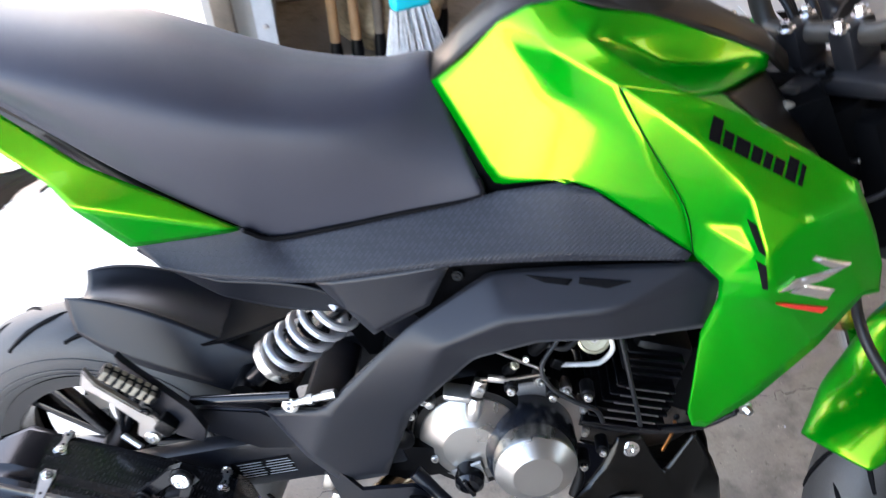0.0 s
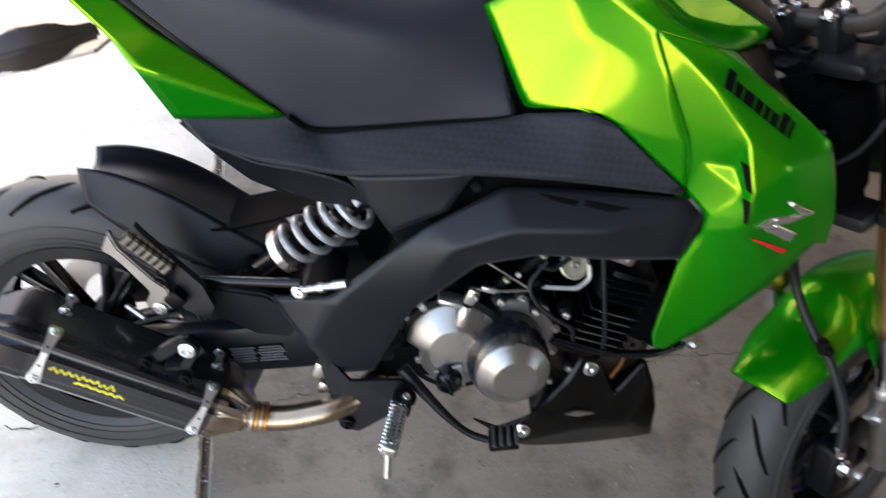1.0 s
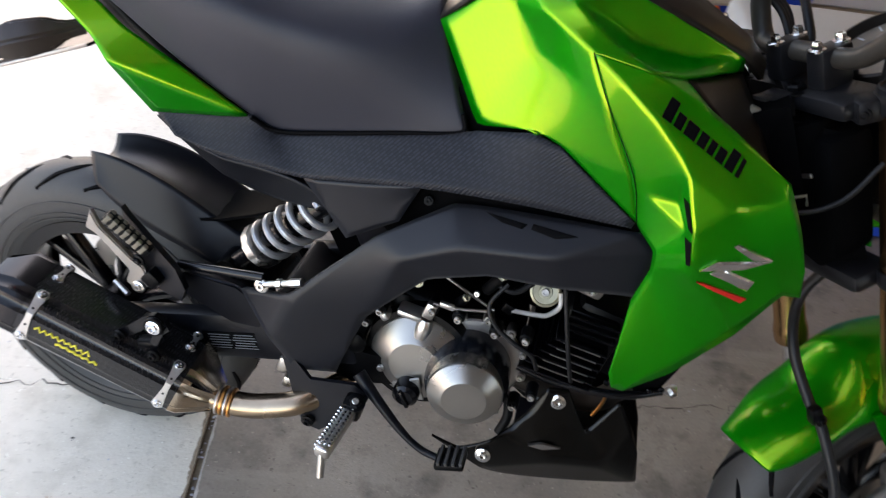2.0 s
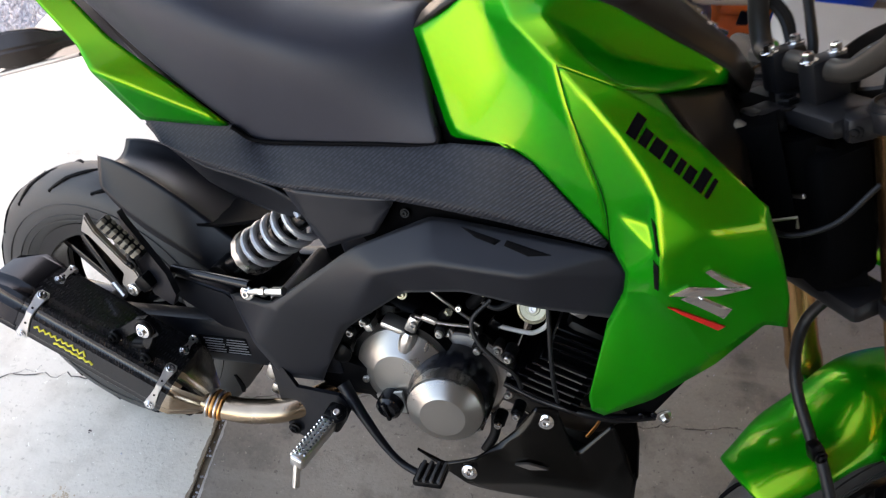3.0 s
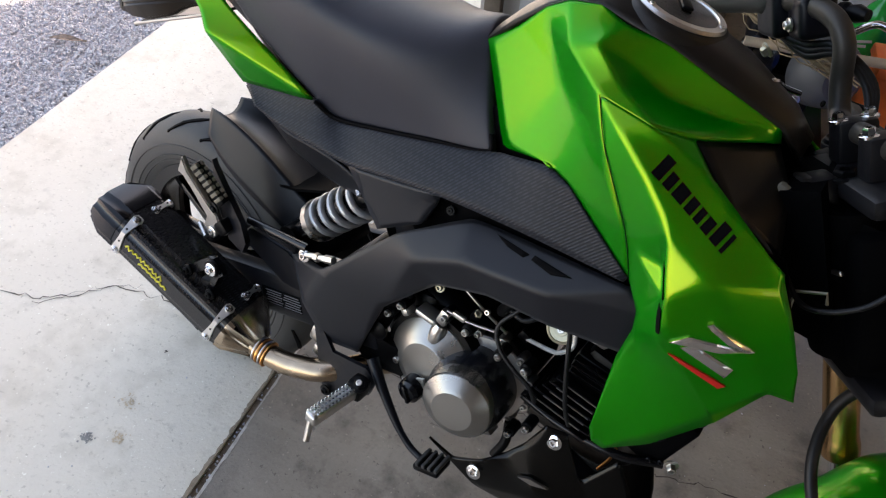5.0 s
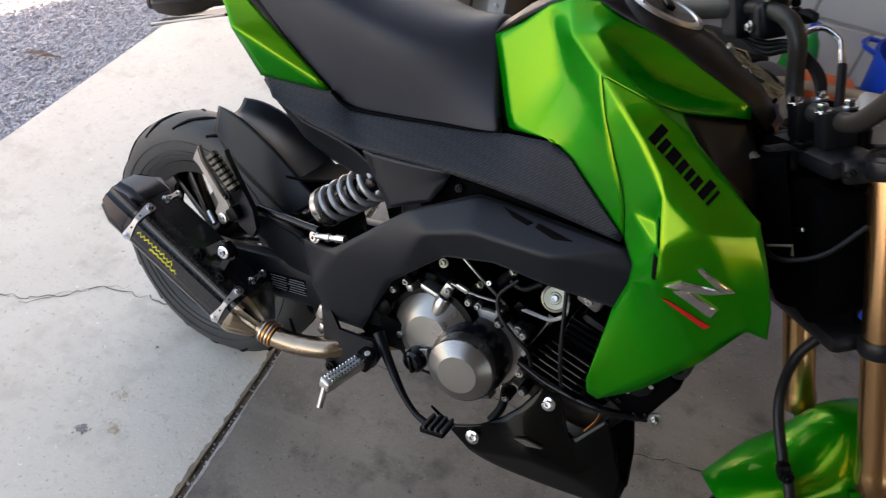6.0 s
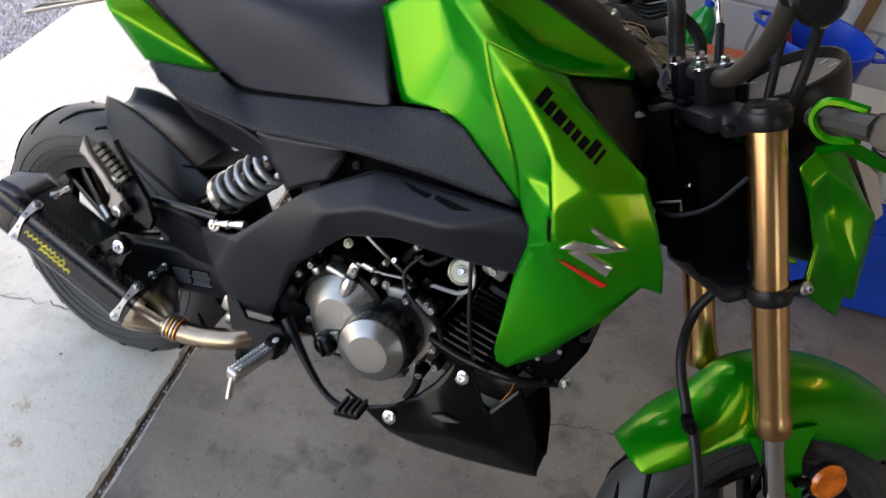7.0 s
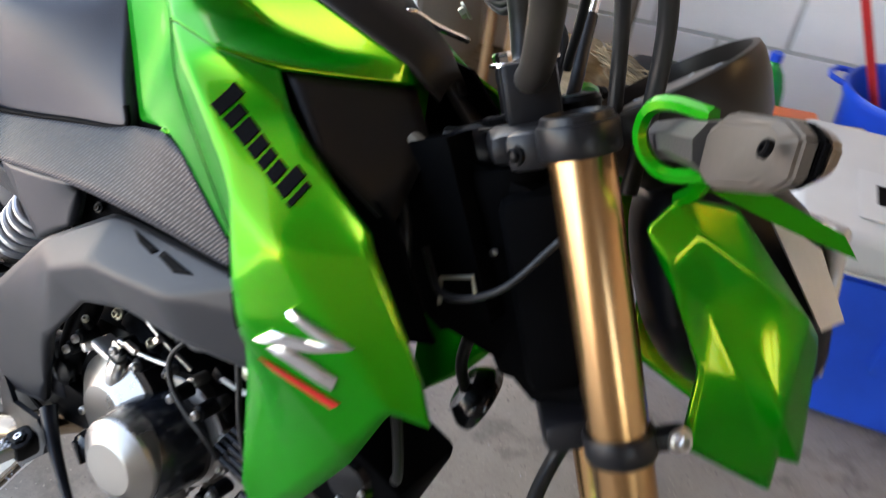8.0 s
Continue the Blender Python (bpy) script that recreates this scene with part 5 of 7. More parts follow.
    # master cylinder link
    bolt("bolt", (0.296, -0.128, 0.458), (0, -1, 0.2), STEEL, bike, 0.0062, 0.006)
    lk = part("brake_link", rod([(0.300, -0.128, 0.462), (0.352, -0.134, 0.486)], 0.0045), STEEL, bike, "bright threaded brake link")
    part("nut", turned([(0.0065, 0), (0.0065, 0.008)], along((0.318, -0.130, 0.470), (0.352, -0.134, 0.486)), 6), STEEL, lk)
    part("nut", turned([(0.006, 0), (0.006, 0.018)], along((0.336, -0.132, 0.479), (0.362, -0.135, 0.491)), 6), STEEL, lk)


foot_controls()


def engine():
    """The engine: cases, round side covers, oil cap, clutch arm, finned cylinder, hoses and bolts."""
    bm = bmesh.new()
    box(bm, (0.20, 0.122, 0.12), pose(0.535, 0, 0.396, 0, 12, 0), 0.03, 3)
    box(bm, (0.10, 0.13, 0.11), pose(0.45, 0, 0.40, 0, -10, 0), 0.02, 2)
    ob = part("engine", bm, DARKMETAL, bike, "black engine with silver side covers")

    # the clutch side: a dark drum with a pale flange, a bronze cap ahead of it
    way = Vector((0.08, -1, 0.16))
    m = along((0.5817, -0.066, 0.3823), Vector((0.5817, -0.066, 0.3823)) + way)
    part("flange", turned([(0.0640, -0.03), (0.0660, -0.006), (0.0655, 0.0), (0.063, 0.0022), (0.050, 0.003)], m, 48), CAST, ob, "cast flange")
    for k in range(9):
        a = radians(-70 + 31 * k)
        p = m @ Vector((0.0665 * math.cos(a), 0.0665 * math.sin(a), 0.0))
        part("boss", turned([(0.0075, -0.02), (0.0080, 0.0), (0.0065, 0.0025)], along(p, p + way), 14), CAST, ob)
        bolt("bolt", p + way * 0.002, way, STEEL, ob, 0.0042, 0.005, False)
    part("drum", turned([(0.0575, -0.01), (0.0570, 0.020), (0.0560, 0.046), (0.0530, 0.058), (0.0500, 0.066), (0.0005, 0.068)], along((0.577, -0.068, 0.3745), Vector((0.577, -0.068, 0.3745)) + way), 56), DRUMBLACK, ob, "gloss black drum cover")
    part("clutch_cap", turned([(0.0500, -0.022), (0.0498, -0.002), (0.0485, 0.0015), (0.0330, 0.0128), (0.0300, 0.0142), (0.0288, 0.0148), (0.0005, 0.0152)], along((0.583, -0.140, 0.3885), (0.583 + 0.12, -1.14, 0.3885 + 0.08)), 56), COVERSILVER, ob, "satin bronze round cap", 14)
    m = along((0.507, -0.088, 0.3785), (0.500, -1.088, 0.3785 + 0.10))
    part("case_rim", turned([(0.0755, -0.03), (0.0760, -0.006), (0.0740, 0.0), (0.066, 0.001)], m, 56), DARKMETAL, ob, "black case rim")
    part("gear_cover", turned([(0.0680, -0.03), (0.0670, -0.002), (0.0645, 0.003), (0.0390, 0.0185), (0.0360, 0.0205), (0.0345, 0.0212), (0.0005, 0.0215)], m, 56), COVERSILVER, ob, "satin bronze round cover", 14)
    part("bridge_top", boxed((0.034, 0.026, 0.010), pose(0.487, -0.086, 0.4515, 0, 6, 0), 0.004, 2), BRIGHT, ob)
    part("bridge_top", boxed((0.012, 0.022, 0.014), pose(0.4535, -0.086, 0.437, 0, -38, 0), 0.004, 2), BRIGHT, ob)
    part("lower_rib", slab([(0.560, -0.120, 0.345), (0.600, -0.122, 0.340), (0.628, -0.116, 0.352), (0.632, -0.110, 0.342), (0.600, -0.114, 0.324), (0.566, -0.114, 0.330)], 0.02, (0, 1, 0)), COVERSILVER, ob)
    oc = part("oil_cap", turned([(0.0175, -0.030), (0.0185, 0.0), (0.0175, 0.008), (0.012, 0.0125), (0.0005, 0.013)], along((0.506, -0.124, 0.345), (0.506, -1, 0.348)), 24), GLOSSBLACK, ob, "black oil filler cap")
    part("grip", boxed((0.006, 0.028, 0.008), along((0.506, -0.134, 0.345), (0.506, -1, 0.348)) @ pose(0, 0, 0.003, 0, 0, 30), 0.002), GLOSSBLACK, oc)
    part("oil_plate", plate([(-0.022, 0.016), (0.014, 0.024), (0.024, 0.002), (-0.01, -0.018)], 0.004, along((0.508, -0.120, 0.352), (0.508, -1, 0.355)) @ pose(0, 0, 0, 0, 0, 180)), BRIGHT, ob)
    for p in ((0.432, -0.098, 0.425), (0.448, -0.096, 0.448), (0.515, -0.094, 0.470), (0.550, -0.095, 0.470), (0.640, -0.090, 0.462), (0.668, -0.090, 0.372), (0.648, -0.090, 0.345), (0.462, -0.10, 0.356), (0.600, -0.088, 0.457)):
        part("boss", turned([(0.0085, -0.02), (0.0085, 0.0), (0.007, 0.002)], along(p, Vector(p) + Vector((0, -1, 0))), 14), DARKMETAL, ob)
        bolt("bolt", Vector(p) + Vector((0, -0.002, 0)), (0, -1, 0), STEEL, ob, 0.0050, 0.006, False)
    # clutch arm and its cable
    ca = part("clutch_arm", turned([(0.009, 0), (0.011, 0.012), (0.011, 0.022), (0.008, 0.03)], along((0.506, -0.094, 0.420), (0.511, -0.088, 0.462)), 20), STEEL, ob, "bright clutch release arm")
    part("lever", boxed((0.016, 0.012, 0.026), pose(0.512, -0.091, 0.466, 0, 14, 0), 0.004), STEEL, ca)
    part("stay", rod([(0.514, -0.092, 0.480), (0.545, -0.088, 0.478), (0.585, -0.080, 0.482)], 0.0022), STEEL, ca)
    part("clip", boxed((0.020, 0.007, 0.008), pose(0.532, -0.090, 0.480, 0, 4, 0), 0.002), STEEL, ca)
    # crankcase breather stub and brackets above
    for p, q, r in (((0.575, -0.06, 0.50), (0.590, -0.075, 0.535), 0.008), ((0.545, -0.07, 0.475), (0.552, -0.08, 0.492), 0.007), ((0.45, -0.085, 0.458), (0.452, -0.090, 0.470), 0.005)):
        part("stub", turned([(r, 0), (r, (Vector(q) - Vector(p)).length * 0.6), (r * 0.7, (Vector(q) - Vector(p)).length)], along(p, q), 14), DARKMETAL, ob)
        bolt("nut", q, Vector(q) - Vector(p), ZINC, ob, r * 0.8, 0.006, False)
    # cylinder with fins, head and rocker cover
    cyl = part("cylinder", boxed((0.072, 0.104, 0.115), pose(0.722, 0, 0.455, 0, 10, 0), 0.012, 2), DARKMETAL, bike, "black finned cylinder")
    part("cylinder_top", boxed((0.066, 0.118, 0.034), pose(0.716, 0, 0.486, 0, 6, 0), 0.006), DARKMETAL, cyl)
    for k in range(3):
        part("fin", boxed((0.066, 0.136, 0.003), pose(0.718, 0, 0.477 + 0.011 * k, 0, 4, 0), 0.001, 1), GLOSSBLACK, cyl)
        part("fin_edge", boxed((0.046, 0.002, 0.0005), pose(0.719, -0.0690, 0.477 + 0.011 * k, 0, 4, 0)), DARKMETAL, cyl)
    for k in range(6):
        part("fin", boxed((0.100 - 0.006 * k, 0.150, 0.0035), pose(0.690 + 0.0042 * k, 0, 0.398 + 0.0125 * k, 0, 6, 0), 0.001, 1), GLOSSBLACK, cyl)
    for k in range(5):
        part("fin_edge", boxed((0.066 - 0.004 * k, 0.002, 0.0007), pose(0.696 + 0.004 * k, -0.0755, 0.4102 + 0.0125 * k, 0, 6, 0)), CAST, cyl)
    head = part("cylinder_head", boxed((0.098, 0.100, 0.104), pose(0.796, 0.008, 0.440, 0, 16, 0), 0.012, 2), SHADEBLACK, bike, "black cylinder head")
    for k in range(6):
        bolt("bolt", (0.762 + 0.014 * k, -0.048, 0.395 + 0.008 * (k % 3)), (0, -1, 0), GLOSSBLACK, head, 0.004, 0.004, False)
    bolt("bolt", (0.844, -0.046, 0.412), (0.5, -1, 0), STEEL, head, 0.006, 0.01)
    for k in range(5):
        part("rib", boxed((0.088, 0.100, 0.004), pose(0.783 + 0.005 * k, 0.012, 0.405 + 0.016 * k, 0, 16, 0), 0.001, 1), GLOSSBLACK, head)
    part("cam_cover", turned([(0.026, 0), (0.028, 0.006), (0.024, 0.014), (0.010, 0.016)], along((0.800, -0.035, 0.455), (0.800, -1, 0.47)), 24), GLOSSBLACK, head)
    for a in (0.3, 2.4, 4.5):
        bolt("bolt", (0.800 + 0.021 * math.cos(a), -0.050, 0.455 + 0.021 * math.sin(a)), (0, -1, 0), STEEL, head, 0.0035, 0.004, False)
    part("plug_lead", rod([(0.830, -0.020, 0.470), (0.850, -0.045, 0.500), (0.845, -0.055, 0.560), (0.82, -0.05, 0.62)], 0.0045), HOSE, head)
    part("lower_guard", rod([(0.640, -0.062, 0.392), (0.70, -0.064, 0.385), (0.78, -0.062, 0.392), (0.835, -0.04, 0.40)], 0.006), GLOSSBLACK, head)
    # air valve disc, its white hose and cables
    hub = along((0.649, -0.028, 0.499), (0.655, -0.958, 0.919))
    disc = part("valve_disc", turned([(0.019, 0), (0.0205, 0.001), (0.0205, 0.003), (0.0175, 0.0042), (0.0165, 0.0028), (0.0095, 0.0026), (0.0085, 0.0045), (0.0005, 0.0045)], hub, 32), ZINC, bike, "round yellow-zinc disc")
    bolt("nut", hub @ Vector((0, 0, 0.0045)), hub.to_3x3() @ Vector((0, 0, 1)), STEEL, disc, 0.0055, 0.004, False)
    part("white_hose", rod([(0.668, -0.030, 0.505), (0.672, -0.036, 0.487), (0.660, -0.043, 0.474), (0.648, -0.045, 0.471), (0.628, -0.042, 0.466), (0.613, -0.039, 0.462)], 0.0032), GLOSSHOSE, bike, "glossy pale hose elbow")
    part("hose_clip", boxed((0.016, 0.012, 0.016), pose(0.608, -0.036, 0.463, 0, 20, 0), 0.003), DARKMETAL, bike)
    for pts, r, mat in (
            ([(0.600, -0.070, 0.525), (0.584, -0.082, 0.494), (0.598, -0.090, 0.470), (0.626, -0.093, 0.453), (0.652, -0.092, 0.440), (0.664, -0.085, 0.415)], 0.0030, HOSE),
            ([(0.664, -0.070, 0.560), (0.676, -0.076, 0.520), (0.690, -0.083, 0.475), (0.704, -0.082, 0.430), (0.716, -0.066, 0.388)], 0.0030, HOSE),
            ([(0.585, -0.070, 0.520), (0.610, -0.070, 0.515), (0.630, -0.060, 0.530)], 0.0040, HOSE),
            ([(0.500, -0.070, 0.520), (0.545, -0.070, 0.498), (0.590, -0.060, 0.47)], 0.0022, STEEL),
            ([(0.430, -0.080, 0.420), (0.424, -0.092, 0.385), (0.440, -0.098, 0.350), (0.430, -0.095, 0.325)], 0.0035, HOSE),
            ([(0.425, -0.082, 0.365), (0.450, -0.096, 0.350), (0.462, -0.098, 0.372)], 0.0030, CAST)):
        part("cable", rod(pts, r), mat, bike)
    part("throttle_body", turned([(0.026, -0.05), (0.028, 0.0), (0.026, 0.05)], pose(0.585, 0.0, 0.535, 0, 75, 0), 24), DARKMETAL, bike)
    part("air_box", boxed((0.24, 0.15, 0.13), pose(0.50, 0, 0.585, 0, -12, 0), 0.03, 3), BLACKPLASTIC, bike)
    inj = part("injector", boxed((0.036, 0.040, 0.030), pose(0.700, -0.040, 0.545, 0, 12, 0), 0.006), CAST, bike, "pale metal fitting")
    bolt("bolt", (0.700, -0.062, 0.545), (0, -1, 0), STEEL, inj, 0.006, 0.008)
    bolt("bolt", (0.487, -0.074, 0.492), (0, -1, 0.3), ZINC, bike, 0.0048, 0.006)
    bolt("bolt", (0.565, -0.080, 0.505), (0, -1, 0.3), STEEL, bike, 0.0040, 0.006, False)


engine()


def chassis():
    """The backbone frame, inner parts that show through the gaps, and black fillers for their dark."""
    bm = bmesh.new()
    tube(bm, smooth_path([(0.86, 0, 0.76), (0.72, 0, 0.72), (0.56, 0, 0.64), (0.43, 0, 0.50), (0.41, 0, 0.36)], 6), 0.030, 16)
    for s in (-1, 1):
        tube(bm, smooth_path([(0.56, s * 0.05, 0.63), (0.38, s * 0.065, 0.61), (0.20, s * 0.06, 0.67), (0.0, s * 0.05, 0.80), (-0.10, s * 0.04, 0.86)], 6), 0.012, 12)
        tube(bm, smooth_path([(0.40, s * 0.085, 0.34), (0.42, s * 0.085, 0.42), (0.44, s * 0.07, 0.50)], 5), 0.016, 12)
    ob = part("frame", bm, DARKMETAL, bike, "black steel frame")
    part("pivot_cover", turned([(0.016, 0), (0.017, 0.006), (0.010, 0.010)], along((0.42, -0.098, 0.385), (0.42, -1, 0.39)), 20), DARKMETAL, ob)
    part("steering_head", turned([(0.032, 0), (0.034, 0.01), (0.030, 0.03), (0.030, 0.13), (0.034, 0.15), (0.032, 0.16)], along((0.925, 0, 0.655), (0.925 - 0.438, 0, 0.655 + 0.899)), 28), SHADEBLACK, ob)
    # Added black sheets and blocks close see-through gaps with painted dark.
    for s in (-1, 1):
        part("gap_sheet", slab([(0.40, s * 0.086, 0.600), (0.52, s * 0.086, 0.672), (0.70, s * 0.100, 0.690), (0.725, s * 0.098, 0.640), (0.70, s * 0.098, 0.600), (0.45, s * 0.086, 0.555)], 0.004, (0, -s, 0)), SHADEBLACK, bike)
        part("gap_sheet", slab([(0.490, s * 0.066, 0.690), (0.60, s * 0.080, 0.715), (0.64, s * 0.090, 0.735), (0.60, s * 0.076, 0.770), (0.49, s * 0.058, 0.760)], 0.004, (0, -s, 0)), SHADEBLACK, bike)
    part("engine_gap_sheet", slab([(0.43, 0.045, 0.43), (0.75, 0.045, 0.41), (0.76, 0.045, 0.60), (0.45, 0.045, 0.60)], 0.006, (0, 1, 0)), SHADEBLACK, bike)
    part("steering_gap_block", slab([(0.80, -0.028, 0.800), (0.905, -0.028, 0.800), (0.992, -0.030, 0.652), (0.940, -0.030, 0.642), (0.905, -0.030, 0.660), (0.845, -0.030, 0.662), (0.80, -0.030, 0.685)], 0.055, (0, 1, 0)), SHADEBLACK, ob)
    part("shock_gap_sheet", slab([(0.33, -0.012, 0.60), (0.46, -0.012, 0.60), (0.47, -0.012, 0.46), (0.37, -0.012, 0.44), (0.335, -0.012, 0.50)], 0.03, (0, 1, 0)), SHADEBLACK, bike)
    part("inner_tail", boxed((0.34, 0.13, 0.05), pose(0.10, 0, 0.735, 0, 22, 0), 0.015), BLACKPLASTIC, bike)
    part("battery_box", boxed((0.13, 0.15, 0.12), pose(0.36, 0, 0.62, 0, 10, 0), 0.015), BLACKPLASTIC, bike)
    # inner wiring, reservoir and gusset behind the fork
    part("cable_guide", rod([(0.735, -0.003, 0.870), (0.743, 0.006, 0.880), (0.752, 0.030, 0.870), (0.765, 0.061, 0.860)], 0.0030, 5, 8), CHROME, ob, "bright bent cable guide")
    part("gusset", slab([(0.79, -0.045, 0.80), (0.83, -0.05, 0.82), (0.90, -0.05, 0.70), (0.86, -0.05, 0.672), (0.80, -0.05, 0.70)], 0.10, (0, 1, 0)), SHADEBLACK, ob)
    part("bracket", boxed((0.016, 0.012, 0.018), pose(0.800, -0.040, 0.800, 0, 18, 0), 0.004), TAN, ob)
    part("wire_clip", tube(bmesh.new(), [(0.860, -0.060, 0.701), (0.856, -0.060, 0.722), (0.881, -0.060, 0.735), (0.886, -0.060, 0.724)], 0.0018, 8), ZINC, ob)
    # Another black filler, for the dark behind the right shroud.
    part("gap_sheet", slab([(0.775, -0.095, 0.792), (0.835, -0.098, 0.765), (0.872, -0.094, 0.700), (0.878, -0.090, 0.688), (0.80, -0.094, 0.655)], 0.004, (0, 1, 0)), SHADEBLACK, bike)
    part("wire", rod([(0.835, -0.055, 0.735), (0.87, -0.075, 0.72), (0.91, -0.075, 0.745), (0.935, -0.06, 0.79)], 0.0028), HOSE, ob)
    part("wire", rod([(0.80, -0.05, 0.770), (0.82, -0.062, 0.745), (0.83, -0.060, 0.70), (0.85, -0.05, 0.66)], 0.004), HOSE, ob)
    h = part("horn", turned([(0.010, -0.022), (0.024, -0.020), (0.030, -0.012), (0.034, -0.006), (0.035, 0.0), (0.034, 0.005), (0.026, 0.003), (0.014, 0.006), (0.0005, 0.007)], along((0.853, 0.080, 0.522), (1.694, 0.459, 0.136)), 32), GLOSSBLACK, bike, "round black horn")
    part("stay", rod([(0.842, 0.068, 0.530), (0.84, 0.045, 0.58), (0.86, 0.01, 0.66)], 0.006), DARKMETAL, h)


chassis()


def belly_pan():
    table = {
        "A": (0.553, -0.127, 0.281), "B": (0.592, -0.118, 0.262), "C": (0.634, -0.113, 0.287), "D": (0.654, -0.094, 0.308), "E": (0.672, -0.084, 0.336), "F": (0.688, -0.075, 0.378), "G": (0.716, -0.068, 0.380), "H": (0.790, -0.052, 0.372),
        "I": (0.822, -0.044, 0.320), "J": (0.843, -0.036, 0.272), "K": (0.862, -0.026, 0.202), "L": (0.784, -0.052, 0.200), "M": (0.664, -0.084, 0.198), "N": (0.628, -0.106, 0.224), "O": (0.720, -0.100, 0.270), "P": (0.790, -0.074, 0.262), "Q": (0.757, -0.066, 0.312),
    }
    loops = ["A B N", "B C D O N", "D E O", "E F G Q P O", "Q H I P", "I J K P", "P K L", "O P L M", "N O M"]
    verts, faces = named(table, loops)
    ob = panel("belly_pan", verts, faces, PANBLACK, bike, 0.004, 0.003, "black pointed belly pan", (0, -1, 0), 0.6)
    left = [(x, -y, min(z, 0.245) if x < 0.66 else z) for x, y, z in verts]
    panel("belly_pan", left, faces, PANBLACK, bike, 0.004, 0.003, "black pointed belly pan", (0, 1, 0))
    part("belly_floor", slab([(0.664, -0.080, 0.201), (0.784, -0.050, 0.203), (0.858, -0.022, 0.206), (0.858, 0.022, 0.206), (0.784, 0.050, 0.203), (0.664, 0.080, 0.201)], 0.004, (0, 0, 1)), BLACKPLASTIC, bike)
    bolt("bolt", (0.706, -0.074, 0.360), (0, -1, 0.2), CHROME, ob, 0.0072, 0.005)
    bolt("bolt", (0.628, -0.116, 0.262), (0, -1, 0.2), CHROME, ob, 0.0072, 0.005)
    part("slot_trim", slab([(0.684, -0.103, 0.292), (0.700, -0.101, 0.300), (0.728, -0.096, 0.297), (0.705, -0.099, 0.288)], 0.004, (0, 1, 0)), CAST, ob, "bright slot trim", None)
    # Orange highlight on the header pipe's edge, modelled as a thin copper rod.
    part("header_glint", rod([(0.775, -0.013, 0.350), (0.774, -0.014, 0.326), (0.766, -0.018, 0.300)], 0.0024), COPPER, bike, "copper rod drawn as the orange glint on the header pipe's edge")
    part("stay", rod([(0.640, -0.075, 0.345), (0.646, -0.085, 0.318), (0.640, -0.095, 0.292)], 0.007), DARKMETAL, ob)


belly_pan()


# ---- the front end, turned to its left ----
def fork_frame():
    r = radians(RAKE)
    m = Matrix(((math.cos(r), 0, -math.sin(r), 0), (0, 1, 0, 0), (math.sin(r), 0, math.cos(r), 0), (0, 0, 0, 1)))
    return Matrix.Translation((1.243, 0, 0)) @ m @ Matrix.Rotation(radians(STEER), 4, "Z")


FF = fork_frame()
OFF, HALF, AXLE = 0.0452, 0.0918, 0.248
front_wheel, front_turn = wheel("front_wheel", (OFF, 0, AXLE), FF, "black front wheel turned to its left")
part("brake_disc", turned([(0.062, 0.054), (0.100, 0.054), (0.100, 0.0575), (0.062, 0.0575)], front_turn, 56, False), STEEL, front_wheel)
part("axle", turned([(0.009, -0.125), (0.009, 0.125)], front_turn, 16), STEEL, front_wheel)


def fork_leg(s):
    at = FF @ Matrix.Translation((OFF, s * HALF, 0))
    top = part("fork_tube", turned([(0.0200, 0.502), (0.0228, 0.503), (0.0235, 0.508), (0.0235, 0.522), (0.0222, 0.530), (0.0212, 0.536), (0.0212, 0.700), (0.0212, 0.910), (0.018, 0.920)], at, 40), GOLD, bike, "gold anodised upper fork tube")
    part("dust_seal", turned([(0.0160, 0.499), (0.0190, 0.4995), (0.0190, 0.503), (0.0165, 0.503)], at, 32), RUBBER, top)
    part("slider", turned([(0.0145, 0.30), (0.0145, 0.50)], at, 32), CHROME, top, "bright chrome fork slider")
    foot = part("fork_foot", turned([(0.014, AXLE - 0.03), (0.020, AXLE - 0.022), (0.020, 0.30), (0.0215, 0.375), (0.0215, 0.392), (0.018, 0.398)], at, 28), CAST, bike, "cast silver fork foot")
    part("cap", turned([(0.016, 0.910), (0.016, 0.920), (0.010, 0.923)], at, 20), DARKMETAL, top)
    bolt("bolt", at @ Vector((0.012, s * 0.016, AXLE + 0.01)), FF.to_3x3() @ Vector((0.2, s, 0)), STEEL, foot, 0.009, 0.010)
    return top


for side in (-1, 1):
    fork_leg(side)


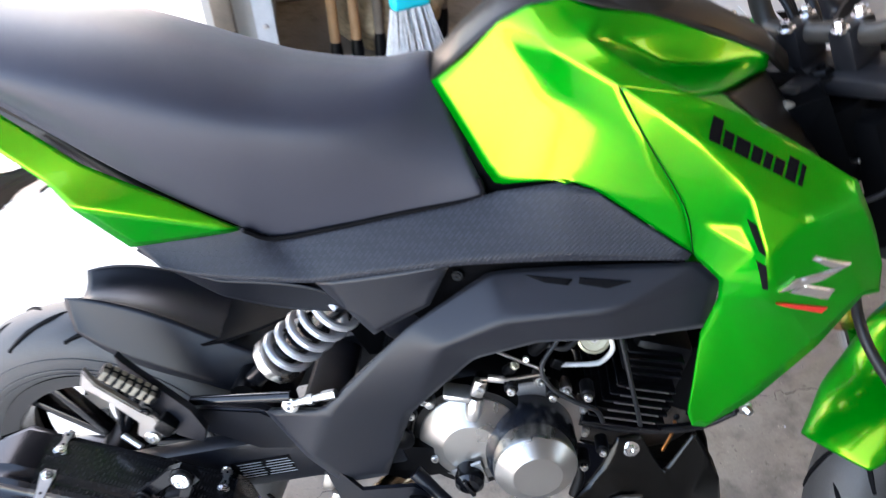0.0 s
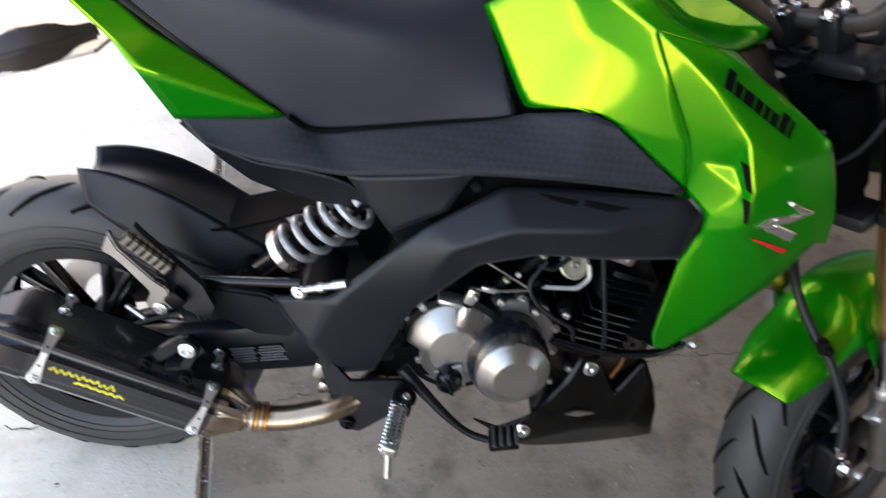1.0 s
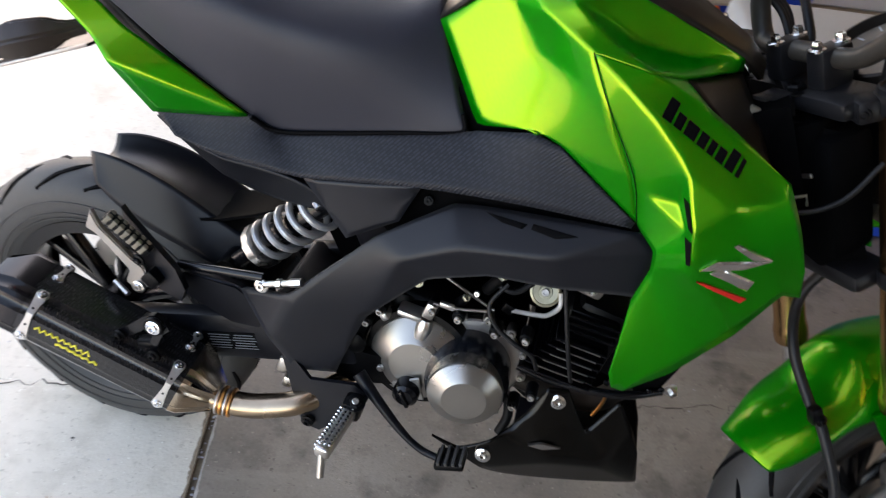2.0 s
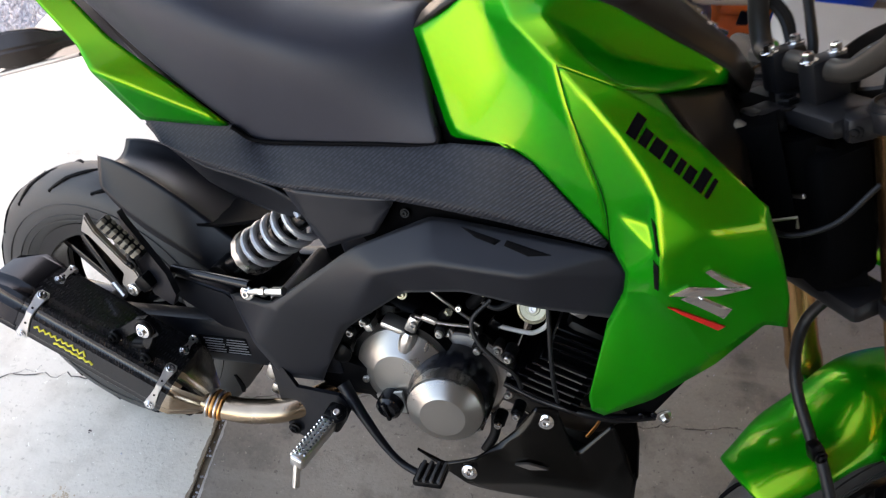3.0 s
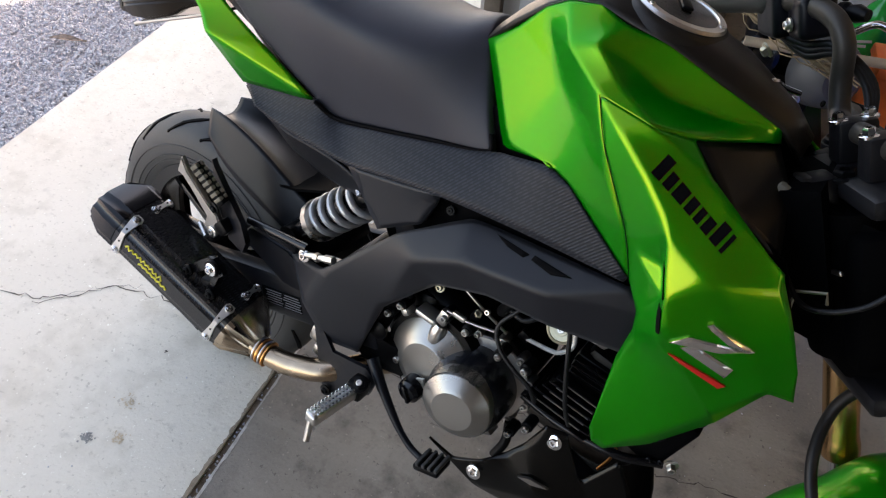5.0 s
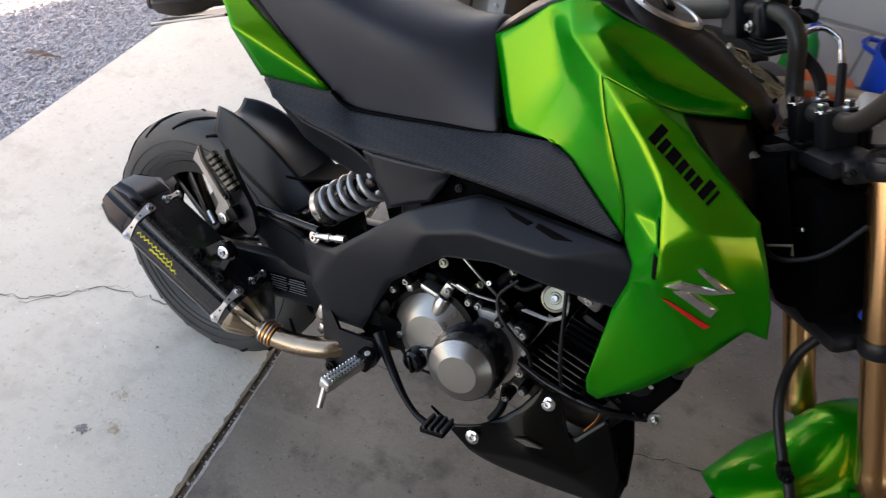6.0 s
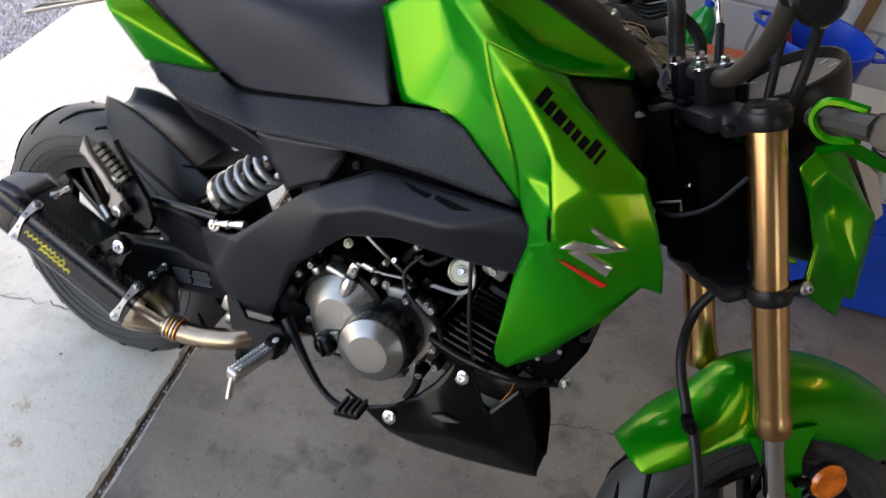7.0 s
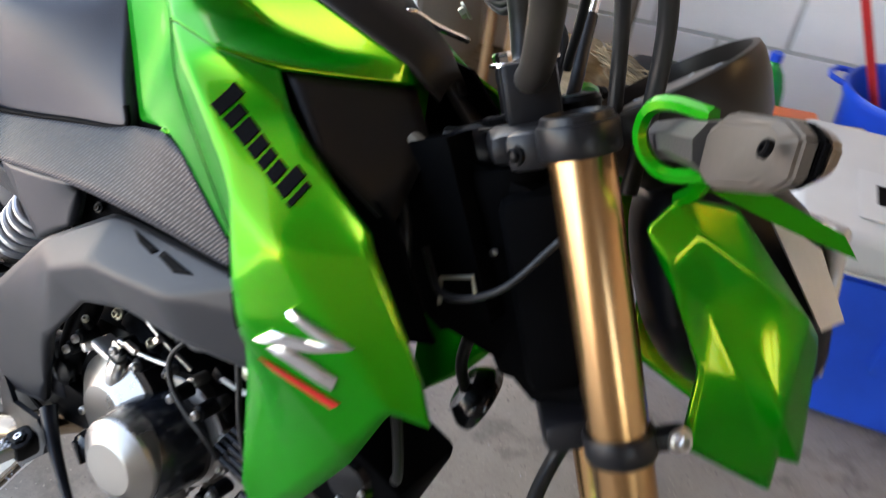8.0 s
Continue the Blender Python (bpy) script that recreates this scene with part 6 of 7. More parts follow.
def clamps():
    """Upper and lower fork clamps with their bolts."""
    bm = bmesh.new()
    box(bm, (0.060, 0.15, 0.022), FF @ pose(0.020, 0, 0.907), 0.008)
    for s in (-1, 1):
        lathe(bm, [(0.0250, 0.899), (0.0262, 0.901), (0.0262, 0.917), (0.0252, 0.919), (0.0235, 0.9195), (0.0225, 0.924), (0.0200, 0.925), (0.0190, 0.922)], FF @ Matrix.Translation((OFF, s * HALF, 0)), 36)
        box(bm, (0.028, 0.034, 0.026), FF @ pose(0.018, s * 0.072, 0.905, 0, 0, 20 * s), 0.006)
    up = part("upper_clamp", bm, CLAMPGREY, bike, "black upper fork clamp")
    bolt("bolt", FF @ Vector((0.006, -0.083, 0.904)), FF.to_3x3() @ Vector((-0.8, -0.6, 0)), DARKMETAL, up, 0.0048, 0.004)
    bolt("stem_nut", FF @ Vector((0, 0, 0.916)), FF.to_3x3() @ Vector((0, 0, 1)), DARKMETAL, up, 0.011, 0.008)
    bm = bmesh.new()
    box(bm, (0.055, 0.16, 0.024), FF @ pose(0.022, 0, 0.700), 0.008)
    for s in (-1, 1):
        lathe(bm, [(0.0238, 0.690), (0.0250, 0.692), (0.0250, 0.708), (0.0238, 0.710)], FF @ Matrix.Translation((OFF, s * HALF, 0)), 36)
        box(bm, (0.028, 0.014, 0.016), FF @ pose(OFF + 0.030, s * (HALF + 0.004), 0.700), 0.004)
    lo = part("lower_clamp", bm, CLAMPGREY, bike, "black lower fork clamp")
    bolt("bolt", FF @ Vector((OFF + 0.038, -HALF - 0.010, 0.700)), FF.to_3x3() @ Vector((0.3, -1, 0)), STEEL, lo, 0.0058, 0.008)
    part("lock_block", boxed((0.030, 0.034, 0.034), FF @ pose(-0.022, 0.008, 0.903), 0.006, 2), CLAMPGREY, up)
    part("lock_face", boxed((0.014, 0.024, 0.026), FF @ pose(-0.036, 0.010, 0.908, 0, 12, 0), 0.003, 2), DUSTYBAR, up)
    bolt("bolt", FF @ Vector((0.001, 0.004, 0.879)), FF.to_3x3() @ Vector((-0.7, -0.6, 0.2)), CHROME, up, 0.0062, 0.007)
    # Small steel pieces standing in for bright reflections on the wires.
    part("wire_glint", boxed((0.004, 0.018, 0.005), FF @ pose(-0.015, 0.014, 0.859, 10, 0, 24), 0.001, 1), STEEL, up)
    part("wire_glint", boxed((0.004, 0.022, 0.005), FF @ pose(-0.019, -0.026, 0.829, -12, 0, 10), 0.001, 1), STEEL, up)
    # Added black block for the dark between the fork legs.
    part("fork_gap_block", boxed((0.060, 0.120, 0.150), FF @ pose(0.020, 0.004, 0.797), 0.012, 2), SHADEBLACK, bike)
    for s in (-1, 1):
        riser = part("riser", boxed((0.040, 0.026, 0.044), FF @ pose(0.026, s * 0.030 + 0.010, 0.938), 0.005), CLAMPGREY, up)
        for f in (0.011, 0.041):
            bolt("bolt", FF @ Vector((f, s * 0.030 + 0.010, 0.959)), FF.to_3x3() @ Vector((0, 0, 1)), CHROME, riser, 0.0058, 0.009)
    return up


clamps()


def handlebar():
    """A black bar with grips, levers, perches, cables and bar ends."""
    def at(f, y, s):
        return FF @ Vector((f, y, s))
    middle = [at(0.026, 0.01, 0.948)]
    right = [(0.026, -0.048, 0.949), (0.030, -0.078, 0.962), (0.036, -0.116, 0.992), (0.037, -0.140, 1.018), (0.036, -0.158, 1.038), (0.028, -0.190, 1.056), (0.0, -0.245, 1.064), (-0.045, -0.315, 1.066), (-0.085, -0.380, 1.066)]
    left = [(0.026, 0.062, 0.948), (0.032, 0.084, 0.956), (0.036, 0.091, 0.985), (0.037, 0.087, 1.022), (0.034, 0.103, 1.047), (0.022, 0.145, 1.060), (-0.006, 0.215, 1.064), (-0.040, 0.280, 1.066), (-0.052, 0.302, 1.066)]
    pts = [at(*p) for p in reversed(right)] + middle + [at(*p) for p in left]
    bar = part("handlebar", tube(bmesh.new(), smooth_path(pts, 6), 0.0110, 16), DUSTYBAR, bike, "dusty black raised handlebar")
    for s in (-1, 1):
        near, fore = (0.112, 0.036) if s > 0 else (0.015, 0.0)
        a, b = at(-0.032 + fore, s * (0.305 - near) + 0.010, 1.064), at(-0.090 + fore, s * (0.405 - near) + 0.010, 1.065)
        part("grip", turned([(0.017, -0.012), (0.018, 0.0), (0.0155, 0.006), (0.016, (b - a).length), (0.012, (b - a).length + 0.004)], along(a, b), 24), RUBBER, bar)
        part("bar_end", turned([(0.014, 0), (0.016, 0.01), (0.012, 0.02)], along(b, b + (b - a)), 20), DARKMETAL, bar)
        p = at(-0.018 + fore, s * (0.292 - near) + 0.01, 1.063)
        part("switch_box", boxed((0.036, 0.048, 0.040) if s < 0 else (0.044, 0.056, 0.080), Matrix.Translation(p) @ FF.to_3x3().to_4x4(), 0.008, 3), BLACKPLASTIC, bar)
        part("perch", boxed((0.040, 0.022, 0.026), Matrix.Translation(at(0.004 + fore, s * (0.265 - near) + 0.01, 1.062)) @ FF.to_3x3().to_4x4(), 0.007), DARKMETAL, bar)
        part("lever", rod([at(0.030 + fore, s * (0.250 - near) + 0.01, 1.060), at(0.040 + fore, s * (0.290 - near) + 0.01, 1.060), at(0.012 + fore, s * (0.360 - near) + 0.01, 1.055), at(-0.01 + fore, s * (0.420 - near) + 0.01, 1.051)], 0.0062), DARKMETAL, bar)
        q = at(0.006 + fore, s * (0.262 - near) + 0.01, 1.084)
        res = part("reservoir", boxed((0.034, 0.044, 0.030), Matrix.Translation(q) @ FF.to_3x3().to_4x4(), 0.006, 3), GLOSSBLACK, bar)
        part("cap", boxed((0.036, 0.046, 0.006), Matrix.Translation(at(0.006 + fore, s * (0.262 - near) + 0.01, 1.102)) @ FF.to_3x3().to_4x4(), 0.002), DARKMETAL, res)
        bolt("bolt", at(-0.012 + fore, s * (0.236 - near) + 0.01, 1.076), FF.to_3x3() @ Vector((-1, 0, 0.3)), ZINC, bar, 0.006, 0.007)
        bolt("bolt", at(-0.014 + fore, s * (0.262 - near) + 0.01, 1.056), FF.to_3x3() @ Vector((-1, 0, 0)), STEEL, bar, 0.004, 0.006, False)
        if s < 0:
            part("wire", rod([at(-0.020 + fore, s * (0.285 - near) + 0.01, 1.054), at(-0.006 + fore, s * (0.240 - near) + 0.01, 1.045), at(0.030, s * (0.190 - near) + 0.01, 1.030), at(0.060, s * (0.130 - near) + 0.01, 1.000), at(0.050, s * (0.070 - near) + 0.01, 0.950)], 0.0032), HOSE, bar)
    # clutch perch, adjuster and wire loom inside the left grip
    perch = part("clutch_perch", boxed((0.040, 0.040, 0.046), Matrix.Translation(at(0.030, 0.146, 1.046)) @ FF.to_3x3().to_4x4(), 0.008, 3), BLACKPLASTIC, bar)
    part("adjuster", turned([(0.008, 0), (0.0095, 0.008), (0.0075, 0.012), (0.0095, 0.022), (0.006, 0.034)], along(at(0.050, 0.128, 1.050), at(0.060, 0.108, 1.046)), 16), DARKMETAL, perch)
    bolt("bolt", at(0.008, 0.150, 1.040), FF.to_3x3() @ Vector((-1, 0, 0)), STEEL, perch, 0.0050, 0.006)
    bolt("bolt", at(-0.006, 0.176, 1.012), FF.to_3x3() @ Vector((-1, 0, -0.4)), ZINC, perch, 0.0060, 0.007)
    for k in range(3):
        part("wire", rod([at(0.012, 0.182 - 0.006 * k, 1.024), at(0.026, 0.150, 1.004 + 0.006 * k), at(0.046, 0.118, 1.006 + 0.004 * k), at(0.060 + 0.004 * k, 0.088, 0.975), at(0.050, 0.060, 0.930)], 0.0042), HOSE, bar)
    # cables with bright elbows
    part("cable", rod([at(0.075, 0.155, 1.018), at(0.098, 0.145, 1.024), at(0.109, 0.124, 1.010), at(0.101, 0.104, 0.996), at(0.092, 0.086, 0.982)], 0.0042), CHROME, bar, "bright cable elbow")
    part("cable", rod([at(0.093, 0.088, 0.984), at(0.080, 0.068, 0.960), at(0.070, 0.055, 0.938), at(0.055, 0.050, 0.900), at(0.050, 0.055, 0.850)], 0.0056), HOSE, bar)
    part("cable", rod([at(0.055, -0.200, 1.110), at(0.100, -0.125, 1.070), at(0.112, -0.080, 0.985), at(0.100, -0.060, 0.92), at(0.080, -0.045, 0.86)], 0.0065), HOSE, bar)
    part("cable", rod([at(0.045, -0.190, 1.110), at(0.085, -0.110, 1.075), at(0.090, -0.055, 0.99), at(0.075, -0.040, 0.90)], 0.0055), HOSE, bar)
    part("cable_end", turned([(0.0075, 0), (0.0085, 0.006), (0.0068, 0.012), (0.0085, 0.018), (0.0075, 0.028)], along(at(0.099, -0.110, 1.018), at(0.108, -0.090, 0.980)), 16), CHROME, bar, "bright ribbed cable end")
    for s in (-1, 1):
        stem = part("mirror_stem", rod([at(0.020, s * 0.225 + 0.01, 1.09), at(0.030, s * 0.240 + 0.01, 1.15), at(0.040, s * 0.265 + 0.01, 1.21)], 0.005), DARKMETAL, bar)
        part("mirror", boxed((0.022, 0.12, 0.07), Matrix.Translation(at(0.042, s * 0.280 + 0.01, 1.225)) @ FF.to_3x3().to_4x4(), 0.01, 3), BLACKPLASTIC, stem)
    # ignition lock before the clamp
    part("ignition_lock", turned([(0.014, 0), (0.016, 0.02), (0.013, 0.024)], FF @ pose(0.062, 0, 0.905), 20), DARKMETAL, bike)
    return bar


handlebar()


def gauge():
    """The instrument pod: rounded brown-black housing with a pale dial face."""
    c = FF @ Vector((0.132, 0, 0.905))
    m = along(c, FF @ Vector((0.132 - 0.28, 0, 0.905 + 0.96)))
    ob = part("gauge", turned([(0.020, -0.050), (0.046, -0.042), (0.060, -0.022), (0.066, 0.0), (0.068, 0.018), (0.0665, 0.024), (0.062, 0.025), (0.0605, 0.018), (0.0600, 0.010)], m, 44), PODBROWN, bike, "round brown-black instrument pod")
    face = part("dial", turned([(0.0005, 0.0125), (0.0595, 0.0125), (0.0595, 0.0105)], m, 40), DIAL, ob, "tan dial face")
    for k in range(11):
        a = radians(-40 + 26 * k)
        part("tick", boxed((0.010, 0.002, 0.0008), m @ Matrix.Rotation(a, 4, "Z") @ pose(0.050, 0, 0.0132)), PALE, face)
    return ob


gauge()


def headlight():
    """The headlamp: dark shell, pale lens, green side cowls with folds, and front indicators."""
    def ring(f, w, lo, hi):
        c = [(-1, -0.4), (-0.8, -1), (0.8, -1), (1, -0.4), (0.95, 0.5), (0.6, 1), (-0.6, 1), (-0.95, 0.5)]
        return [FF @ Vector((f, w * a, (lo + hi) / 2 + (hi - lo) / 2 * b)) for a, b in c]
    shell = lofted([ring(0.085, 0.055, 0.720, 0.850), ring(0.120, 0.066, 0.690, 0.868), ring(0.180, 0.062, 0.668, 0.858), ring(0.225, 0.046, 0.690, 0.820)], BLACKPLASTIC, "headlight", bike, "headlamp between green side cowls")
    part("lens", boxed((0.012, 0.080, 0.115), FF @ pose(0.214, 0, 0.752, 0, 14, 0), 0.005, 3), LAMPGLASS, shell, "clear headlamp lens")
    for s in (-1, 1):
        def at(f, y, z):
            return tuple(FF @ Vector((f, s * y, z)))
        table = {"A": at(0.077, 0.100, 0.847), "B": at(0.101, 0.101, 0.864), "C": at(0.138, 0.092, 0.848), "D": at(0.189, 0.077, 0.747), "E": at(0.176, 0.060, 0.642), "N": at(0.160, 0.062, 0.650), "F": at(0.153, 0.058, 0.622),
                 "G": at(0.087, 0.091, 0.688), "H": at(0.104, 0.090, 0.742), "I": at(0.091, 0.095, 0.800), "P": at(0.089, 0.106, 0.822), "Q": at(0.112, 0.089, 0.785), "R": at(0.134, 0.088, 0.722), "U": at(0.108, 0.107, 0.838), "V": at(0.143, 0.104, 0.802),
                 "W": at(0.177, 0.092, 0.768), "X": at(0.124, 0.091, 0.795), "Y": at(0.152, 0.099, 0.708)}
        loops = ["A B U P", "B C V U", "C D W V", "P U X Q", "U V X", "V W Y X", "W D E Y", "Q X Y R", "Y E N", "R Y N F", "A P I", "I P Q H", "H Q R", "H R F G"]
        verts, faces = named(table, loops)
        way = FF.to_3x3() @ Vector((0, s, 0))
        cowl = panel("cowl", verts, faces, GREEN, shell, 0.004, 0.003, "glossy lime green headlamp cowl", way, 0.45)
        part("under_cowl", slab([at(0.162, 0.074, 0.838), at(0.200, 0.062, 0.802), at(0.216, 0.054, 0.745), at(0.192, 0.072, 0.748)], 0.004, way * -1), LAMPGLASS, cowl, "pale lamp edge")
        fin = [at(0.120, 0.090, 0.862), at(0.160, 0.088, 0.852), at(0.206, 0.082, 0.816), at(0.216, 0.076, 0.796), at(0.170, 0.082, 0.826)]
        part("fin", slab(fin, 0.004, way * -1), GREEN, cowl, "", 30)
        # green loop round the indicator stalk
        loop = [at(0.099, 0.160, 0.886), at(0.085, 0.142, 0.886), at(0.077, 0.131, 0.895), at(0.075, 0.127, 0.910), at(0.080, 0.137, 0.924), at(0.090, 0.150, 0.925), at(0.102, 0.174, 0.918)]
        lp = part("loop", tube(bmesh.new(), smooth_path(loop, 3), 0.0046, 6), GREEN, shell, "green loop round the indicator stalk")
        part("stay", tube(bmesh.new(), [at(0.100, 0.100, 0.862), at(0.102, 0.130, 0.872), at(0.100, 0.160, 0.886)], 0.0055, 6), GREEN, lp)
        stem = at(0.094, 0.100, 0.900), at(0.094, 0.150, 0.905), at(0.096, 0.196, 0.905)
        ind = part("indicator", tube(bmesh.new(), [Vector(p) for p in stem], 0.012, 8, True, [0.012, 0.0125, 0.014]), RUBBER, shell, "dark indicator on a short stalk")
        back = [Vector((0.087, 0.190, 0.885)), Vector((0.100, 0.187, 0.923)), Vector((0.106, 0.272, 0.923)), Vector((0.099, 0.262, 0.892))]
        fore = [Vector((0.129, 0.196, 0.884)), Vector((0.131, 0.195, 0.914)), Vector((0.122, 0.270, 0.914)), Vector((0.118, 0.260, 0.894))]

        def chamfered(u, size):
            """Eight corners of the housing's outline, u of the way from its back to its lens."""
            quad = [a.lerp(b, u) for a, b in zip(back, fore)]
            mid = sum(quad, Vector()) / 4
            quad = [mid + (p - mid) * size for p in quad]
            return [at(*quad[k].lerp(quad[(k + d) % 4], 0.2)) for k in range(4) for d in (-1, 1)]

        def housing(rings):
            bm = bmesh.new()
            vs = [[bm.verts.new(p) for p in r] for r in rings]
            for p, q in zip(vs, vs[1:]):
                for k in range(8):
                    bm.faces.new((p[k], p[(k + 1) % 8], q[(k + 1) % 8], q[k]))
            bm.faces.new(vs[0][::-1])
            bm.faces.new(vs[-1])
            bmesh.ops.recalc_face_normals(bm, faces=bm.faces)
            bmesh.ops.bevel(bm, geom=list(bm.edges), offset=0.0016, segments=2, affect="EDGES")
            return bm
        part("housing", housing([chamfered(-0.22, 0.72), chamfered(0.0, 0.98), chamfered(0.42, 1.0)]), SMOKE, ind, "grey plastic housing")
        part("band", housing([chamfered(0.40, 1.02), chamfered(0.66, 1.02)]), INK, ind, "black seal band")
        part("lens", housing([chamfered(0.64, 0.98), chamfered(0.95, 0.92), chamfered(1.12, 0.74)]), LENSTAN, ind, "tan-grey lens")
        hole = Vector(at(0.0945, 0.262, 0.912))
        bolt("screw", hole, Vector(at(0.060, 0.262, 0.935)) - hole, INK, ind, 0.0042, 0.004, False)
    return shell


headlight()


def front_fender():
    """The front mudguard: a green shell round the tyre's top with a ridge and side folds."""
    bm = bmesh.new()
    rows = []
    for i in range(19):
        t = i / 18
        deg = 128.5 - 99 * t
        a = radians(deg)
        end = min(t, 1 - t) * 18
        w = 0.050 + 0.018 * min(1, end / 3.0)
        r = 0.262 + 0.008 * max(0, 1 - t / 0.2)
        step = min(1, max(0, (103 - deg) / 16))
        lift = (0.045 - 0.030 * max(0, t - 0.32)) * step * step * (3 - 2 * step)
        low = 0.030 + 0.020 * step
        ring = []
        for u, drop, up in ((-1.0, 1.0, 0), (-0.98, 0.55, 0.12), (-0.84, 0.20, 0.70), (-0.45, -0.05, 1), (0, -0.14, 1), (0.45, -0.05, 1), (0.84, 0.20, 0.70), (0.98, 0.55, 0.12), (1.0, 1.0, 0)):
            d = low * drop * (0.45 if end < 1 else 1) - lift * up
            ring.append(bm.verts.new(FF @ Vector((OFF + (r - d) * math.cos(a), w * u, AXLE + (r - d) * math.sin(a)))))
        rows.append(ring)
    for a, b in zip(rows, rows[1:]):
        for k in range(8):
            bm.faces.new((a[k], a[k + 1], b[k + 1], b[k]))
    bmesh.ops.recalc_face_normals(bm, faces=bm.faces)
    if bm.faces[52].normal.dot(bm.faces[52].calc_center_median() - FF @ Vector((OFF, 0, AXLE))) < 0:
        bmesh.ops.reverse_faces(bm, faces=bm.faces)
    ob = part("front_mudguard", bm, GREEN, bike, "glossy lime green front mudguard", 50)
    s = ob.modifiers.new("thickness", "SOLIDIFY")
    s.thickness, s.offset = 0.004, -1
    sub = ob.modifiers.new("soft", "SUBSURF")
    sub.levels = sub.render_levels = 1
    for s in (-1, 1):
        arm = [(OFF + 0.075, s * 0.069, 0.478), (OFF - 0.020, s * 0.069, 0.484), (OFF - 0.004, s * 0.078, 0.420), (OFF + 0.002, s * 0.084, 0.310), (OFF + 0.040, s * 0.084, 0.310), (OFF + 0.046, s * 0.078, 0.440)]
        part("stay", slab([FF @ Vector(p) for p in arm], 0.005, FF.to_3x3() @ Vector((0, s, 0))), GREEN, ob, "green mudguard stay")
    c = FF @ Vector((-0.051, -0.059, 0.522))
    clip = part("hose_clamp", boxed((0.016, 0.014, 0.024), Matrix.Translation(c) @ FF.to_3x3().to_4x4(), 0.004), DARKMETAL, ob)
    bolt("bolt", c + FF.to_3x3() @ Vector((0.002, -0.008, -0.006)), FF.to_3x3() @ Vector((0, -1, 0)), DARKMETAL, clip, 0.005, 0.005)
    return ob


front_fender()


def front_brake():
    def at(f, y, s):
        return FF @ Vector((f, y, s))
    hose = part("brake_hose", rod([at(0.072, -0.030, 0.76), at(0.053, -0.012, 0.696), at(0.008, 0.021, 0.634), at(-0.029, -0.003, 0.585), at(-0.043, -0.040, 0.528), at(-0.047, -0.065, 0.500), at(-0.061, -0.097, 0.433), at(-0.079, -0.106, 0.370)], 0.0068), HOSE, bike, "black front brake hose")
    part("grommet", turned([(0.009, -0.006), (0.009, 0.006)], along(at(-0.0455, -0.056, 0.510), at(-0.043, -0.040, 0.528)), 16), RUBBER, hose)
    part("ferrule", turned([(0.0072, 0), (0.0085, 0.004), (0.0072, 0.010), (0.0085, 0.016), (0.0072, 0.022)], along(at(-0.077, -0.103, 0.378), at(-0.078, -0.104, 0.35)), 16), CHROME, hose)
    bm = bmesh.new()
    box(bm, (0.055, 0.045, 0.085), FF @ pose(-0.072, -0.088, 0.318, 0, 20, 0), 0.012, 3)
    box(bm, (0.06, 0.02, 0.04), FF @ pose(-0.035, -0.094, 0.352, 0, 0, 0), 0.006)
    cal = part("brake_caliper", bm, DARKMETAL, bike, "black front brake caliper")
    bolt("bolt", at(-0.080, -0.112, 0.338), FF.to_3x3() @ Vector((0, -1, 0)), CHROME, cal, 0.009, 0.010)
    bolt("bolt", at(-0.050, -0.112, 0.296), FF.to_3x3() @ Vector((0, -1, 0)), STEEL, cal, 0.007, 0.008)
    part("lug", boxed((0.045, 0.016, 0.018), FF @ pose(0.012, -0.096, 0.372, 0, -14, 0), 0.005), CAST, cal)
    bolt("bolt", at(0.0, -0.106, 0.372), FF.to_3x3() @ Vector((0, -1, 0)), STEEL, cal, 0.006, 0.008)
    side = FF.to_3x3() @ Vector((0, -1, 0))
    c = at(0.120, -0.092, 0.402)
    ref = part("reflector", turned([(0.026, 0), (0.027, 0.004), (0.022, 0.010), (0.0005, 0.012)], along(c, c + side), 28), AMBER, bike, "round amber reflector")
    part("rim", turned([(0.0275, -0.004), (0.029, 0.0), (0.0275, 0.005), (0.026, 0.005)], along(c, c + side), 28), BLACKPLASTIC, ref)
    part("stay", rod([at(0.075, -0.092, 0.410), c], 0.006), DARKMETAL, ref)


front_brake()


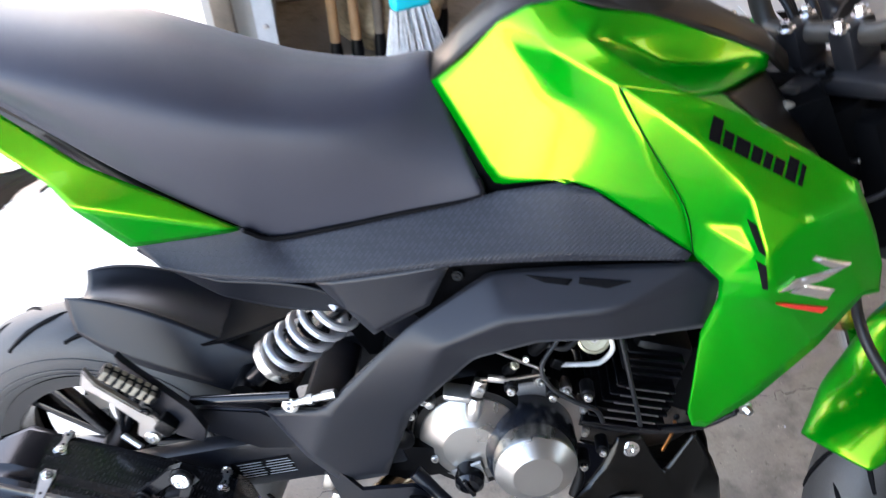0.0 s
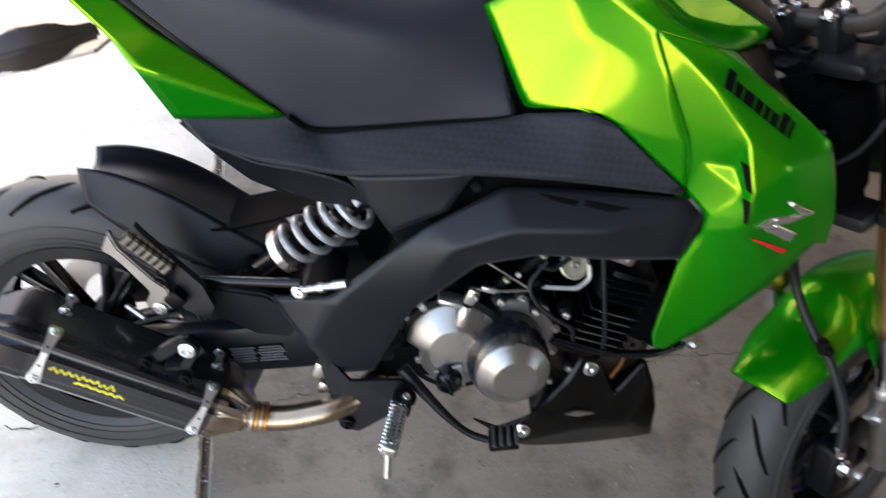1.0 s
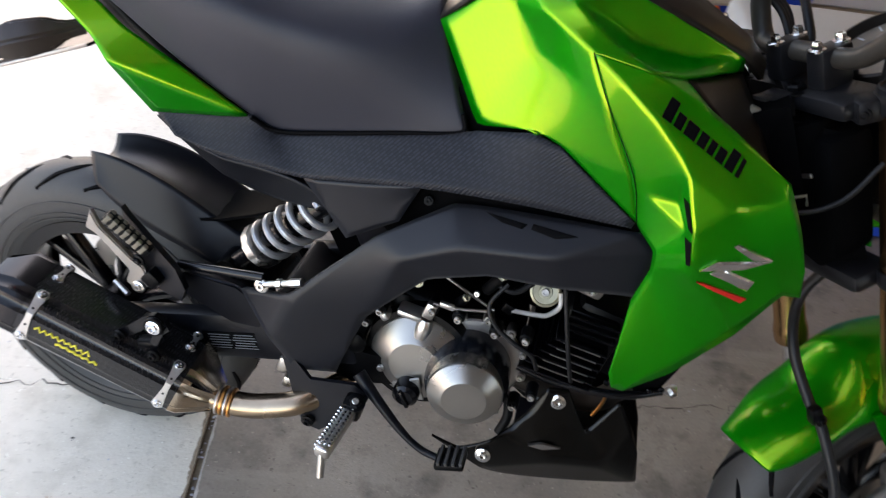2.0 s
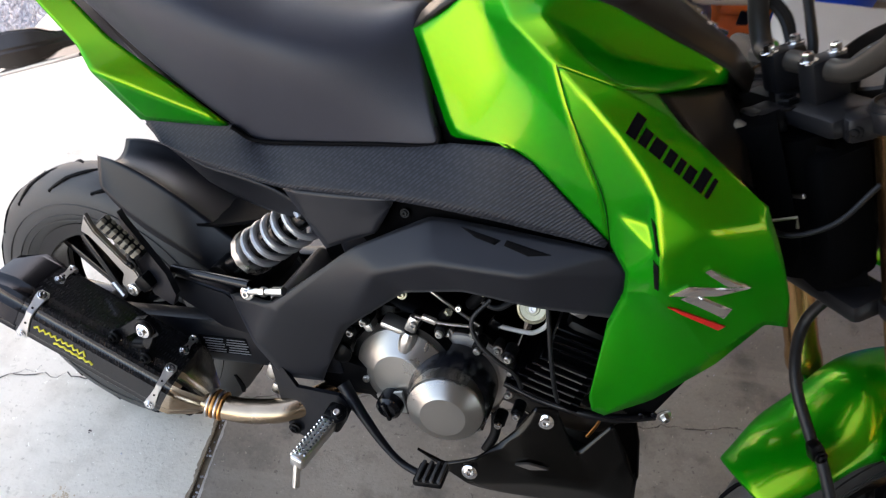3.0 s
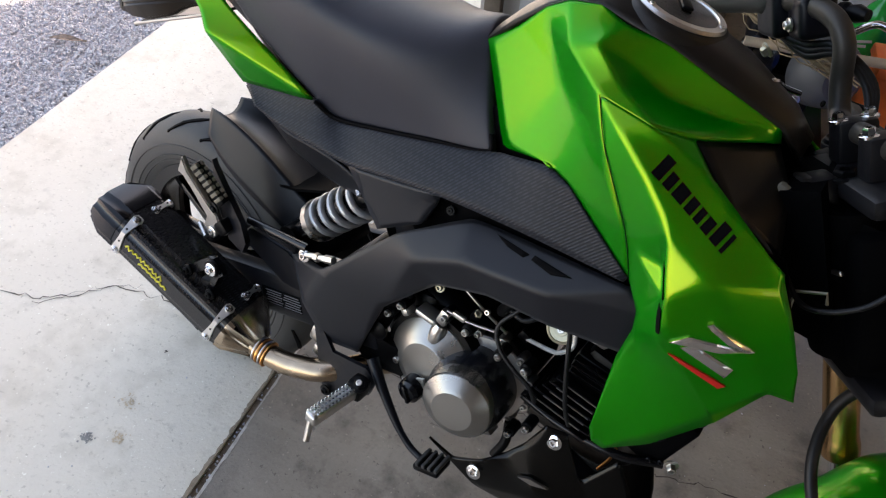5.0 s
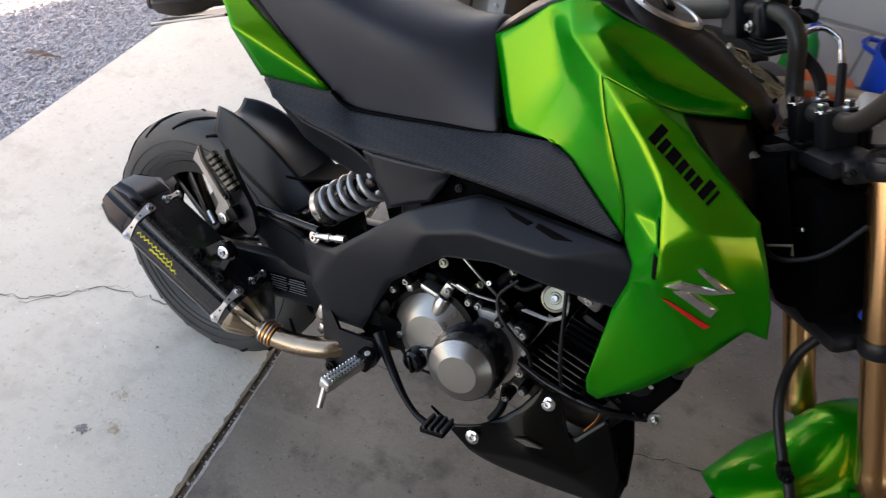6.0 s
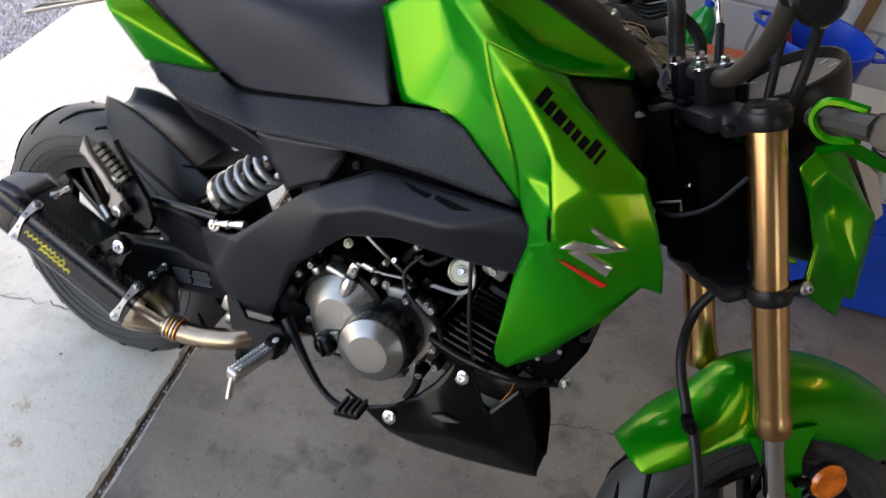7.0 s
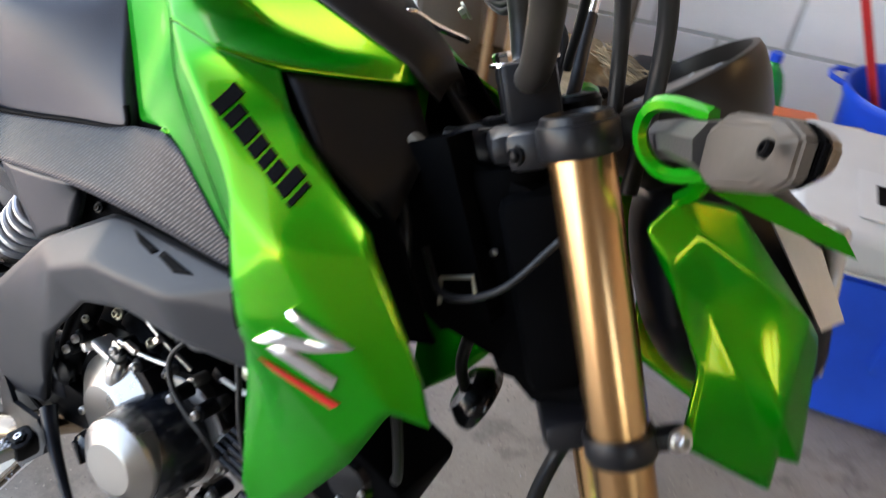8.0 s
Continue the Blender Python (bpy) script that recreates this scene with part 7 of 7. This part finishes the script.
def rear_lights():
    """Rear indicators on stalks, tail lamp and plate holder."""
    for s in (-1, 1):
        root, tip = Vector((0.060, s * 0.098, 0.735)), Vector((-0.030, s * 0.152, 0.705))
        m, d = along(root, tip), (tip - root).length
        rings = []
        for t, a, b in ((0, 0.010, 0.010), (0.024, 0.012, 0.012), (0.040, 0.022, 0.021), (0.074, 0.025, 0.025), (d - 0.006, 0.018, 0.017), (d, 0.011, 0.010)):
            rings.append([m @ Vector((a * math.cos(q), b * math.sin(q), t)) for q in [math.pi * k / 3 + 0.3 for k in range(6)]])
        body = bmesh.new()
        vs = [[body.verts.new(p) for p in r] for r in rings]
        for p, q in zip(vs, vs[1:]):
            for k in range(6):
                body.faces.new((p[k], p[(k + 1) % 6], q[(k + 1) % 6], q[k]))
        body.faces.new(vs[0][::-1])
        body.faces.new(vs[-1])
        bmesh.ops.bevel(body, geom=list(body.edges), offset=0.003, segments=2, affect="EDGES")
        ob = part("rear_indicator", body, DARKBROWN, bike, "dark brown rear indicator on a stalk")
        part("lens", turned([(0.0005, 0.001), (0.010, 0.0), (0.009, 0.004), (0.0005, 0.005)], along(tip, tip + (tip - root)), 16), SMOKE, ob)
    holder = part("plate_holder", slab([(-0.101, -0.089, 0.637), (-0.070, -0.089, 0.659), (0.052, -0.089, 0.709), (0.052, 0.089, 0.709), (-0.070, 0.089, 0.659), (-0.101, 0.089, 0.637)], 0.004, (0.3, 0, -1)), CLAMPGREY, bike, "grey plate under the tail")
    part("rim", rod([(-0.099, -0.090, 0.6385), (0.052, -0.090, 0.7075)], 0.0022), CAST, holder)
    part("tail_lamp", boxed((0.05, 0.11, 0.05), pose(-0.125, 0, 0.85, 0, -20, 0), 0.012, 3), RED, bike, "red tail lamp")


rear_lights()


def side_stand():
    ob = part("side_stand", rod([(0.43, 0.10, 0.30), (0.42, 0.15, 0.17), (0.41, 0.205, 0.055)], 0.010), DARKMETAL, bike, "black side stand on the left side")
    part("foot", boxed((0.06, 0.035, 0.006), pose(0.405, 0.215, 0.053, 13, 0, 0), 0.002), DARKMETAL, ob)


side_stand()


# ---- other things in the garage ----
def cooler():
    """A chest cooler with a blue body, a white lid and side handle."""
    t = thing("cooler", "blue chest cooler with a white lid on the garage floor", "cooler", at=Matrix.Translation((1.01, 0.875, 0)) @ Matrix.Rotation(math.atan2(GX.y, GX.x), 4, "Z"))
    w, d, h = 0.66, 0.36, 0.335
    bm = bmesh.new()
    lo = [(0.02, 0.012), (w - 0.02, 0.012), (w - 0.02, d - 0.012), (0.02, d - 0.012)]
    hi = [(0, 0), (w, 0), (w, d), (0, d)]
    a = [bm.verts.new((x, y, 0)) for x, y in lo]
    b = [bm.verts.new((x, y, h)) for x, y in hi]
    bm.faces.new(a[::-1])
    bm.faces.new(b)
    for i in range(4):
        j = (i + 1) % 4
        bm.faces.new((a[i], a[j], b[j], b[i]))
    bmesh.ops.bevel(bm, geom=list(bm.edges), offset=0.014, segments=3, affect="EDGES")
    body = part("body", bm, BLUE, t)
    part("recess", boxed((0.26, 0.006, 0.10), pose(w / 2, 0.001, 0.20), 0.002), BLUE, body)
    lid = part("lid", boxed((w + 0.02, d + 0.02, 0.075), pose(w / 2, d / 2, h + 0.041), 0.018, 3), WHITEPLASTIC, t, "white lid")
    part("rim", boxed((w + 0.006, d + 0.006, 0.006), pose(w / 2, d / 2, h + 0.001), 0.002), WHITEPLASTIC, lid)
    part("handle", rod([(w + 0.012, 0.09, 0.30), (w + 0.03, 0.09, 0.27), (w + 0.03, d - 0.09, 0.27), (w + 0.012, d - 0.09, 0.30)], 0.010), WHITEPLASTIC, t)
    return t


cooler()


def number_sign():
    """A flat white plate lying on the cooler, with plain bars where its writing is."""
    rotation = Matrix.Rotation(math.atan2(GX.y, GX.x), 4, "Z")
    t = thing("sign_plate", "white plate with dark printed characters lying on the cooler lid", "sign plate", at=Matrix.Translation((1.085, 0.935, 0.4155)) @ rotation)
    part("sheet", boxed((0.30, 0.155, 0.002), pose(0.15, 0.075, 0.001), 0.0006), WHITEPLASTIC, t)
    bars = [0.030, 0.070, 0.110, 0.160, 0.200, 0.240]
    for x in bars:
        part("character_bar", boxed((0.026, 0.062, 0.0008), pose(x + 0.01, 0.078, 0.0026, 0, 0, 0)), INK, t)
    part("print_line", boxed((0.12, 0.006, 0.0008), pose(0.15, 0.135, 0.0026)), PALE, t)
    part("print_line", boxed((0.09, 0.006, 0.0008), pose(0.15, 0.020, 0.0026)), PALE, t)
    return t


number_sign()


def black_case():
    """A small black soft case with a strap, on the cooler."""
    m = Matrix.Translation((1.30, 0.995, 0.4135)) @ Matrix.Rotation(0.25, 4, "Z")
    t = thing("tool_case", "small black soft case resting on the cooler lid", "case", at=m)
    part("body", boxed((0.16, 0.09, 0.05), pose(0, 0.06, 0.026), 0.016, 3), BLACKPLASTIC, t)
    part("strap", rod([(-0.07, 0.02, 0.03), (-0.09, -0.01, 0.012), (-0.03, -0.03, 0.008), (0.03, 0.0, 0.02)], 0.005), HOSE, t)
    return t


black_case()


def bucket():
    """An open plastic bucket with a rolled rim and ears."""
    t = thing("bucket", "open blue plastic bucket standing on the garage floor", "bucket", at=Matrix.Translation((1.075, 1.70, 0)))
    prof = [(0.0, 0.004), (0.115, 0.004), (0.118, 0.0), (0.122, 0.01), (0.150, 0.31), (0.158, 0.312), (0.160, 0.325), (0.156, 0.335), (0.148, 0.333), (0.144, 0.32), (0.116, 0.014), (0.0, 0.014)]
    bm = bmesh.new()
    lathe(bm, prof[1:-1], n=40, close=True)
    part("body", bm, BLUE, t)
    for s in (-1, 1):
        part("handle", tube(bmesh.new(), [Vector((s * 0.155, -0.045, 0.325)), Vector((s * 0.185, -0.03, 0.328)), Vector((s * 0.192, 0, 0.328)), Vector((s * 0.185, 0.03, 0.328)), Vector((s * 0.155, 0.045, 0.325))], 0.007, 10), BLUE, t)
    return t


bucket()


def mop():
    """A mop: a red pole with a socket and strands, standing in the bucket."""
    t = thing("mop", "red-handled mop standing in the blue bucket", "mop")
    foot, top = Vector((1.095, 1.70, 0.09)), Vector((0.545, 1.72, 1.20))
    part("pole", rod([foot, top], 0.0105), REDPAINT, t)
    part("socket", turned([(0.016, 0), (0.022, 0.03), (0.014, 0.08)], along(foot, top) @ pose(0, 0, -0.01), 16), WHITEPLASTIC, t)
    bm = bmesh.new()
    rng = random.Random(2)
    for i in range(26):
        a = i * 2.4
        r = rng.uniform(0.04, 0.09)
        tube(bm, smooth_path([foot, foot + Vector((r * 0.6 * math.cos(a), r * 0.6 * math.sin(a), -0.02)), foot + Vector((r * math.cos(a), r * math.sin(a), -0.066))], 3), 0.004, 5)
    part("mop_head", bm, BRISTLE, t)
    return t


mop()


def bottle(place):
    """A large ribbed drinks bottle with a blue cap and pale printed bars."""
    t = thing("bottle", "green plastic drinks bottle with a blue cap on the garage floor", "bottle", at=Matrix.Translation(place))
    prof = [(0.046, 0.0), (0.052, 0.006), (0.053, 0.03), (0.050, 0.045), (0.053, 0.06), (0.053, 0.19), (0.050, 0.205), (0.047, 0.225), (0.034, 0.262), (0.018, 0.285), (0.014, 0.292), (0.014, 0.300)]
    part("body", turned(prof, n=28), BOTTLEGREEN, t)
    part("cap", turned([(0.0165, 0.298), (0.0165, 0.316), (0.014, 0.319)], n=24), BLUE, t, "blue screw cap")
    for i, z in enumerate((0.125, 0.145, 0.165, 0.182)):
        a = radians(-118 + 9 * i)
        at = Matrix.Rotation(a, 4, "Z") @ pose(0.0535, 0, z, 0, 0, 0)
        part("print_bar", boxed((0.0015, 0.045, 0.008), at @ pose(0, 0, 0, 22, 0, 0), 0.0006), WHITEPLASTIC, t)
    return t


bottle((0.745, 1.735, 0))


def orange_box():
    """A low orange plastic case with a ribbed lid and a latch."""
    t = thing("storage_case", "small orange plastic case on the garage floor", "case", at=Matrix.Translation((0.86, 1.50, 0)) @ Matrix.Rotation(0.35, 4, "Z"))
    part("body", boxed((0.13, 0.12, 0.24), pose(0, 0, 0.12), 0.012, 3), ORANGE, t)
    part("lid", boxed((0.14, 0.13, 0.03), pose(0, 0, 0.253), 0.008, 2), ORANGE, t)
    part("latch", boxed((0.03, 0.008, 0.04), pose(0, -0.066, 0.235), 0.003), BLACKPLASTIC, t)
    return t


orange_box()


def long_pole():
    t = thing("wooden_pole", "bare pale wooden pole lying across stored things", "pole")
    part("shaft", rod([(0.52, 1.25, 0.30), (1.02, 1.40, 0.335)], 0.012), material("bare_pole_wood", (0.42, 0.34, 0.24), 0.7, vary=0.2, scale=12), t)
    return t


long_pole()


def small_engine():
    """A portable engine unit: grey shroud, dark block, hoses and feet."""
    t = thing("engine_unit", "portable engine unit with a grey plastic shroud on the floor", "engine unit", at=Matrix.Translation((0.62, 1.40, 0)) @ Matrix.Rotation(0.3, 4, "Z"))
    part("base", boxed((0.30, 0.24, 0.03), pose(0, 0, 0.035), 0.01), DARKMETAL, t)
    part("block", boxed((0.20, 0.18, 0.16), pose(-0.02, 0.02, 0.13), 0.02), DARKMETAL, t)
    shroud = part("shroud", turned([(0.085, 0), (0.088, 0.03), (0.075, 0.075), (0.045, 0.10)], pose(0.06, -0.06, 0.24, 75, 0, 25), 28), GREYHOUSING, t, "grey plastic shroud")
    for x, z in ((0.03, 0.30), (0.10, 0.30), (0.02, 0.20)):
        bolt("bolt", (x, -0.155, z), (0, -1, 0.2), STEEL, shroud, 0.008, 0.008)
    part("tank", boxed((0.20, 0.14, 0.09), pose(-0.03, 0.04, 0.28), 0.025, 3), BLACKPLASTIC, t)
    part("recoil_cover", turned([(0.05, 0), (0.052, 0.02), (0.035, 0.03)], pose(-0.09, -0.07, 0.25, 80, 0, -10), 24), GLOSSBLACK, t)
    part("cable", rod([(-0.10, -0.05, 0.30), (-0.12, -0.12, 0.26), (-0.05, -0.14, 0.20), (0.02, -0.12, 0.17)], 0.007), HOSE, t)
    part("cable", rod([(-0.02, -0.10, 0.33), (0.05, -0.14, 0.34), (0.12, -0.10, 0.28)], 0.005), HOSE, t)
    for x in (-0.12, 0.12):
        for y in (-0.09, 0.09):
            part("foot", turned([(0.018, 0), (0.018, 0.022)], pose(x, y, 0), 14), RUBBER, t)
    return t


small_engine()


def broom(foot, top, colour, hair, label, head=0.24, neck=0.82, splay=1.35):
    """An upturned or standing broom: pole, block and a tuft of hairs."""
    foot, top = Vector(foot), Vector(top)
    t = thing("broom", label, "broom")
    m = along(top, foot)
    length = (foot - top).length
    part("pole", rod([top, top.lerp(foot, neck - 0.02)], 0.011), colour, t)
    part("block", boxed((head * 0.8, 0.045, 0.05), m @ pose(0, 0, length * neck), 0.014, 3), colour, t)
    rng = random.Random(7)
    bm = bmesh.new()
    for _ in range(260):
        x, y = rng.uniform(-0.5, 0.5) * head * 0.75, rng.uniform(-0.018, 0.018)
        a = m @ Vector((x, y, length * (neck + 0.02)))
        b = m @ Vector((x * splay + rng.gauss(0, 0.006 * splay), y * 2 * splay + rng.gauss(0, 0.006 * splay), length - rng.uniform(0, 0.03)))
        tube(bm, [a, b], 0.0014, 4, False)
    part("bristles", bm, hair, t)
    return t


broom((0.34, 1.20, 0.02), (0.20, 1.45, 1.15), TEAL, BRISTLE, "teal broom with splayed white bristles standing on the floor", 0.13, 0.73, 2.1)


def frayed_rope():
    """A loose hank of tan straw rope lying over the engine unit."""
    t = thing("rope", "frayed tan straw rope lying over the engine unit", "rope")
    rng = random.Random(12)
    bm = bmesh.new()
    for _ in range(60):
        w = [Vector((rng.gauss(0, 0.016), rng.gauss(0, 0.014), rng.gauss(0, 0.010))) for _ in range(5)]
        line = [Vector(p) + d for p, d in zip(((0.48, 1.24, 0.395), (0.55, 1.22, 0.385), (0.62, 1.20, 0.372), (0.69, 1.19, 0.362), (0.76, 1.18, 0.345)), w)]
        tube(bm, smooth_path(line, 3), 0.0017, 5)
    tagged(part("frayed_end", bm, STRAW, t), kind="stuff")
    return t


frayed_rope()


def leaning_handle(foot, top, mat, label, r=0.015):
    t = thing("garden_rake", label, "garden tool", "garden tools by the door")
    foot, top = Vector(foot), Vector(top)
    part("shaft", rod([foot, top], r), mat, t)
    part("ferrule", turned([(r * 1.15, 0), (r * 1.25, 0.06), (r * 1.05, 0.09)], along(foot, top) @ pose(0, 0, 0.02), 16), DARKMETAL, t)
    return t


for i, (fx, fy, tx, ty) in enumerate(((0.13, 1.42, 0.06, 1.64), (0.19, 1.46, 0.14, 1.66), (0.07, 1.40, 0.02, 1.60), (0.36, 1.62, 0.36, 1.80))):
    leaning_handle((fx, fy, 0.0), (tx, ty, 1.2), TIMBER if i % 2 == 0 else OLDWOOD, "long wooden tool handle leaning in the garage corner")


def bag():
    """A slumped brown sack behind the tools."""
    bm = bmesh.new()
    bmesh.ops.create_icosphere(bm, subdivisions=4, radius=1)
    for v in bm.verts:
        n = noise.noise(v.co * 1.8) * 0.25 + noise.noise(v.co * 5) * 0.06
        v.co *= 1 + n
        v.co = Vector((v.co.x * 0.17, v.co.y * 0.13, max(-0.9, v.co.z) * 0.13 + 0.117))
    ob = part("sack", bm, FIBRE)
    ob.matrix_world = Matrix.Translation((0.20, 1.62, 0))
    return tagged(ob, "slumped brown fabric sack on the garage floor", "sack")


bag()


def shelf_board():
    t = thing("wooden_board", "varnished wooden board leaning on the block wall", "board", at=SITE @ pose(2.02, FAR - 0.02, 0.55))
    part("face", boxed((1.3, 0.02, 0.5), pose(0, 0, 0.40), 0.003), TIMBER, t)
    part("batten", boxed((0.05, 0.018, 0.45), pose(-0.55, -0.0195, 0.38), 0.003), TIMBER, t)
    for x in (-0.5, 0.5):
        part("leg", boxed((0.04, 0.018, 0.71), pose(x, 0, -0.194), 0.003), TIMBER, t)
    return t


shelf_board()


def parked_car():
    """A white car in the sunlit yard, seen through the opening."""
    t = thing("car", "white car parked on the sunlit gravel yard", "car", at=SITE @ pose(-4.2, 4.6, -0.03, 0, 0, 100))
    prof = [(-2.0, 0.35), (-2.05, 0.62), (-1.9, 0.82), (-1.0, 0.95), (-0.45, 1.38), (0.9, 1.42), (1.55, 1.0), (2.0, 0.92), (2.08, 0.55), (1.98, 0.32)]
    bm = bmesh.new()
    sides = [[bm.verts.new((x, y * (0.78 if z > 1.1 else 0.92), z)) for x, z in prof] for y in (-0.9, 0.9)]
    bm.faces.new(sides[0])
    bm.faces.new(sides[1][::-1])
    for i in range(len(prof)):
        j = (i + 1) % len(prof)
        bm.faces.new((sides[0][i], sides[1][i], sides[1][j], sides[0][j]))
    bmesh.ops.recalc_face_normals(bm, faces=bm.faces)
    bmesh.ops.bevel(bm, geom=list(bm.edges), offset=0.06, segments=3, affect="EDGES")
    part("body", bm, material("white_car_paint", (0.75, 0.75, 0.74), 0.25, coat=1.0, vary=0.03), t)
    for x in (-1.3, 1.3):
        for s in (-1, 1):
            wheel = part("wheel", turned([(0.20, -0.09), (0.31, -0.10), (0.33, -0.06), (0.33, 0.06), (0.31, 0.10), (0.20, 0.09)], pose(x, s * 0.80, 0.33, 90, 0, 0), 28), RUBBER, t)
            part("rim", turned([(0.05, -0.11), (0.20, -0.095), (0.20, 0.095), (0.05, 0.11)], pose(x, s * 0.80, 0.33, 90, 0, 0), 20), STEEL, wheel)
    for s in (-1, 1):
        part("side_window", slab([(-0.75, s * 0.80, 1.0), (-0.4, s * 0.735, 1.32), (0.85, s * 0.735, 1.35), (1.25, s * 0.80, 1.03)], 0.01, (0, s, 0)), GLOSSBLACK, t)
    return t


parked_car()


# ---- pieces of the wall ----
def blocks():
    """Painted blocks of the far wall, in running bond, proud of the joints."""
    full = boxed((0.386, 0.012, 0.186), Matrix(), 0.003, 1)
    first = bpy.data.meshes.new("block")
    full.to_mesh(first)
    full.free()
    first.materials.append(BLOCKPAINT)
    for row in range(12):
        for k in range(13):
            a = 0.12 + k * 0.40 + (0.20 if row % 2 else 0.0)
            if a > 4.9:
                continue
            ob = new("block", first)
            ob.parent = wall_far
            ob.matrix_world = SITE @ pose(a + 0.09, FAR + 0.0075, 0.10 + row * 0.2)


blocks()
